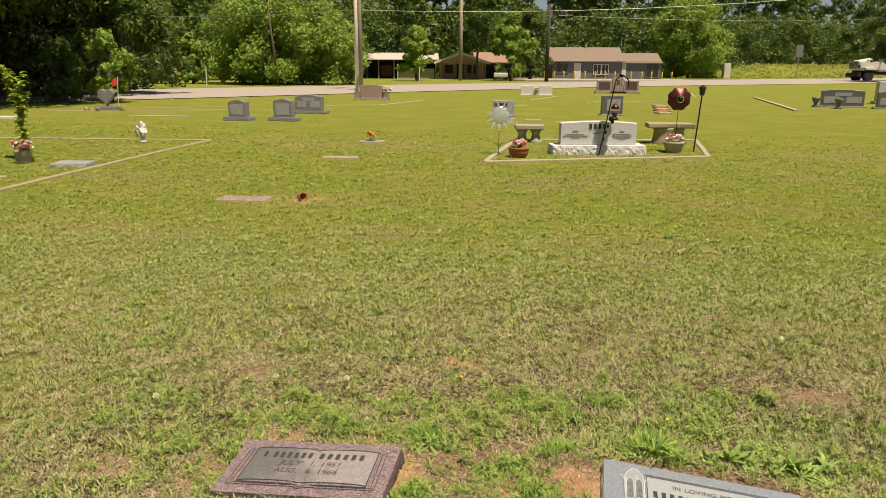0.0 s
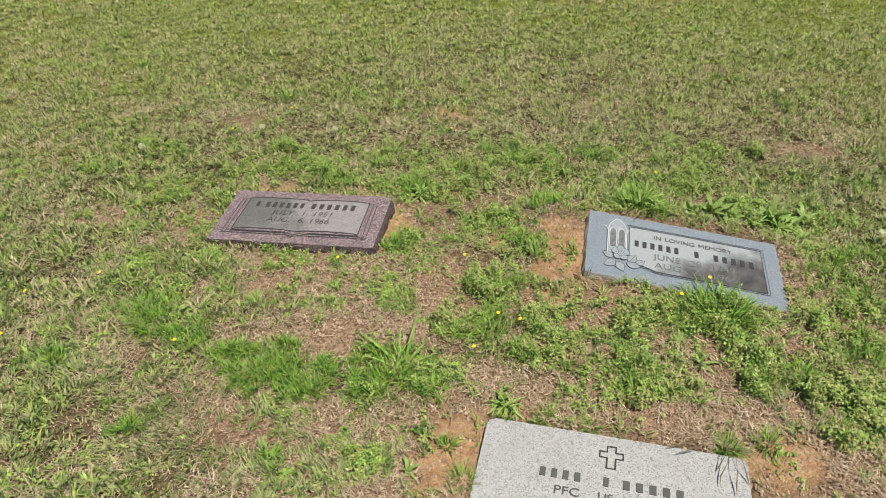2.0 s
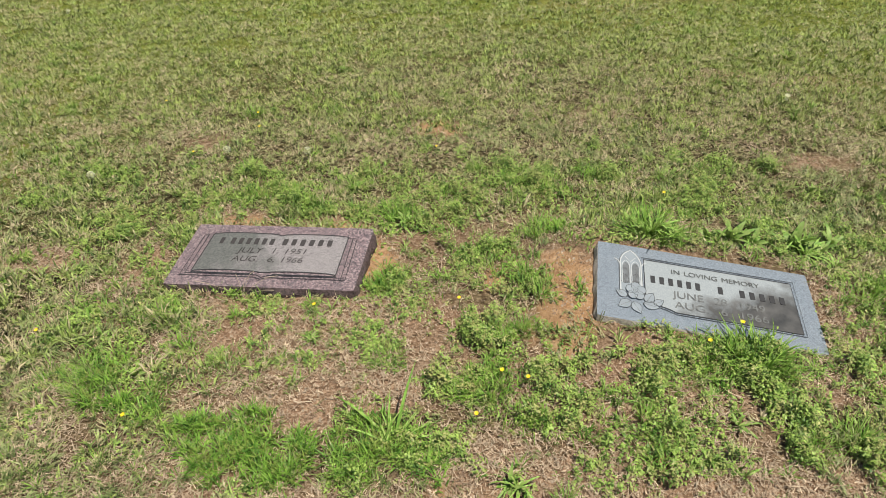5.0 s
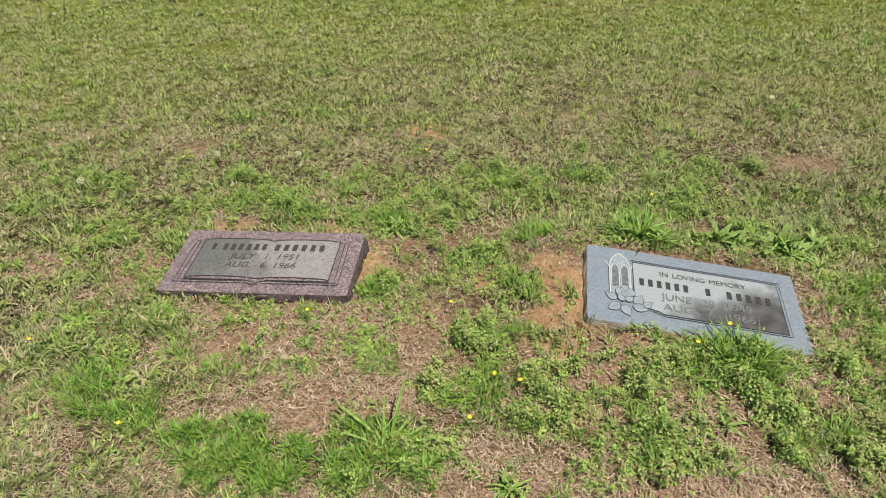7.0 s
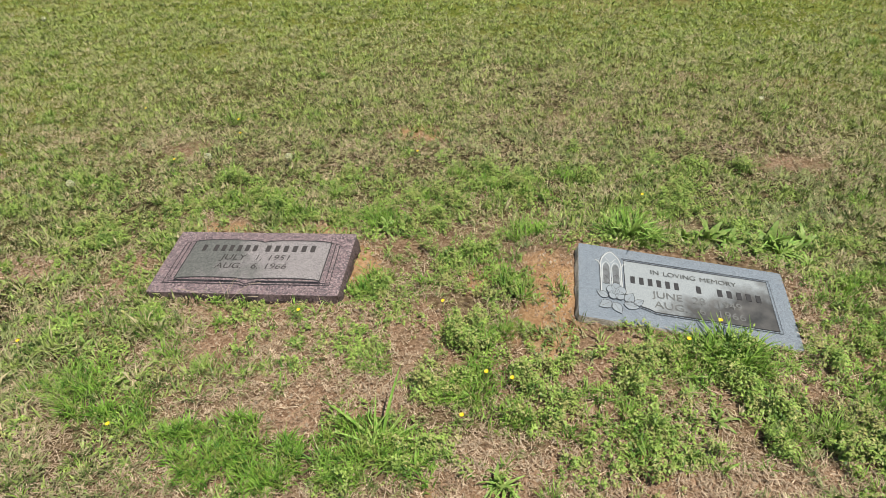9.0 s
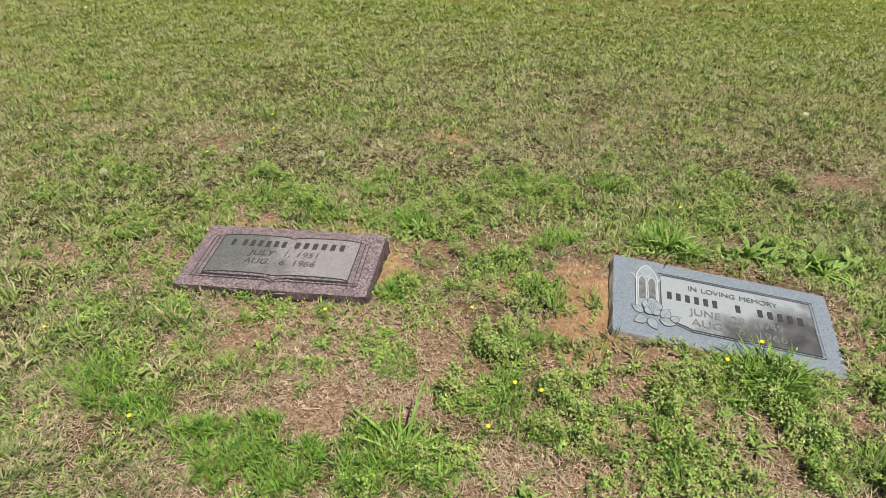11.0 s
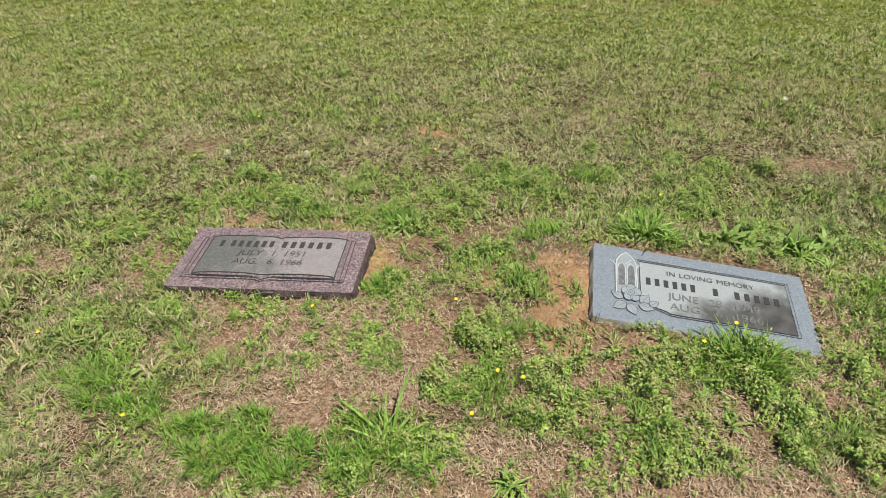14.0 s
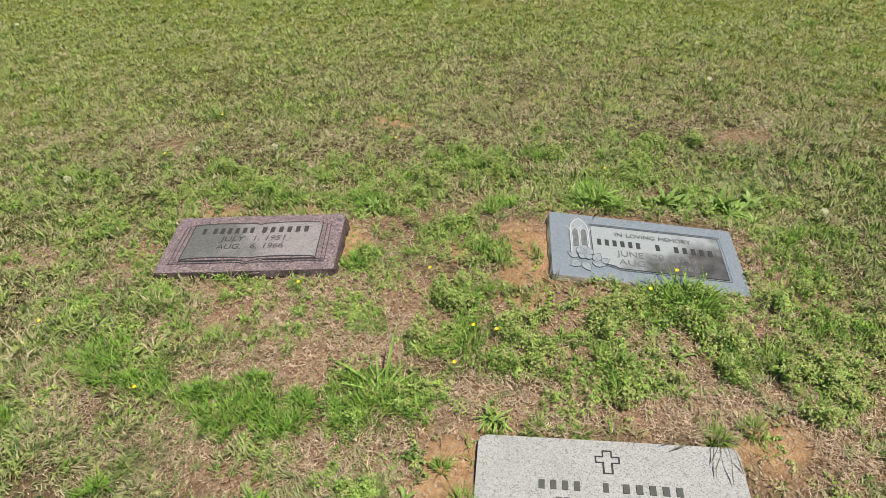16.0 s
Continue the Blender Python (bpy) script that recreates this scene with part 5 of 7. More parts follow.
# a dead sprig lying against the rose granite marker
sprig = thing("dead_sprig", "dry straw-coloured sprig against the rose granite marker", "dead sprig", (-0.34, 1.485, float(height(-0.34, 1.485)) + 0.004))
for k, (a, l, up) in enumerate(((1.2, 0.09, 0.075), (1.9, 0.08, 0.06), (0.6, 0.13, 0.07), (2.9, 0.16, 0.030), (1.5, 0.07, 0.05), (0.2, 0.10, 0.03))):
    d = Vector((math.cos(a), math.sin(a) * 0.4, 0))
    bm = bmesh.new()
    tube(bm, [d * l * t + Vector((0, 0, up * math.sin(math.pi * 0.55 * t))) for t in (0, 0.35, 0.7, 1.0)], [0.0008, 0.0007, 0.0006, 0.0011], 5)
    part("stem", bm, M_DEAD_STEM, sprig)

rose_r = random.Random(31)
for px, py, wa, wb in WEED_BACK + WEED_FRONT + WEED_REST:
    qx, qy = px + wa * rose_r.uniform(-1, 1), py + wb * rose_r.uniform(-1, 1)
    if rose_r.random() < 0.6 and off_stones(np.array([qx]), np.array([qy]), 0.04)[0]:
        rosette(qx, qy, rose_r.uniform(0.4, 0.75), rose_r.randrange(4, 8), rose_r.randrange(1000), "green broadleaf weed rosette in thin lawn")

# dandelion clocks and small yellow flowers
bm = bmesh.new()
fr = random.Random(9)
for _ in range(240):
    d = Vector((fr.gauss(0, 1), fr.gauss(0, 1), fr.gauss(0.25, 1))).normalized()
    s = d.cross(Vector((0.3, 0.5, 0.8))).normalized() * 0.0018
    e = d * fr.uniform(0.013, 0.017)
    bm.faces.new([bm.verts.new(q) for q in (d * 0.003, e + s, e - s)])
bmesh.ops.create_icosphere(bm, subdivisions=1, radius=0.0025)
CLOCK = finish("seed_head", bm, M_SEED)
bm = bmesh.new()
for k in range(14):
    strip(bm, (0.001, 0, 0), 2 * math.pi * k / 14, 0.009, 0.004, 0.5, 0.3, 2, 0.1)
bmesh.ops.create_icosphere(bm, subdivisions=1, radius=0.003)
YELLOW = finish("flower_head", bm, M_YELLOW)


def flower_on_stem(name, mesh, x, y, tall, size, label, category, group):
    ob = thing(name, label, category, (x, y, float(height(x, y))), group=group)
    bm = bmesh.new()
    tube(bm, [(0, 0, -0.004), (0.003, 0.002, tall * 0.5), (0, 0, tall)], 0.0012, 6)
    part("stem", bm, M_STEM, ob)
    head = new(mesh.name.split(".")[0], mesh)
    head.parent = ob
    head.matrix_basis = pose(0, 0, tall, 12, -8, 0) @ Matrix.Scale(size, 4)


for px, py in ((-0.406, 2.374), (-0.737, 2.347), (-1.186, 2.09), (-1.375, 4.696), (1.638, 3.114), (1.684, 1.823), (-0.6, 5.6), (-2.6, 4.2), (-2.2, 5.0)):
    flower_on_stem("dandelion_clock", CLOCK, px, py, 0.05, 1.0, "white dandelion seed head on a thin stem", "dandelion", "dandelion clocks")
for px, py in ((0.525, 1.173), (-0.996, 1.086), (-0.93, 0.895), (-0.695, 2.604), (0.97, 2.15), (0.11, 2.47), (-0.76, 2.76), (0.46, 1.19), (0.41, 1.05), (-0.43, 0.96), (-0.09, 1.41), (0.98, 1.34), (0.32, 1.47), (-0.87, 2.32), (-1.25, 2.85), (-0.83, 1.22), (1.045, 1.345)):
    flower_on_stem("yellow_flower", YELLOW, px, py, 0.05 if (px, py) != (1.045, 1.345) else 0.12, 0.8, "small yellow wild flower in the lawn", "flower", "yellow flowers")

# ---- graves farther off ----
def at_ground(x, y):
    return (x, y, float(height(x, y)) - 0.005)


def upright(name, label, category, x, y, turn, w, h, t, base, mat, base_mat, top="serp", group="headstones", writing=(), face=None, face_mat=None):
    """An upright stone on a base (w, d, h): its front faces -y."""
    ob = thing(name, label, category, at_ground(x, y), turn, group)
    bw, bd, bh = base
    if bh:
        bm = bmesh.new()
        slab(bm, bw, bd, bh + 0.05, 0.010, int(abs(x * 10)) + 1, 0.01)
        for v in bm.verts:
            v.co.z += bh
        part("base", bm, base_mat, ob)
    pts = []
    if top == "serp":
        pts = [(-w / 2, 0), (w / 2, 0), (w / 2, h * 0.92)] + [(w / 2 * math.cos(a), h * 0.92 + h * 0.08 * (0.5 - 0.5 * math.cos(2 * (math.pi / 2 - abs(math.pi / 2 - a)))) ) for a in np.linspace(0.12, math.pi - 0.12, 22)] + [(-w / 2, h * 0.92)]
    elif top == "peak":
        pts = [(-w / 2, 0), (w / 2, 0), (w / 2, h * 0.88), (w * 0.32, h * 0.93)] + [(w * 0.3 * math.cos(a), h * 0.93 + h * 0.07 * math.sin(a)) for a in np.linspace(0.2, math.pi - 0.2, 12)] + [(-w * 0.32, h * 0.93), (-w / 2, h * 0.88)]
    elif top == "heart":
        pts = [(w / 2 * 1.02 * math.sin(a) ** 3, h * 0.52 + h * 0.030 * (13 * math.cos(a) - 5 * math.cos(2 * a) - 2 * math.cos(3 * a) - math.cos(4 * a))) for a in np.linspace(2 * math.pi, 0, 40)[:-1]]
    else:
        pts = [(-w / 2, 0), (w / 2, 0), (w / 2, h), (-w / 2, h)]
    bm = bmesh.new()
    f = bm.faces.new([bm.verts.new((px, -t / 2, bh + pz)) for px, pz in pts])
    for g in bmesh.ops.extrude_face_region(bm, geom=[f])["geom"]:
        if isinstance(g, bmesh.types.BMVert):
            g.co.y += t
    bmesh.ops.recalc_face_normals(bm, faces=bm.faces)
    bmesh.ops.bevel(bm, geom=[e for e in bm.edges if len(e.link_faces) == 2 and e.calc_face_angle() > 0.8], offset=0.008, segments=1, affect="EDGES")
    part("tablet", bm, mat, ob)
    if face:
        for fx, fz, fw, fh in face:
            bm = bmesh.new()
            box(bm, (fx - fw / 2, -t / 2 - 0.005, bh + fz - fh / 2), (fx + fw / 2, -t / 2 + 0.002, bh + fz + fh / 2))
            part("face_panel", bm, face_mat, ob)
    for px, pz, pw, ph in writing:
        bm = bmesh.new()
        box(bm, (px - pw / 2, -t / 2 - 0.009, bh + pz - ph / 2), (px + pw / 2, -t / 2 + 0.001, bh + pz + ph / 2))
        part("writing_bar", bm, M_ENGRAVE if ph > 0.02 else M_ENGRAVE_SOFT, ob)
    return ob


def beam(name, label, category, a, b, wide, tall, material, group="", sunk=0.04):
    """A low kerb or timber from a to b."""
    d = Vector((b[0] - a[0], b[1] - a[1]))
    L = d.length
    ob = thing(name, label, category, at_ground(*a), math.degrees(math.atan2(d.y, d.x)), group)
    bm = bmesh.new()
    n = max(2, int(L / 0.5))
    rows = []
    zz = float(height(*a))
    for i in range(n + 1):
        px, py = a[0] + d.x * i / n, a[1] + d.y * i / n
        g = float(height(px, py)) - zz
        wob = 0.006 * math.sin(i * 2.3)
        rows.append([bm.verts.new((L * i / n, sy * wide / 2 + wob, g + z)) for sy, z in ((-1, -sunk), (-1, tall - 0.01), (-0.8, tall), (0.8, tall), (1, tall - 0.01), (1, -sunk))])
    for p, q in zip(rows, rows[1:]):
        for k in range(5):
            bm.faces.new((p[k], q[k], q[k + 1], p[k + 1]))
    bm.faces.new(rows[0]), bm.faces.new(rows[-1][::-1])
    part("kerb_body", bm, material, ob)
    return ob


def blossom(bm, c, r, seed, n=10):
    rr = random.Random(seed)
    for _ in range(n):
        a, e = rr.uniform(0, 6.28), rr.uniform(0.1, 1.3)
        strip(bm, c, a, r, r * 0.8, e, 0.8, 2, 0.2)


def bouquet(parent, z, r, mats, seed, count=16, green=True):
    rr = random.Random(seed)
    for k, m in enumerate(mats):
        bm = bmesh.new()
        for _ in range(count // len(mats)):
            a, q = rr.uniform(0, 6.28), r * math.sqrt(rr.random())
            blossom(bm, (q * math.cos(a), q * math.sin(a), z + rr.uniform(0.2, 1.0) * r * 0.8), r * 0.38, rr.random())
        part("blossoms", bm, m, parent)
    if green:
        bm = bmesh.new()
        for _ in range(26):
            a = rr.uniform(0, 6.28)
            strip(bm, (0, 0, z), a, r * rr.uniform(0.8, 1.25), r * 0.25, rr.uniform(0.2, 1.2), 1.0, 3, 0.2)
        part("foliage", bm, M_LEAF, parent)


# the kerbed family plot
PLOT = [(-0.81, 10.39), (2.77, 11.70), (2.98, 14.40), (-0.60, 13.60)]
for k in range(4):
    beam("plot_kerb", "pale concrete kerb round a family plot", "kerb", PLOT[k], PLOT[(k + 1) % 4], 0.09, 0.03, M_CONCRETE, "plot kerbs")
fam = upright("headstone", "wide light grey granite headstone on rough base", "headstone", 0.94, 11.85, 12, 1.30, 0.40, 0.20, (1.60, 0.40, 0.16), M_LIGHT_STONE, M_LIGHT_PITCH, "serp", "headstones",
    [(-0.145, 0.315, 0.045, 0.085), (-0.065, 0.315, 0.045, 0.085), (0.015, 0.315, 0.045, 0.085), (0.095, 0.315, 0.045, 0.085), (-0.40, 0.24, 0.10, 0.014), (-0.40, 0.185, 0.30, 0.010), (-0.40, 0.16, 0.42, 0.010), (-0.40, 0.135, 0.16, 0.010), (0.02, 0.22, 0.22, 0.010), (0.02, 0.19, 0.18, 0.010), (0.40, 0.24, 0.08, 0.014), (0.40, 0.19, 0.30, 0.010), (0.40, 0.165, 0.34, 0.010), (0.40, 0.14, 0.30, 0.010), (0.40, 0.115, 0.14, 0.010)])


def bench(x, y, turn, w, d, h, label, mat, curved):
    ob = thing("bench", label, "bench", at_ground(x, y), turn, "concrete benches")
    bm = bmesh.new()
    box(bm, (-w / 2, -d / 2, h - 0.09), (w / 2, d / 2, h), 0.02)
    if curved:
        bmesh.ops.subdivide_edges(bm, edges=[e for e in bm.edges if abs(e.verts[0].co.x - e.verts[1].co.x) > w * 0.5], cuts=8)
        for v in bm.verts:
            v.co.y += 0.10 * (1 - (v.co.x / (w / 2)) ** 2) - 0.05
    part("seat", bm, mat, ob)
    if curved:
        bm = bmesh.new()
        lathe(bm, [(0.34, -0.03), (0.34, 0.03), (0.31, 0.07), (0.29, h - 0.14), (0.33, h - 0.088)], 28)
        for v in bm.verts:
            v.co.y *= 0.45
        part("drum_base", bm, mat, ob, smooth=True)
    for s in () if curved else (-1, 1):
        bm = bmesh.new()
        lathe(bm, [(0.17, -0.03), (0.17, 0.03), (0.13, 0.06), (0.095, 0.16), (0.11, h - 0.16), (0.16, h - 0.088)], 16, (s * w * 0.24, 0, 0))
        for v in bm.verts:
            v.co.x = s * w * 0.24 + (v.co.x - s * w * 0.24) * 0.75
        part("pedestal", bm, mat, ob, smooth=True)
    return ob


bench(-0.33, 13.4, 8, 0.56, 0.34, 0.34, "weathered pale concrete bench beside the family headstone", M_CONCRETE, False)
bench(2.36, 13.75, 5, 0.88, 0.40, 0.40, "tan curved concrete bench inside the kerbed plot", M_CONCRETE_WARM, True)
# terracotta bowl and pale planter
ob = thing("flower_bowl", "terracotta bowl of red and white flowers", "planter", at_ground(-0.34, 11.1))
bm = bmesh.new()
lathe(bm, [(0.11, 0.0), (0.15, 0.05), (0.165, 0.10), (0.16, 0.13), (0.175, 0.14), (0.175, 0.17), (0.15, 0.17), (0.14, 0.15)], 24)
part("bowl", bm, M_TERRACOTTA, ob, smooth=True)
bouquet(ob, 0.15, 0.13, (M_WHITE_PETAL, M_PINK_PETAL, M_RED_PETAL, M_WHITE_PETAL), 4, 28)
ob = thing("flower_planter", "pale concrete planter with white flowers", "planter", at_ground(2.27, 12.25))
bm = bmesh.new()
lathe(bm, [(0.13, 0.0), (0.15, 0.08), (0.165, 0.15), (0.185, 0.16), (0.185, 0.20), (0.16, 0.20), (0.15, 0.17)], 24)
part("pot", bm, M_CONCRETE, ob, smooth=True)
bouquet(ob, 0.18, 0.15, (M_WHITE_PETAL, M_PINK_PETAL, M_WHITE_PETAL), 6, 26, False)
# white sun-shaped spinner on a stake
ob = thing("garden_spinner", "pale metal sun-shaped spinner on a thin stake", "garden spinner", at_ground(-0.70, 11.35), 10)
bm = bmesh.new()
tube(bm, [(0, 0, -0.05), (0, 0, 0.35), (0.012, 0, 0.66)], 0.006, 6)
part("stake", bm, M_LEAF_METAL, ob)
for s in (-1, 1):
    bm = bmesh.new()
    strip(bm, (0, 0, 0.13), 0 if s > 0 else math.pi, 0.17, 0.15, 0.9, 0.7, 4, 0.1)
    part("metal_leaf", bm, M_LEAF_METAL, ob)
bm = bmesh.new()
for k in range(11):
    a = 2 * math.pi * k / 11
    tip = Vector((0.27 * math.cos(a + 0.12), -0.03, 0.27 * math.sin(a + 0.12)))
    q = [Vector((0.13 * math.cos(a + e), -0.01, 0.13 * math.sin(a + e))) for e in (-0.22, 0.25)]
    bm.faces.new([bm.verts.new(v + Vector((0.012, 0, 0.66))) for v in (q[0], q[1], tip)])
part("ray", bm, M_SILVER, ob, smooth=False)
bm = bmesh.new()
lathe(bm, [(0.155, 0.0), (0.15, 0.008), (0.12, 0.016), (0.07, 0.02), (0.02, 0.024)], 32)
bmesh.ops.transform(bm, matrix=pose(0.012, -0.0, 0.66, 90), verts=bm.verts)
part("disc", bm, M_SILVER, ob, smooth=True)
# dark red metal flower
ob = thing("metal_flower", "dark red metal flower on a thin stake", "garden stake", at_ground(2.30, 12.35), 8)
bm = bmesh.new()
tube(bm, [(0, 0, -0.05), (0, 0, 0.45), (0.01, 0, 0.86)], 0.006, 6)
part("stake", bm, M_BLACK_METAL, ob)
bm = bmesh.new()
n_p = 40
for z0, rad in ((0.0, 1.0),):
    ring0 = [bm.verts.new((0.06 * math.cos(2 * math.pi * k / n_p), -0.07, 0.06 * math.sin(2 * math.pi * k / n_p))) for k in range(n_p)]
    ring1 = [bm.verts.new((0.16 * math.cos(2 * math.pi * k / n_p), -0.02, 0.16 * math.sin(2 * math.pi * k / n_p))) for k in range(n_p)]
    ring2 = [bm.verts.new(((0.185 + 0.02 * abs(math.sin(4 * 2 * math.pi * k / n_p))) * math.cos(2 * math.pi * k / n_p), 0.02, (0.185 + 0.02 * abs(math.sin(4 * 2 * math.pi * k / n_p))) * math.sin(2 * math.pi * k / n_p))) for k in range(n_p)]
    for a, b in ((ring0, ring1), (ring1, ring2)):
        for k in range(n_p):
            bm.faces.new((a[k], a[(k + 1) % n_p], b[(k + 1) % n_p], b[k]))
bmesh.ops.translate(bm, vec=(0.01, 0, 0.92), verts=bm.verts)
part("petals", bm, M_RED_METAL, ob, smooth=True)
bm = bmesh.new()
bmesh.ops.create_uvsphere(bm, u_segments=14, v_segments=8, radius=0.055, matrix=pose(0.01, -0.06, 0.92))
part("flower_centre", bm, M_BLACK_METAL, ob, smooth=True)
# solar lamp on a leaning stake
ob = thing("solar_lamp", "black solar lamp on a leaning stake", "garden lamp", at_ground(2.63, 12.4), 0)
bm = bmesh.new()
tube(bm, [(0, 0, -0.05), (0.03, 0, 0.5), (0.055, 0, 0.98)], 0.012, 8)
part("stake", bm, M_BLACK_METAL, ob)
bm = bmesh.new()
lathe(bm, [(0.03, 0.98), (0.045, 1.0), (0.055, 1.10)], 12, (0.055, 0, 0))
part("lantern", bm, M_GLASS, ob)
bm = bmesh.new()
lathe(bm, [(0.075, 1.10), (0.07, 1.115), (0.03, 1.14), (0.01, 1.155)], 12, (0.055, 0, 0))
part("cap", bm, M_BLACK_METAL, ob)
# shepherd's hook with a chime and a small bird feeder
ob = thing("shepherd_hook", "black iron hook with hanging wind chime", "shepherd hook", at_ground(0.96, 11.55), 8)
bm = bmesh.new()
hook = [(0, 0, -0.1), (0.10, 0, 0.5), (0.20, 0, 1.1), (0.215, 0, 1.2)] + [(0.325 - 0.11 * math.cos(a), 0, 1.20 + 0.11 * math.sin(a)) for a in np.linspace(0.3, math.pi, 9)] + [(0.44, 0, 1.14)]
tube(bm, hook, 0.010, 8)
part("pole", bm, M_BLACK_METAL, ob)
for k, (px, pz, rr_) in enumerate(((0.17, 0.62, 0.03), (0.10, 0.40, 0.022), (0.13, 0.50, 0.022), (0.07, 0.29, 0.022), (0.20, 0.58, 0.03))):
    bm = bmesh.new()
    bmesh.ops.create_uvsphere(bm, u_segments=10, v_segments=6, radius=rr_, matrix=pose(px, -0.03, pz))
    for v in bm.verts:
        v.co.z = pz + (v.co.z - pz) * 1.5
    part("chime_bead", bm, M_BLACK_METAL, ob)
bm = bmesh.new()
lathe(bm, [(0.012, 0.60), (0.085, 0.61), (0.06, 0.645), (0.02, 0.66)], 14, (0.22, -0.02, 0))
part("feeder_tray", bm, M_BLACK_METAL, ob, smooth=True)
bm = bmesh.new()
lathe(bm, [(0.05, 0.72), (0.035, 0.66), (0.02, 0.65)][::-1], 14, (0.235, -0.02, 0))
part("feeder_cup", bm, M_GLASS, ob, smooth=True)
bm = bmesh.new()
lathe(bm, [(0.075, 0.78), (0.06, 0.82), (0.02, 0.87)], 14, (0.235, -0.02, 0))
part("feeder_roof", bm, M_RED_METAL, ob, smooth=True)
bm = bmesh.new()
tube(bm, [(0.235, -0.02, 0.87), (0.30, -0.01, 1.0), (0.325, 0, 1.30)], 0.003, 5)
part("hanger", bm, M_BLACK_METAL, ob)
bm = bmesh.new()
box(bm, (0.15, -0.05, 1.035), (0.40, 0.05, 1.065), 0.01)
part("chime_top", bm, M_BLACK_METAL, ob)
bm = bmesh.new()
blossom(bm, (0.31, 0, 1.29), 0.08, 3, 12)
part("ornament", bm, M_RED_METAL, ob)

# uprights beyond the plot
upright("headstone", "small pale grey slant headstone in the lawn", "headstone", -1.45, 19.4, 8, 0.60, 0.48, 0.18, (0.62, 0.22, 0.03), M_GREY_STONE, M_GREY_STONE, "flat", writing=[(-0.08, 0.38, 0.34, 0.07)])
upright("headstone", "dark grey headstone with pale face panel", "headstone", 1.63, 21.7, 8, 0.64, 0.55, 0.18, (0.70, 0.26, 0.04), M_DARK_STONE, M_DARK_STONE, "flat", face=[(0.04, 0.28, 0.40, 0.34)], face_mat=M_GREY_STONE)
for wx_ in (-2.1, -1.12):
    upright("headstone", "plain white marble block headstone", "headstone", wx_, 38.3, 6, 0.70, 0.46, 0.22, (0.78, 0.3, 0.05), M_WHITE, M_LIGHT_PITCH, "flat")
ob = thing("flower_vase", "small dark vase between white headstones", "vase", at_ground(-1.62, 38.2))
bm = bmesh.new()
lathe(bm, [(0.07, 0.0), (0.06, 0.1), (0.12, 0.25)], 10)
part("vase_body", bm, M_GREY_STONE, ob)
bouquet(ob, 0.25, 0.14, (M_YELLOW,), 8, 6)
for dx in (-0.78, 0.78):
    upright("headstone", "pinkish brown granite headstone of a pair", "headstone", 2.9 + dx, 42.5 + dx * 0.12, 8, 0.86, 0.62, 0.2, (1.05, 0.4, 0.14), M_PINK_STONE, M_PINK_STONE, "flat", face=[(0, 0.31, 0.66, 0.46)], face_mat=M_ROSE_SIDE)
upright("headstone", "pinkish granite centre stone with carved emblem", "headstone", 2.9, 42.5, 8, 0.62, 0.78, 0.2, (0.7, 0.4, 0.14), M_PINK_STONE, M_PINK_STONE, "serp", face=[(0, 0.5, 0.18, 0.3)], face_mat=M_ROSE_SIDE)
# left-hand row
for px, py, w, h in ((-8.30, 17.0, 0.50, 0.44), (-7.10, 17.2, 0.52, 0.48)):
    upright("headstone", "grey granite headstone with pale panel on rough base", "headstone", px, py, -2, w, h, 0.22, (w + 0.26, 0.36, 0.11), M_MID_STONE, M_MID_STONE, "peak", face=[(0, h * 0.45, w * 0.74, h * 0.62)], face_mat=M_GREY_STONE)
upright("headstone", "wide grey double headstone on rough base", "headstone", -7.60, 20.3, 0, 0.88, 0.48, 0.2, (1.16, 0.4, 0.10), M_MID_STONE, M_MID_STONE, "peak", face=[(-0.22, 0.2, 0.3, 0.2), (0.22, 0.2, 0.3, 0.2), (0, 0.35, 0.4, 0.09)], face_mat=M_GREY_STONE)
fl = upright("headstone", "pinkish brown granite headstone with two vases", "headstone", -8.55, 30.3, 4, 1.02, 0.58, 0.22, (1.55, 0.42, 0.10), M_PINK_STONE, M_PINK_STONE, "serp")
for dx, mats in ((-0.66, (M_YELLOW, M_WHITE_PETAL)), (0.66, (M_WHITE_PETAL, M_PINK_PETAL))):
    c, s = math.cos(radians(4)), math.sin(radians(4))
    ob = thing("flower_vase", "square granite vase of flowers beside a headstone", "vase", (-8.55 + dx * c, 30.3 + dx * s, float(height(-8.55, 30.3)) + 0.09), 4, "headstone vases")
    bm = bmesh.new()
    box(bm, (-0.12, -0.12, 0), (0.12, 0.12, 0.28), 0.01)
    part("vase_body", bm, M_PINK_STONE, ob)
    bouquet(ob, 0.28, 0.22 if dx > 0 else 0.17, mats, 12 + int(dx), 14)
    if dx < 0:
        bm = bmesh.new()
        for k in range(5):
            blossom(bm, (0.02 * k, 0, 0.45 + 0.12 * k), 0.14, k, 9)
        part("tall_spray", bm, M_LEAF, ob)
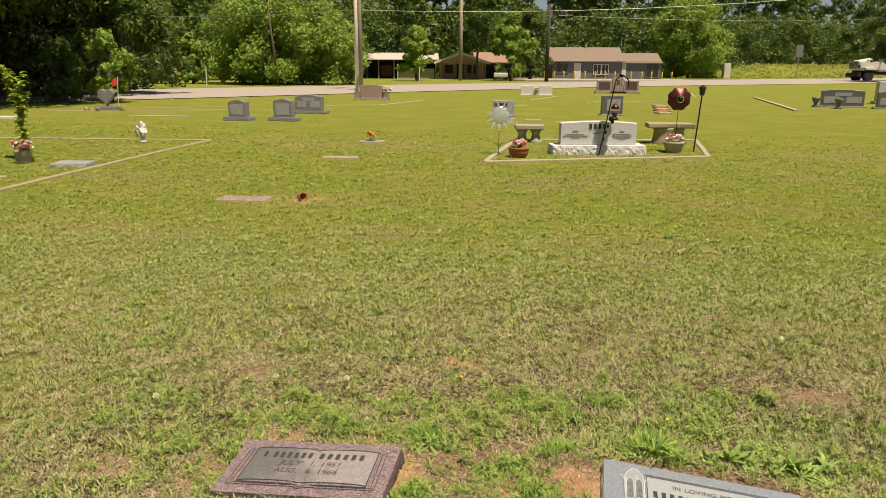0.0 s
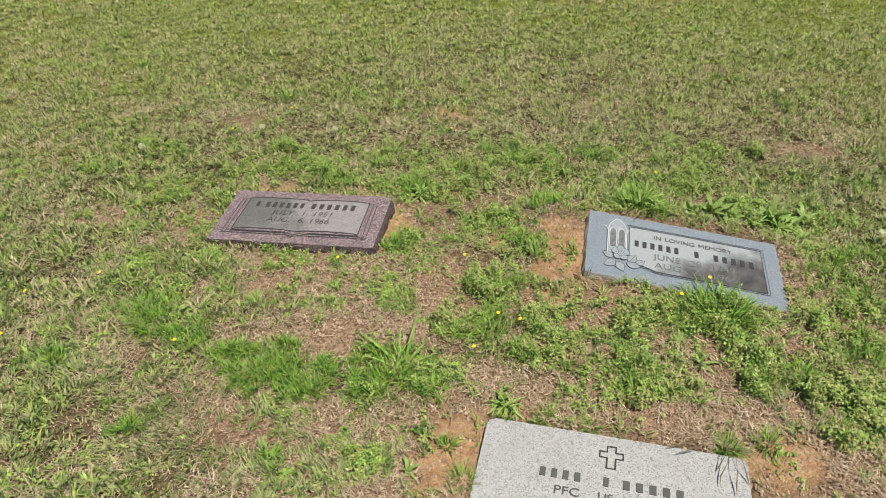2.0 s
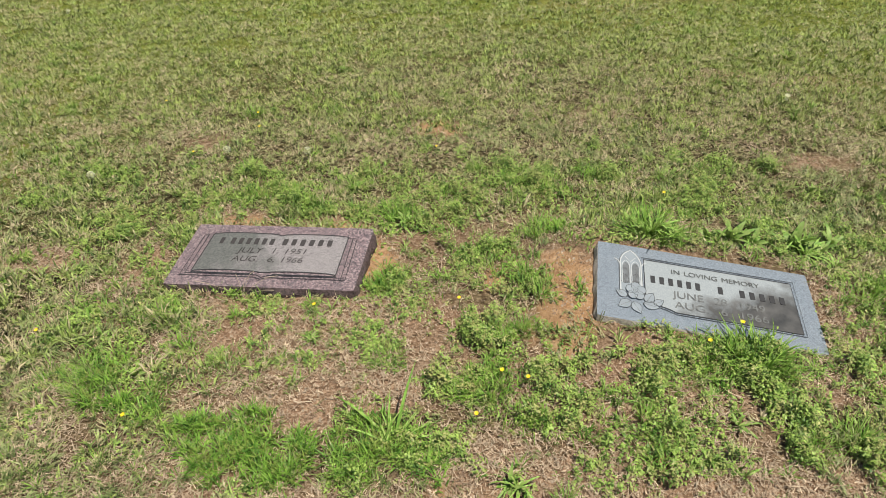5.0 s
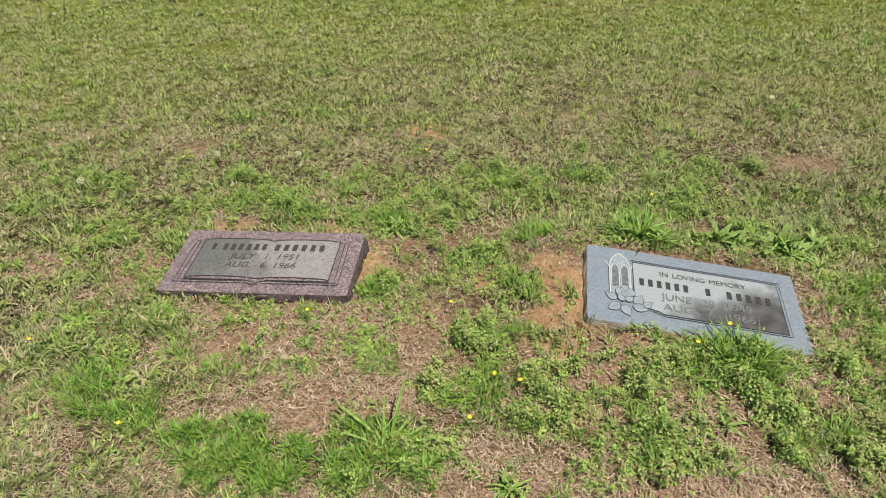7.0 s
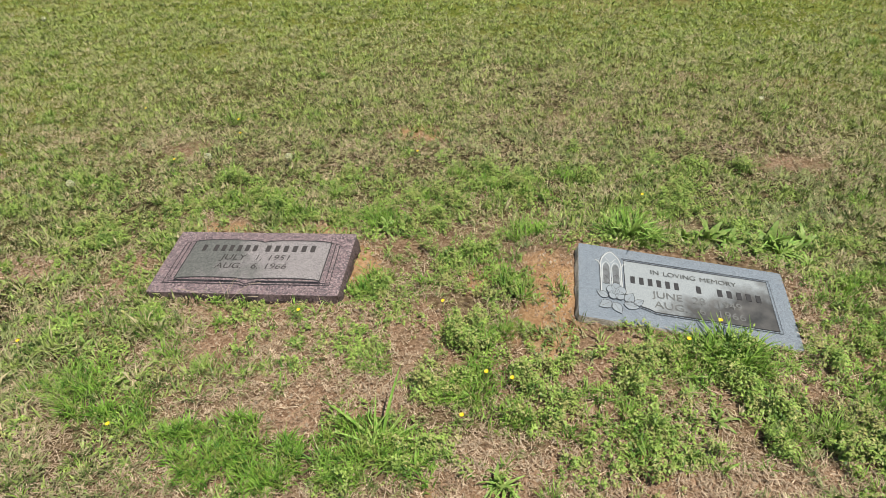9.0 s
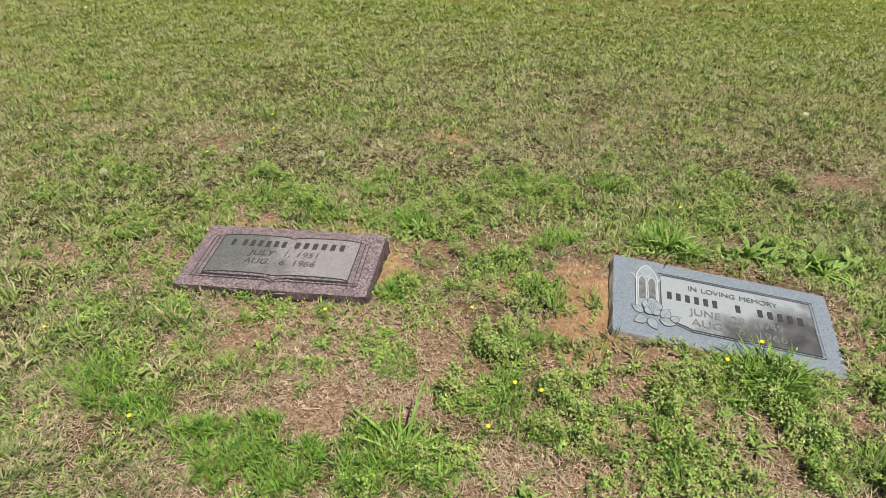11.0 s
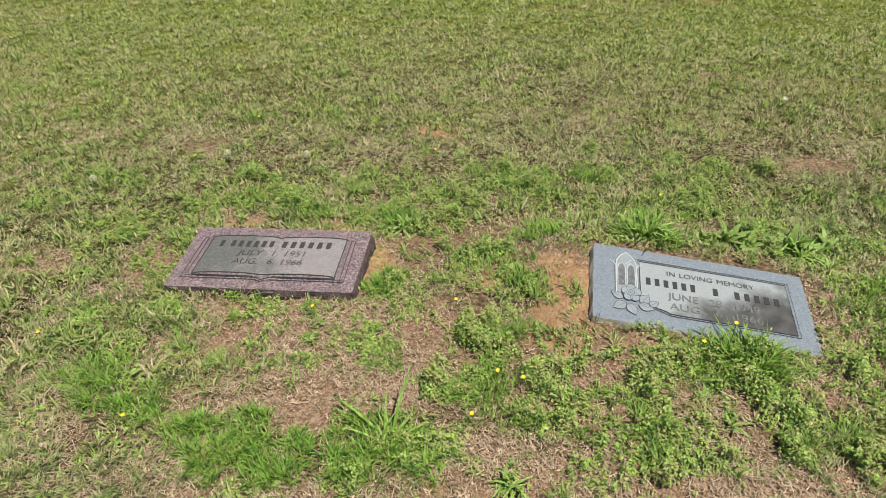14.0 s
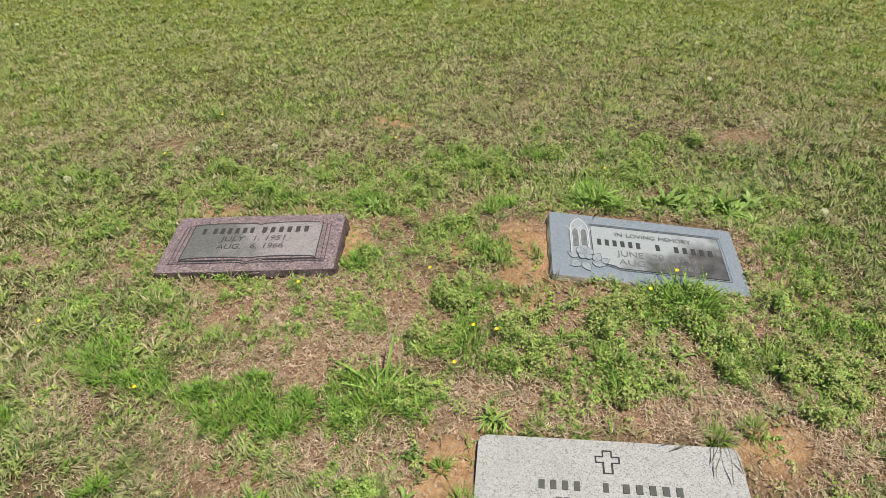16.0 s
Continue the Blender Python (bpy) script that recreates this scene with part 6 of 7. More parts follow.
# right-hand row
for px, py, w, h in ((10.75, 29.5, 1.50, 0.62), (12.35, 28.6, 1.35, 0.60)):
    upright("headstone", "dark-edged grey double headstone on a base", "headstone", px, py, -6, w, h, 0.22, (w + 0.2, 0.36, 0.06), M_DARK_STONE, M_MID_STONE, "serp", face=[(-w * 0.26, h * 0.38, w * 0.36, h * 0.4), (w * 0.26, h * 0.38, w * 0.36, h * 0.4), (0, h * 0.72, w * 0.4, h * 0.2)], face_mat=M_GREY_STONE)
upright("headstone", "large pale grey slant headstone", "headstone", 14.05, 33.0, -6, 1.5, 0.85, 0.5, (1.7, 0.6, 0.1), M_LIGHT_STONE, M_GREY_STONE, "flat")
for px, py in ((10.25, 28.3), (9.75, 29.3)):
    ob = thing("grave_urn", "dark stone urn standing in front of headstone", "urn", at_ground(px, py), group="urns")
    bm = bmesh.new()
    lathe(bm, [(0.13, 0), (0.13, 0.05), (0.06, 0.1), (0.07, 0.16), (0.15, 0.30), (0.16, 0.38), (0.13, 0.38)], 14)
    part("urn_body", bm, M_DARK_STONE, ob, smooth=True)
# heart stone with red pinwheel
upright("headstone", "pale grey heart-shaped headstone on a base", "headstone", -14.35, 19.9, 8, 0.50, 0.62, 0.16, (0.66, 0.36, 0.13), M_MID_STONE, M_MID_STONE, "heart")
ob = thing("small_flag", "small faded red flag on a stick", "flag", at_ground(-14.3, 20.4), 25)
bm = bmesh.new()
tube(bm, [(0, 0, -0.05), (0.02, 0, 0.6), (0.06, 0, 1.05)], 0.012, 6)
part("stick", bm, M_WHITE, ob)
bm = bmesh.new()
rows_f = [[bm.verts.new((0.06 - 0.20 * i / 4, 0.03 * math.sin(i * 1.4), 1.05 - 0.03 * i - 0.22 * j)) for i in range(5)] for j in range(2)]
for i in range(4):
    bm.faces.new((rows_f[0][i], rows_f[0][i + 1], rows_f[1][i + 1], rows_f[1][i]))
part("flag_cloth", bm, M_RED_PETAL, ob)
for k, (px, py) in enumerate(((-14.75, 19.35), (-13.75, 19.75), (-14.2, 19.2))):
    ob = thing("flower_bunch", "small pale flower bunch at the heart stone", "flowers", at_ground(px, py))
    bouquet(ob, 0.0, 0.13, (M_WHITE_PETAL, M_PINK_PETAL), 20 + k, 8)

# kerbed plot on the left, with statue, planter and sapling
for a, b in (((-6.2, 6.0), (-6.42, 12.05)), ((-6.42, 12.05), (-13.0, 10.95))):
    beam("plot_kerb", "long pale concrete kerb of a lawn plot", "kerb", a, b, 0.075, 0.03, M_CONCRETE_WARM, "plot kerbs")
bm = bmesh.new()
lathe(bm, [(0.085, 0.0), (0.09, 0.03), (0.055, 0.06), (0.06, 0.12), (0.075, 0.19), (0.055, 0.25), (0.03, 0.28), (0.048, 0.32), (0.042, 0.36), (0.012, 0.39)], 14)
for sx in (-1, 1):
    tube(bm, [(sx * 0.04, 0.04, 0.24), (sx * 0.10, 0.07, 0.30), (sx * 0.12, 0.07, 0.20), (sx * 0.09, 0.06, 0.10)], [0.02, 0.05, 0.04, 0.01], 8)
    tube(bm, [(sx * 0.07, -0.02, 0.25), (sx * 0.06, -0.09, 0.18), (0, -0.10, 0.17)], 0.022, 7)
statue = new("garden_statue", finish("garden_statue", bm, M_LIGHT_PITCH, True))
statue.matrix_world = pose(*at_ground(-7.47, 11.45), 0, 0, 62) @ Matrix.Diagonal((0.72, 0.85, 1.05, 1))
tagged(statue, "small weathered white stone garden statue", "statue")
ob = thing("planter_pot", "grey ringed stone planter with pink flowers", "planter", at_ground(-7.56, 8.6))
bm = bmesh.new()
lathe(bm, [(0.11, 0), (0.13, 0.03), (0.125, 0.06), (0.14, 0.07), (0.135, 0.12), (0.15, 0.13), (0.14, 0.18), (0.15, 0.19), (0.14, 0.22), (0.12, 0.2)], 18)
part("pot", bm, M_CONCRETE, ob, smooth=True)
bouquet(ob, 0.2, 0.17, (M_PINK_PETAL, M_PINK_PETAL, M_WHITE_PETAL), 31, 24)
ob.scale = (0.78, 0.78, 0.95)
ob = thing("sapling", "young leafy sapling behind a stone planter", "sapling", at_ground(-7.66, 8.8))
stems = [[(0, 0, 0), (0.0, 0, 0.5), (-0.06, 0, 0.95), (-0.24, 0, 1.42)], [(0, 0, 0.6), (0.03, 0, 0.9), (0.06, 0.02, 1.32)], [(0, 0, 0), (-0.08, 0.02, 0.75)], [(-0.06, 0, 0.9), (-0.14, 0.03, 1.2), (-0.20, 0.05, 1.3)]]
for st in stems:
    bm = bmesh.new()
    tube(bm, st, [0.014 - 0.003 * i for i in range(len(st))], 6)
    part("stem", bm, M_BARK, ob)
bm = bmesh.new()
sr = random.Random(77)
for st in stems:
    for p, q in zip(st, st[1:]):
        for _ in range(52):
            t = sr.random()
            c = Vector(p).lerp(Vector(q), t)
            strip(bm, c, sr.uniform(0, 6.28), sr.uniform(0.08, 0.16), sr.uniform(0.05, 0.085), sr.uniform(-0.2, 0.9), 0.8, 3, 0.2, taper=0.7)
part("leaves", bm, M_SAPLING, ob)
# flat markers scattered in the lawn
def lawn_marker(x, y, turn, w, d, proud, mat, label, seed):
    ob = thing("flat_marker", label, "grave marker", (x, y, float(height(x, y)) + proud), turn, "far flat markers")
    bm = bmesh.new()
    slab(bm, w, d, 0.08, 0.006, seed, 0.02)
    part("stone", bm, mat, ob)
lawn_marker(-3.19, 6.95, 4, 0.60, 0.30, 0.012, M_PINK_STONE, "pinkish granite flat marker in the lawn", 61)
lawn_marker(-6.72, 8.6, 10, 0.52, 0.36, 0.05, M_GREY_STONE, "oval grey flat marker in a lawn plot", 62)
lawn_marker(-7.1, 7.35, 10, 0.5, 0.3, 0.015, M_CONCRETE_WARM, "sunken flat marker in a lawn plot", 63)
lawn_marker(-14.3, 15.8, 10, 0.7, 0.4, 0.05, M_LIGHT_STONE, "pale flat marker in the lawn", 64)
lawn_marker(-3.2, 10.4, 8, 0.58, 0.20, 0.015, M_CONCRETE, "pale flat marker half sunk in lawn", 65)
lawn_marker(-3.3, 12.6, 8, 0.46, 0.26, 0.03, M_CONCRETE, "pale flat marker holding a flower pot", 66)
for k, (px, py, w) in enumerate(((-1.2, 18.0, 0.5), (-0.6, 19.0, 0.45), (0.2, 18.6, 0.4), (-1.5, 26.5, 0.5), (-2.6, 29, 0.5), (12.0, 21.0, 0.5))):
    lawn_marker(px, py, 8, w, 0.2, 0.02, M_CONCRETE, "small pale flat marker in distant lawn", 70 + k)
ob = thing("flower_pot", "small pot of yellow flowers on a flat marker", "flower pot", (-3.3, 12.62, float(height(-3.3, 12.6)) + 0.03))
bm = bmesh.new()
lathe(bm, [(0.05, 0), (0.07, 0.08), (0.075, 0.09), (0.06, 0.09)], 14)
part("pot", bm, M_WHITE, ob, smooth=True)
bouquet(ob, 0.07, 0.12, (M_YELLOW, M_YELLOW, M_RED_PETAL), 41, 18)
# tipped terracotta pot
ob = thing("terracotta_pot", "small terracotta pot tipped over beside a flat marker", "pot", (0, 0, 0), m=pose(-2.5, 7.0, float(height(-2.5, 7.0)) + 0.042, 80, 0, 50) @ Matrix.Scale(0.85, 4))
bm = bmesh.new()
lathe(bm, [(0.035, -0.05), (0.055, 0.03), (0.064, 0.035), (0.064, 0.055), (0.052, 0.055), (0.045, 0.03), (0.03, -0.03)], 20)
part("pot_body", bm, M_TERRACOTTA, ob, smooth=True)
# timber, brick edging and thin kerbs
beam("timber_edging", "long pale timber lying in the lawn", "timber", (9.5, 38.0), (8.15, 26.0), 0.14, 0.06, M_TIMBER)
for k, (a, b) in enumerate((((0.9, 30.5), (4.2, 31.0)), ((-1.5, 31.0), (-0.5, 36.0)), ((7.3, 44), (6.6, 38)), ((-12.0, 17.6), (-10.2, 17.9)), ((-9.6, 24.5), (-6.9, 25.8)), ((-6.9, 25.8), (-6.2, 30.5)))):
    beam("plot_kerb", "thin pale kerb half hidden in distant lawn", "kerb", a, b, 0.10, 0.03, M_CONCRETE, "plot kerbs")
for k, (px, py, l) in enumerate(((-13.2, 21.5, 1.6), (-15.0, 18.9, 1.1), (-11.2, 21.0, 2.4))):
    lawn_marker(px, py, 18, l, 0.3, 0.015, M_STRIP, "gravel strip edging of an old grave", 80 + k)
for k in range(5):
    px, py = 3.30 + 0.14 * k * 0.7, 22.9 + 1.15 * k
    ob = thing("edging_stone", "tan flat edging stone in a row", "edging stone", (px, py, float(height(px, py)) + 0.05), 8, "edging stones")
    bm = bmesh.new()
    slab(bm, 0.42, 0.7, 0.09, 0.01, 90 + k, 0.03)
    part("stone", bm, M_TERRACOTTA if k % 2 else M_CONCRETE_WARM, ob)

# ---- trees ----
def crown_leaves(centres, per, radius, leaf, seed, flat=0.8):
    """Leaves in clumps round the given centres, as arrays."""
    rs = np.random.RandomState(seed)
    c = np.repeat(np.array(centres), per, 0)
    n = len(c)
    d = rs.normal(size=(n, 3))
    d /= np.linalg.norm(d, axis=1)[:, None]
    rad = np.repeat(np.broadcast_to(np.asarray(radius, float), (len(centres),)), per)
    p = c + d * (rad * rs.rand(n) ** 0.45)[:, None] * [1, 1, flat]
    face = 0.6 * d + [0, 0, 0.45] + 0.5 * rs.normal(size=(n, 3))
    face /= np.linalg.norm(face, axis=1)[:, None]
    u = np.cross(face, rs.normal(size=(n, 3)))
    u /= np.linalg.norm(u, axis=1)[:, None]
    v = np.cross(face, u)
    s = leaf * rs.uniform(0.55, 1.3, n)
    u, v = u * (1.15 * s)[:, None], v * (s * 0.62)[:, None]
    return np.stack([p - u * 0.8 - v * 0.8, p - u * 0.5 + v, p + u], 1).reshape(-1, 3), np.arange(3 * n).reshape(n, 3)


def tree(label, x, y, h, spread_w, low, trunk_r, seed, clumps, per, leaf, mat, lean=0.0):
    """A tapered trunk with limbs and a crown of leaf clumps, uneven in outline."""
    rr = random.Random(seed)
    ob = thing("tree", label, "tree", at_ground(x, y), rr.uniform(0, 360), "trees beyond the graves")
    bm = bmesh.new()
    path = [(lean * t * h + 0.06 * h * (noise.noise(Vector((seed, t * 2, 0)))), 0.06 * h * noise.noise(Vector((t * 2, seed, 3))), h * 0.85 * t - 0.1) for t in np.linspace(0, 1, 8)]
    tube(bm, path, [trunk_r * (1.25 - t) + 0.01 for t in np.linspace(0, 1, 8)], 9)
    part("trunk", bm, M_BARK, ob)
    centres, radii = [], []
    for k in range(clumps):
        t = rr.random() ** 0.8
        z = low + (h - low) * t
        wide = spread_w * math.sin(math.pi * min(1, 0.18 + 0.82 * t) ** 0.8) ** 0.7 if t < 0.97 else 0.2 * spread_w
        a, q = rr.uniform(0, 6.28), wide * rr.uniform(0.25, 1.0) * (1 + 0.35 * noise.noise(Vector((k * 3.1, seed, 0))))
        cx, cy = np.interp(z, [p[2] for p in path], [p[0] for p in path]), 0
        centres.append((cx + q * math.cos(a), cy + q * math.sin(a), z))
        radii.append(spread_w * rr.uniform(0.16, 0.34))
    for k in range(7):
        c = centres[rr.randrange(clumps)]
        z0 = max(low * 0.7, c[2] * rr.uniform(0.45, 0.75))
        px, py = np.interp(z0, [p[2] for p in path], [p[0] for p in path]), np.interp(z0, [p[2] for p in path], [p[1] for p in path])
        bm = bmesh.new()
        tube(bm, [(px, py, z0), ((px + c[0]) / 2, (py + c[1]) / 2, z0 + (c[2] - z0) * 0.6), c], [trunk_r * 0.4, trunk_r * 0.25, 0.01], 6)
        part("limb", bm, M_BARK, ob)
    co, fc = crown_leaves(centres, per, radii, leaf, seed)
    crown = new("crown", mesh_from("crown", co, fc, mat))
    crown.parent = ob
    return ob


# big trees at the left: high spreading canopies, mostly above the view, that shade the lawn's edge; leaf colour
# darkened for shade
tree("large tree shading the lawn edge, leaves darkened for shade", -22.0, 21.5, 11.5, 6.2, 4.2, 0.18, 1, 150, 240, 0.20, M_TREE_SHADED)
tree("large tree shading the lawn edge, leaves darkened for shade", -29.5, 31.0, 13, 6.5, 3.4, 0.18, 2, 120, 220, 0.20, M_TREE_SHADED)
tree("large tree shading the lawn edge, leaves darkened for shade", -27.5, 17.0, 13, 6.5, 3.8, 0.18, 22, 140, 240, 0.20, M_TREE_SHADED)
tree("large tree shading the lawn edge, leaves darkened for shade", -24.5, 26.5, 12, 5.5, 3.6, 0.16, 23, 140, 220, 0.18, M_TREE_SHADED)
tree("leafy green tree at the road's edge", -21.6, 31.0, 7.5, 3.0, 0.8, 0.12, 3, 80, 220, 0.12, M_TREE)
tree("leafy bush tree beside the heart stone", -17.6, 24.6, 2.6, 1.1, 0.2, 0.10, 4, 30, 160, 0.085, M_TREE_LIGHT)
tree("low leafy bush at the lawn edge", -19.6, 24.6, 2.2, 1.5, 0.1, 0.08, 5, 30, 160, 0.085, M_TREE)
# beyond the road
tree("tall bright green tree with a slim leaning trunk", -24.6, 55.0, 8.2, 4.4, 0.2, 0.10, 6, 170, 320, 0.125, M_TREE_LIGHT)
tree("bright green spreading tree beyond the road", -20.8, 57.0, 6.2, 3.8, 0.3, 0.12, 7, 130, 320, 0.125, M_TREE_LIGHT)
tree("bright green spreading tree beyond the road", -28.5, 58.0, 8.0, 3.8, 0.3, 0.10, 8, 110, 320, 0.125, M_TREE_LIGHT)
tree("small conical cedar tree on a grass verge", -31.6, 54.8, 4.0, 1.1, 0.2, 0.1, 9, 40, 160, 0.12, M_TREE_LIGHT)
tree("rounded dark bush on a grass verge", -34.3, 54.3, 2.2, 1.5, 0.1, 0.1, 10, 36, 160, 0.13, M_TREE)
tree("small round-headed tree in front of a shed", -16.6, 75.0, 5.4, 2.2, 1.1, 0.16, 11, 60, 220, 0.16, M_TREE_LIGHT)
tree("leafy tree between two houses", -7.0, 81.0, 7.4, 2.6, 0.9, 0.2, 12, 60, 220, 0.17, M_TREE_LIGHT)
tree("leafy tree between two houses", -5.4, 90.0, 8.5, 2.6, 0.6, 0.2, 13, 60, 200, 0.18, M_TREE)
tree("large bright green tree beside the driveway", 17.9, 119.0, 12.4, 6.4, 0.3, 0.15, 14, 150, 300, 0.21, M_TREE_LIGHT)
tree("tall thin tree beyond the road", -11.9, 88.0, 11, 3.4, 4.0, 0.14, 15, 46, 180, 0.18, M_TREE)

tree("dark tree overhanging the roadside by the lorry", 37.0, 90.0, 9.0, 4.6, 2.9, 0.3, 16, 60, 260, 0.2, M_TREE)

# the woods behind
wr = random.Random(99)
centres, radii, trunks = [], [], []
for k in range(90):
    f = wr.random()
    px = -80 + 200 * f + wr.uniform(-4, 4)
    py = 92 + 0.42 * (px + 60) + wr.uniform(-3, 34) if px < -8 else 128 + 0.75 * px * (px > 20) + 20 * (px > 20) + wr.uniform(0, 34)
    h = wr.uniform(16.0, 22.0) + (7.0 if px > -12 else 0)
    trunks.append((px, py, h))
    for _ in range(42):
        z = h * (0.06 + 0.94 * wr.random())
        q = 4.4 * math.sqrt(wr.random()) * (1.15 - 0.65 * z / h)
        a = wr.uniform(0, 6.28)
        centres.append((px + q * math.cos(a), py + q * math.sin(a), z))
        radii.append(wr.uniform(0.9, 1.9))
co, fc = crown_leaves(centres, 62, radii, 0.44, 55)
woods = new("woods", mesh_from("woods", co, fc, M_WOODS))
tagged(woods, "dense green woods closing the view", "woods", kind="stuff")
bm = bmesh.new()
for px, py, h in trunks:
    tube(bm, [(px, py, -0.5), (px + 0.3, py, h * 0.35), (px, py + 0.2, h * 0.6)], [0.16, 0.12, 0.04], 6)
tw = tagged(new("wood_trunks", finish("wood_trunks", bm, M_BARK)), "grey-brown trunks among the woods", "woods", kind="stuff")
# the wall of undergrowth at the wood's foot
FOOT_LINE = along([(-78, 44), (-44, 62), (-33, 72), (-25, 99), (-5, 112), (8, 118), (20, 134), (34, 158), (70, 182), (120, 212)], 330)
centres, radii = [], []
for px, py in FOOT_LINE:
    for _ in range(6):
        q = wr.uniform(0, 7)
        centres.append((px - 0.5 * q + wr.uniform(-1, 1), py + q, float(height(px, py)) + wr.uniform(0.2, 9.5)))
        radii.append(wr.uniform(0.8, 2.6))
co, fc = crown_leaves(centres, 64, radii, 0.31, 58)
tagged(new("wood_edge", mesh_from("wood_edge", co, fc, M_WOODS)), "dark leafy undergrowth at the foot of the woods", "woods", kind="stuff")
# a thicket under the big trees at the lawn's left edge, leaves coloured near black for the shade
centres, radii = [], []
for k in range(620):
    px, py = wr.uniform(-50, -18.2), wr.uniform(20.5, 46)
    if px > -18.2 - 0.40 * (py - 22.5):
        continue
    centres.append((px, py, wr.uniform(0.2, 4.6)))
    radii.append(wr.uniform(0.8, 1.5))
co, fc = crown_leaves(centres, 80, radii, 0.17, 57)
tagged(new("thicket", mesh_from("thicket", co, fc, M_THICKET_SHADED)), "dense thicket under large trees, leaves coloured dark for shade", "thicket", kind="stuff")
# rough grass bank and bushes on the right, beyond the road
centres, radii = [], []
for k in range(150):
    px = wr.uniform(26, 110)
    centres.append((px, 154 + 0.62 * (px - 26) + wr.uniform(-2, 5), 3.0 + wr.uniform(0.3, 2.6)))
    radii.append(wr.uniform(0.8, 1.6))
co, fc = crown_leaves(centres, 60, radii, 0.24, 56)
tagged(new("undergrowth", mesh_from("undergrowth", co, fc, M_TREE)), "dense undergrowth along the wood's edge", "undergrowth", kind="stuff")
centres, radii = [], []
for k in range(2600):
    px = wr.uniform(18, 120)
    py = 122 + 0.5 * (px - 30) + wr.uniform(0, 34)
    centres.append((px, py, float(height(px, py)) + 0.1))
    radii.append(wr.uniform(0.4, 0.9))
co, fc = crown_leaves(centres, 12, radii, 0.16, 59, 0.35)
tagged(new("bank_grass", mesh_from("bank_grass", co, fc, M_TURF_FAR)), "rough long grass on the roadside bank", "grass", kind="stuff")


# ---- poles and wires ----
def pole(x, y, h, r, mat, label, lean=(0, 0)):
    ob = thing("pole_or_trunk", label, "utility pole", at_ground(x, y), group="utility poles")
    bm = bmesh.new()
    tube(bm, [(0, 0, -0.3), (lean[0] / 2, lean[1] / 2, h / 2), (lean[0], lean[1], h)], [r * 1.1, r, r * 0.85], 12)
    part("shaft", bm, mat, ob, smooth=True)
    return ob


pole(-12.60, 40.9, 9.5, 0.11, M_POLE_PALE, "pale wooden utility pole by the road")
pole(-13.0, 42.9, 9.5, 0.14, M_POLE, "grey wooden utility pole beside a pale one")
# a bare tree trunk, built as a plain pole without its branches
pole(-12.6, 79.5, 10, 0.20, M_POLE, "bare grey-brown tree trunk near a house, built as a pole")
pole(-2.8, 78.0, 8.0, 0.20, M_POLE_DARK, "dark tarred utility pole near a house")
pole(-22.4, 51.5, 6.5, 0.075, M_BARK, "thin leaning bare trunk among roadside trees", (-0.6, 0))


def wire(points, label):
    bm = bmesh.new()
    path = []
    for a, b in zip(points, points[1:]):
        a, b = Vector(a), Vector(b)
        for t in np.linspace(0, 1, 9)[(1 if path else 0):]:
            path.append(a.lerp(b, t) - Vector((0, 0, 0.35 * 4 * t * (1 - t))))
    tube(bm, path, 0.013, 5)
    tagged(new("overhead_wire", finish("overhead_wire", bm, M_WIRE)), label, "wire", "overhead wires")


wire([(-36.0, 44.0, 5.05), (-12.72, 40.8, 4.7), (14.0, 46.5, 5.55), (40, 53, 7.0)], "pale overhead cable strung along the road")
wire([(-2.8, 78, 7.0), (34, 92, 7.2), (80, 110, 7.6)], "thin overhead cable along the road")
wire([(-22.9, 53, 6.6), (-12.7, 42.2, 5.6)], "thin overhead cable among trees")

# ---- houses ----
def wall_box(ob, name, lo, hi, mat):
    bm = bmesh.new()
    box(bm, lo, hi)
    return part(name, bm, mat, ob)


def gable(ob, x0, x1, y0, y1, z, rise, over, mat, thick=0.12):
    """A ridge roof along x."""
    ym = (y0 + y1) / 2
    bm = bmesh.new()
    prof = [(y0 - over, z - 0.15), (ym, z + rise), (y1 + over, z - 0.15), (y1 + over, z - 0.15 - thick), (ym, z + rise - thick), (y0 - over, z - 0.15 - thick)]
    a, b = ([bm.verts.new((xx, py, pz)) for py, pz in prof] for xx in (x0 - over, x1 + over))
    for k in range(6):
        bm.faces.new((a[k], a[(k + 1) % 6], b[(k + 1) % 6], b[k]))
    bm.faces.new(a[::-1]), bm.faces.new(b)
    bmesh.ops.recalc_face_normals(bm, faces=bm.faces)
    return part("roof", bm, mat, ob)


def opening(ob, name, x, z, w, h, mat, y=-0.06, frame_mat=None):
    p = wall_box(ob, name, (x - w / 2, y, z), (x + w / 2, y + 0.1, z + h), mat)
    if frame_mat:
        bm = bmesh.new()
        for lo, hi in (((x - w / 2 - 0.08, z - 0.08), (x - w / 2, z + h + 0.08)), ((x + w / 2, z - 0.08), (x + w / 2 + 0.08, z + h + 0.08)), ((x - w / 2, z + h), (x + w / 2, z + h + 0.08)), ((x - w / 2, z - 0.08), (x + w / 2, z)), ((x - 0.03, z), (x + 0.03, z + h))):
            box(bm, (lo[0], y - 0.03, lo[1]), (hi[0], y + 0.05, hi[1]))
        part("window_frame", bm, frame_mat, p)
    return p


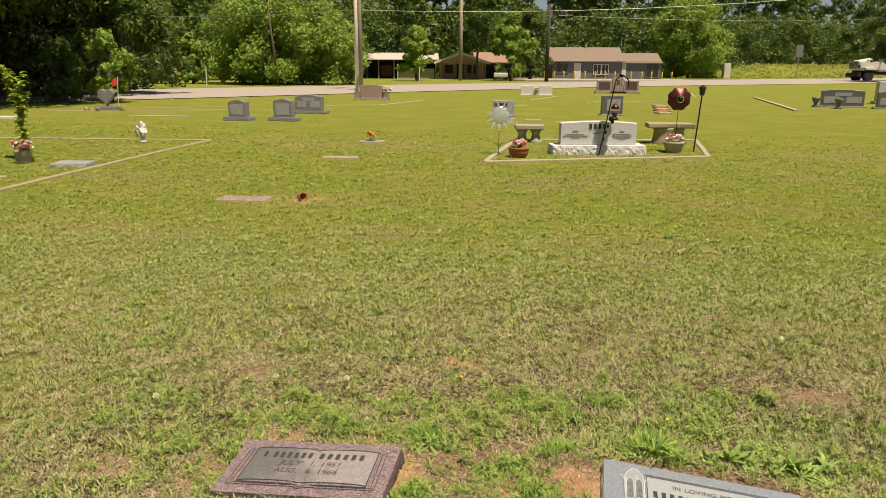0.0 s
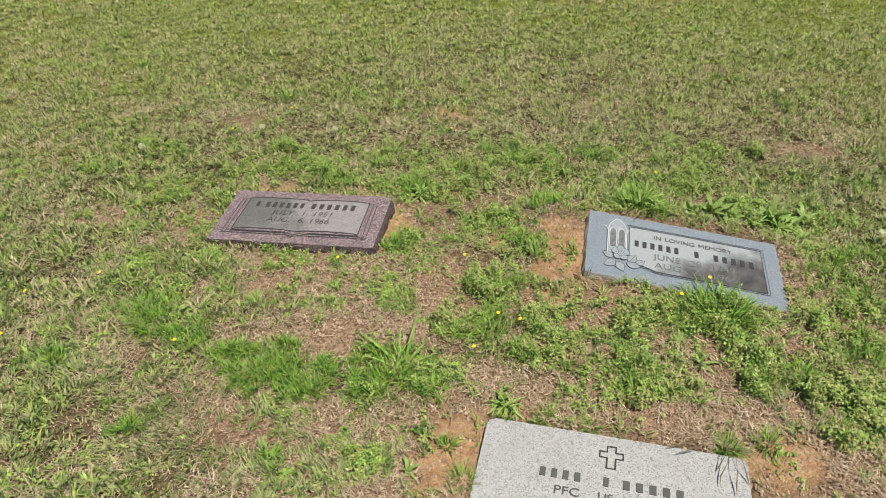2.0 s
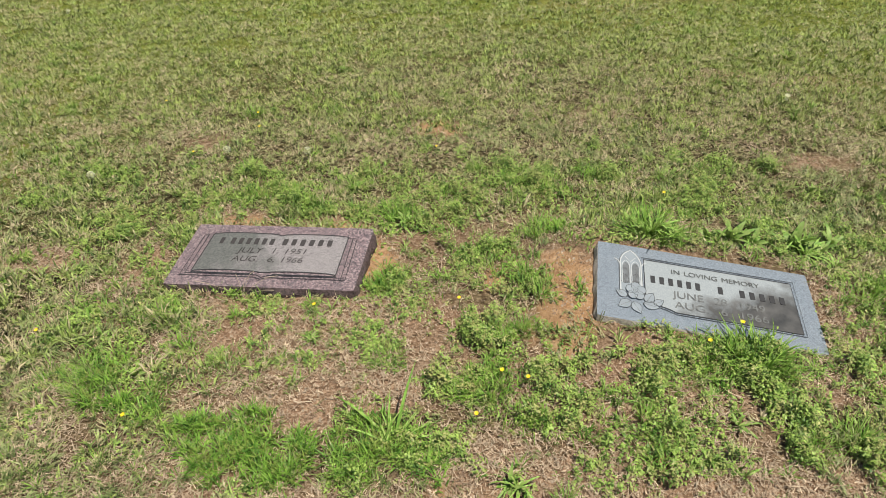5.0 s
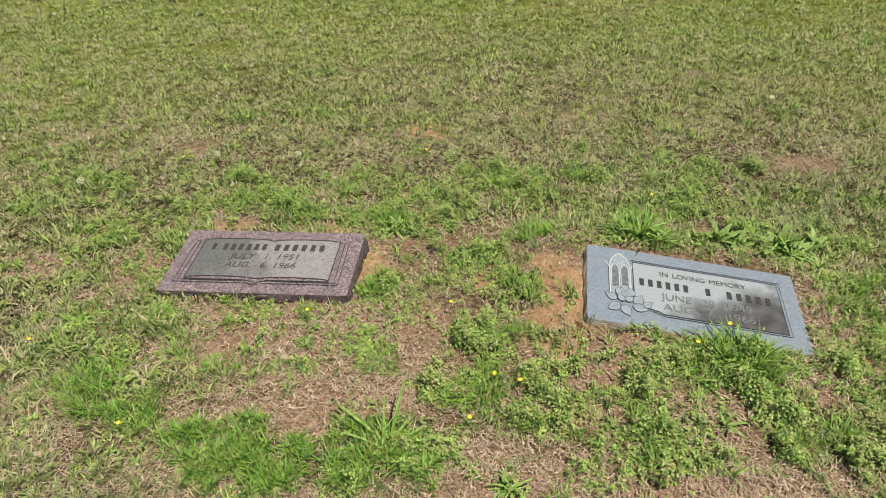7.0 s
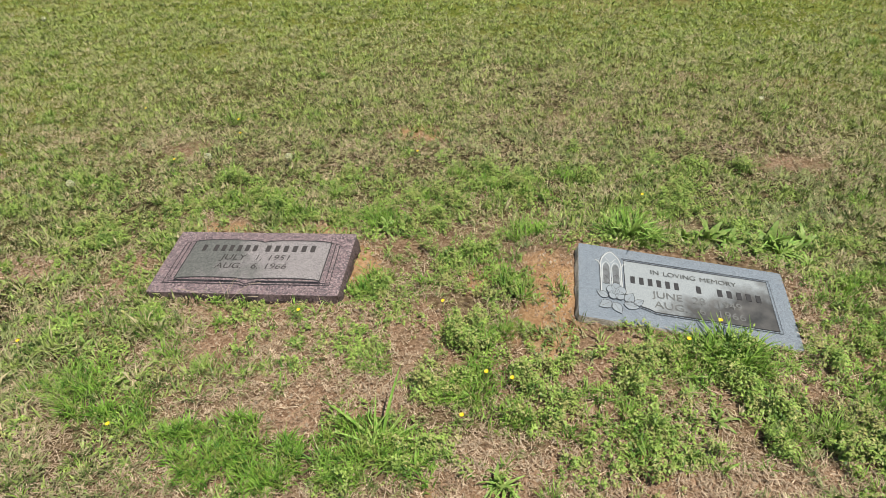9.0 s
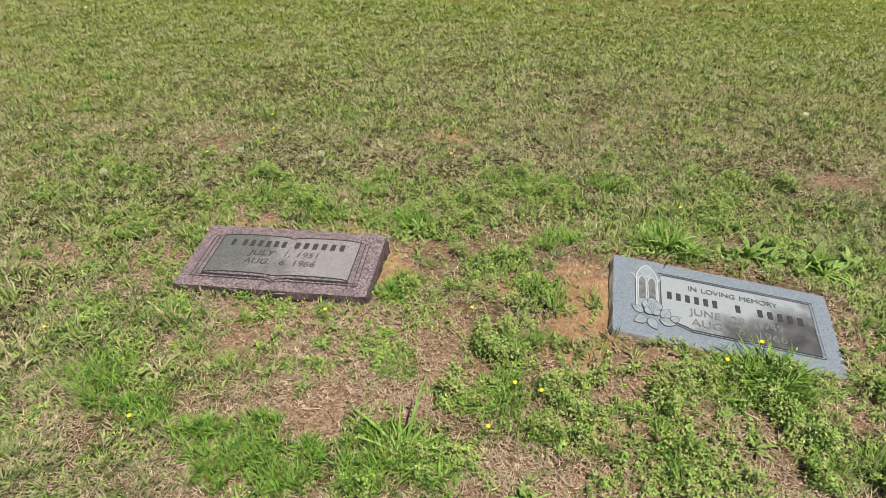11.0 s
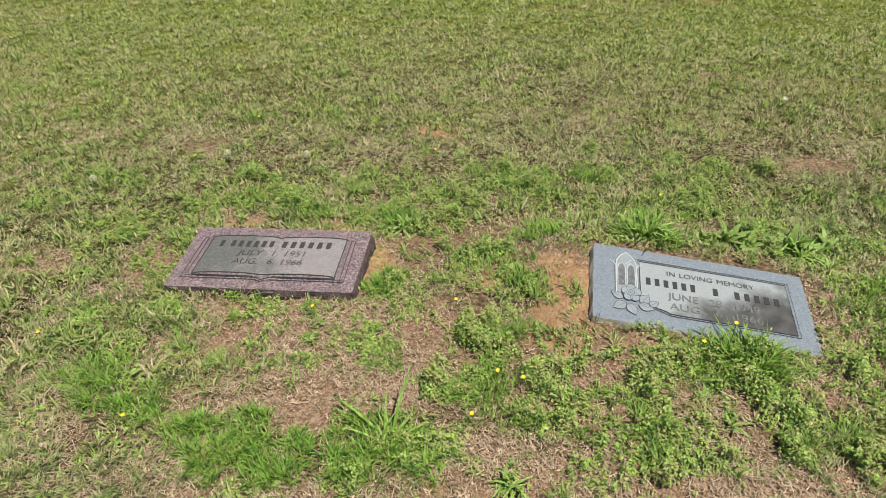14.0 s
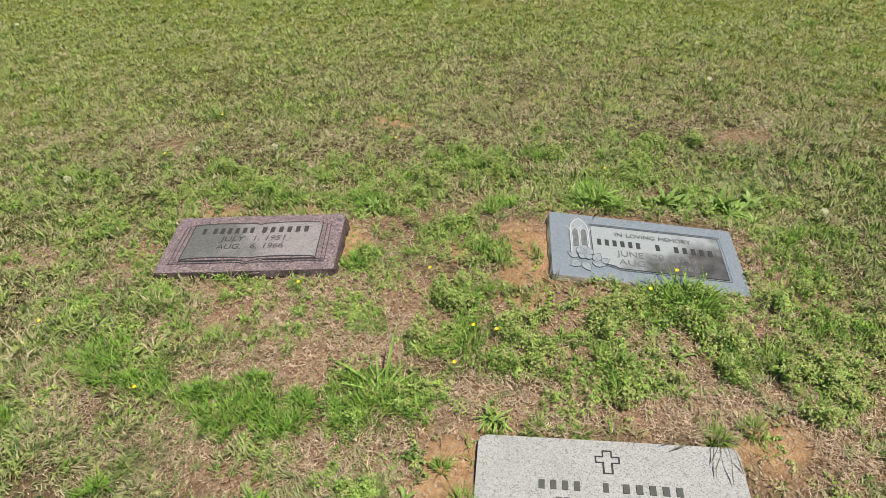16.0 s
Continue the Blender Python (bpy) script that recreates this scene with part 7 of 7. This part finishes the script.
g = thing("house", "low grey-sided house with brown shingle roof", "house", at_ground(-2.9, 98.0), 9)
wall_box(g, "wall", (0, 0, -0.2), (9.3, 7, 2.55), M_SIDING)
gable(g, 0, 9.3, 0, 7, 2.55, 1.75, 0.4, M_SHINGLE)
opening(g, "door", 3.4, 0, 0.95, 2.15, M_WHITE)
opening(g, "window", 1.3, 0.95, 1.5, 1.1, M_GLASS, frame_mat=M_SIDING)
opening(g, "window", 6.1, 0.7, 0.9, 1.2, M_GLASS, frame_mat=M_WHITE)
opening(g, "window", 7.15, 0.7, 0.8, 1.2, M_GLASS, frame_mat=M_WHITE)
wall_box(g, "wing_wall", (9.45, 1.0, -0.2), (15.0, 6.5, 2.4), M_SIDING)
gable(g, 9.65, 14.8, 1.0, 6.5, 2.4, 1.15, 0.3, M_SHINGLE)
opening(g, "wing_door", 9.32 + 0.6, 0, 0.6, 2.2, M_WHITE, 0.94)
opening(g, "wing_window", 13.8, 0.3, 1.6, 1.9, M_GLASS, 0.94, M_SIDING)
wall_box(g, "roof_vent", (4.8, 3.2, 4.2), (5.1, 3.5, 4.75), M_POLE)
bm = bmesh.new()
box(bm, (-6.0, -15.0, -0.05), (16.5, -0.3, 0.08))
drive = part("forecourt", bm, M_ROAD, g)
gm = g.matrix_world.copy()
for k, bx in enumerate((-1.2, 0.1, 1.35, 2.75, 4.2, 5.6, 6.95, 8.2, 10.4, 11.8, 13.1, 14.5, 15.8)):
    ob = thing("bollard", "short yellow-painted steel bollard", "bollard", (0, 0, 0), group="bollards", m=gm @ pose(bx, -1.6, -0.05))
    bm = bmesh.new()
    lathe(bm, [(0.10, -0.1), (0.10, 1.0), (0.09, 1.06), (0.04, 1.09)], 12)
    part("post", bm, M_YELLOW_PAINT, ob, smooth=True)

g = thing("house", "tan brick house with rusty roof and white gable", "house", at_ground(-17.3, 90.5), 12)
wall_box(g, "wall", (0.3, 1.4, -0.2), (6.0, 8, 2.4), M_BRICKWALL)
# made-up door and windows, in place of one dark opening for the porch
for px, pw, pz, ph in ((0.8, 1.1, 0.7, 1.1), (2.4, 0.9, 0.0, 1.95), (3.8, 1.4, 0.7, 1.1)):
    wall_box(g, "porch_door" if pz == 0 else "porch_window", (px, 1.3, pz), (px + pw, 1.45, pz + ph), M_DARK)
for px in (0.2, 2.1, 4.3, 6.0):
    wall_box(g, "porch_post", (px, 0, -0.2), (px + 0.16, 0.16, 2.2), M_BRICKWALL)
bm = bmesh.new()
for lo, hi in (((-0.6, 1.9), (2.9, 3.15)), ((2.9, 3.15), (6.6, 1.9))):
    v = [bm.verts.new(p) for p in ((lo[0], -0.5, lo[1]), (hi[0], -0.5, hi[1]), (hi[0], 8.4, hi[1]), (lo[0], 8.4, lo[1]), (lo[0], -0.5, lo[1] + 0.22), (hi[0], -0.5, hi[1] + 0.22), (hi[0], 8.4, hi[1] + 0.22), (lo[0], 8.4, lo[1] + 0.22))]
    for q in ((0, 1, 2, 3), (4, 7, 6, 5), (0, 4, 5, 1), (1, 5, 6, 2), (2, 6, 7, 3), (3, 7, 4, 0)):
        bm.faces.new([v[i] for i in q])
part("gable_roof", bm, M_ROOF_PALE, g)
for lo, hi in (((-0.65, 1.86), (2.9, 3.11)), ((2.9, 3.11), (6.65, 1.86))):
    bm = bmesh.new()
    v = [bm.verts.new((p[0], yy, p[1] + dz)) for yy in (-0.56, -0.503) for p, dz in ((lo, 0), (hi, 0), (hi, 0.30), (lo, 0.30))]
    for q in ((0, 1, 2, 3), (7, 6, 5, 4), (0, 4, 5, 1), (1, 5, 6, 2), (2, 6, 7, 3), (3, 7, 4, 0)):
        bm.faces.new([v[i] for i in q])
    part("bargeboard", bm, M_WHITE, g)
bm = bmesh.new()
f0 = [bm.verts.new(p) for p in ((-0.2, -0.46, 1.95), (6.2, -0.46, 1.95), (2.9, -0.46, 3.1))]
f1 = [bm.verts.new(v.co + Vector((0, 0.1, 0))) for v in f0]
bm.faces.new(f0), bm.faces.new(f1[::-1])
for k in range(3):
    bm.faces.new((f0[k], f1[k], f1[(k + 1) % 3], f0[(k + 1) % 3]))
part("gable_wall", bm, M_BRICKWALL, g)
gable(g, 5.2, 11.0, 2.0, 8.5, 2.3, 1.2, 0.4, M_SHINGLE_RUST)
# near-black wall stands in for the shade inside the carport
wall_box(g, "carport_back", (6.1, 7.6, -0.2), (11, 8, 2.3), M_DARK)
for px in (8.4, 10.9):
    wall_box(g, "carport_post", (px, 2.0, -0.2), (px + 0.14, 2.14, 2.2), M_POLE)

g = thing("shed", "open-fronted shed with pale metal roof", "shed", at_ground(-26.6, 88.6), 12)
wall_box(g, "back_wall", (0, 4.5, -0.2), (9.2, 4.8, 2.4), M_POLE_DARK)
wall_box(g, "side_wall", (0, 0, -0.2), (0.2, 4.5, 2.3), M_POLE_DARK)
wall_box(g, "pale_panel", (4.2, 0.05, -0.2), (8.9, 0.25, 1.3), M_CONCRETE)
wall_box(g, "red_door", (1.9, 0.6, 0.3), (3.4, 0.8, 1.7), M_RED_METAL)
for px in (1.6, 3.6, 9.0):
    wall_box(g, "shed_post", (px, 0, -0.2), (px + 0.14, 0.14, 2.4), M_POLE)
bm = bmesh.new()
box(bm, (-0.4, -0.6, 2.35), (9.5, 5.2, 2.45), 0.0)
for v in bm.verts:
    v.co.z += 0.16 * (v.co.y + 0.6)
part("roof", bm, M_ROOF_PALE, g)

# small things along the road
ob = thing("utility_cabinet", "pale grey metal utility cabinet on the verge", "utility cabinet", at_ground(23.9, 120.0), 8)
bm = bmesh.new()
box(bm, (-0.52, -0.5, 0), (0.52, 0.5, 2.35), 0.05)
part("cabinet_body", bm, M_WHITE, ob)
ob = thing("road_sign", "road sign seen from its grey back", "road sign", at_ground(35.6, 124.0), 5)
bm = bmesh.new()
box(bm, (-0.55, -0.03, 3.4), (0.55, 0.03, 5.3), 0.02)
part("sign_plate", bm, M_SIGN_BACK, ob)
bm = bmesh.new()
tube(bm, [(0, 0.06, 0), (0, 0.06, 5.2)], 0.06, 8)
part("sign_post", bm, M_POLE, ob)
for k, (px, py, h) in enumerate(((-28.5, 51.5, 1.4), (-16.9, 27.7, 0.45), (-15.4, 70.5, 1.5), (-21.8, 86.5, 1.6))):
    ob = thing("marker_post", "thin white marker post on the verge", "post", at_ground(px, py), group="marker posts")
    bm = bmesh.new()
    tube(bm, [(0, 0, -0.1), (0.03, 0, h)], 0.018 + 0.02 * h, 8)
    part("post", bm, M_WHITE, ob)


# ---- vehicles ----
def wheel(parent, x, y, r, w):
    bm = bmesh.new()
    lathe(bm, [(r * 0.6, -w / 2), (r * 0.95, -w / 2), (r, -w * 0.3), (r, w * 0.3), (r * 0.95, w / 2), (r * 0.6, w / 2)], 24)
    bmesh.ops.transform(bm, matrix=pose(x, y, r, 90), verts=bm.verts)
    t = part("wheel", bm, M_TYRE, parent, smooth=True)
    bm = bmesh.new()
    lathe(bm, [(r * 0.58, -w * 0.52), (r * 0.5, -w * 0.4), (r * 0.2, -w * 0.42), (r * 0.15, -w * 0.55)], 16)
    bmesh.ops.transform(bm, matrix=pose(x, y, r, 90), verts=bm.verts)
    part("rim", bm, M_CHROME, t, smooth=True)


truck = thing("truck", "white bonneted lorry parked at the roadside", "truck", at_ground(34.4, 94.9), 18)
truck.scale = (1.12, 1.12, 1.12)
bm = bmesh.new()
box(bm, (0.3, 0.25, 1.3), (2.7, 2.15, 2.55), 0.18)
for v in bm.verts:
    if v.co.x < 1.0 and v.co.z > 2.0:
        v.co.z -= 0.35
part("bonnet", bm, M_WHITE, truck)
bm = bmesh.new()
box(bm, (2.5, 0.05, 1.1), (4.6, 2.35, 3.7), 0.2)
for v in bm.verts:
    if v.co.z > 2.8 and v.co.x < 3.5:
        v.co.x += 0.5
part("cab", bm, M_WHITE, truck)
bm = bmesh.new()
box(bm, (4.9, 0.0, 1.2), (12.0, 2.4, 3.4), 0.1)
part("load_body", bm, M_LIGHT_STONE, truck)
for name, lo, hi, mt in (("grille", (0.22, 0.5, 1.35), (0.34, 1.9, 2.2), M_CHROME), ("bumper", (0.2, 0.15, 0.5), (0.5, 2.25, 0.95), M_TYRE), ("windscreen", (2.55, 0.25, 2.6), (3.1, 2.15, 3.35), M_GLASS), ("side_window", (3.3, -0.01, 2.5), (4.2, 0.06, 3.3), M_GLASS), ("chassis", (0.6, 0.6, 0.75), (11.8, 1.8, 1.2), M_TYRE), ("headlight", (0.24, 0.27, 1.5), (0.4, 0.55, 1.75), M_GLASS), ("fender", (0.9, 0.0, 1.25), (2.3, 0.4, 1.5), M_WHITE), ("mirror", (2.4, -0.35, 2.4), (2.5, -0.15, 3.0), M_BLACK_METAL)):
    bm = bmesh.new()
    box(bm, lo, hi, 0.03)
    part(name, bm, mt, truck)
for wx_ in (1.45, 7.6, 9.0):
    for wy_ in (0.3, 2.1):
        wheel(truck, wx_, wy_, 0.62, 0.36)
car = thing("car", "small white car parked under trees by a house", "car", at_ground(-7.9, 86.5), 96)
bm = bmesh.new()
box(bm, (0, 0, 0.3), (4.0, 1.7, 0.85), 0.12)
part("body", bm, M_WHITE, car)
bm = bmesh.new()
box(bm, (0.9, 0.12, 0.85), (3.1, 1.58, 1.4), 0.18)
part("cabin", bm, M_GLASS, car)
for wx_ in (0.8, 3.2):
    for wy_ in (0.1, 1.6):
        wheel(car, wx_, wy_, 0.31, 0.2)
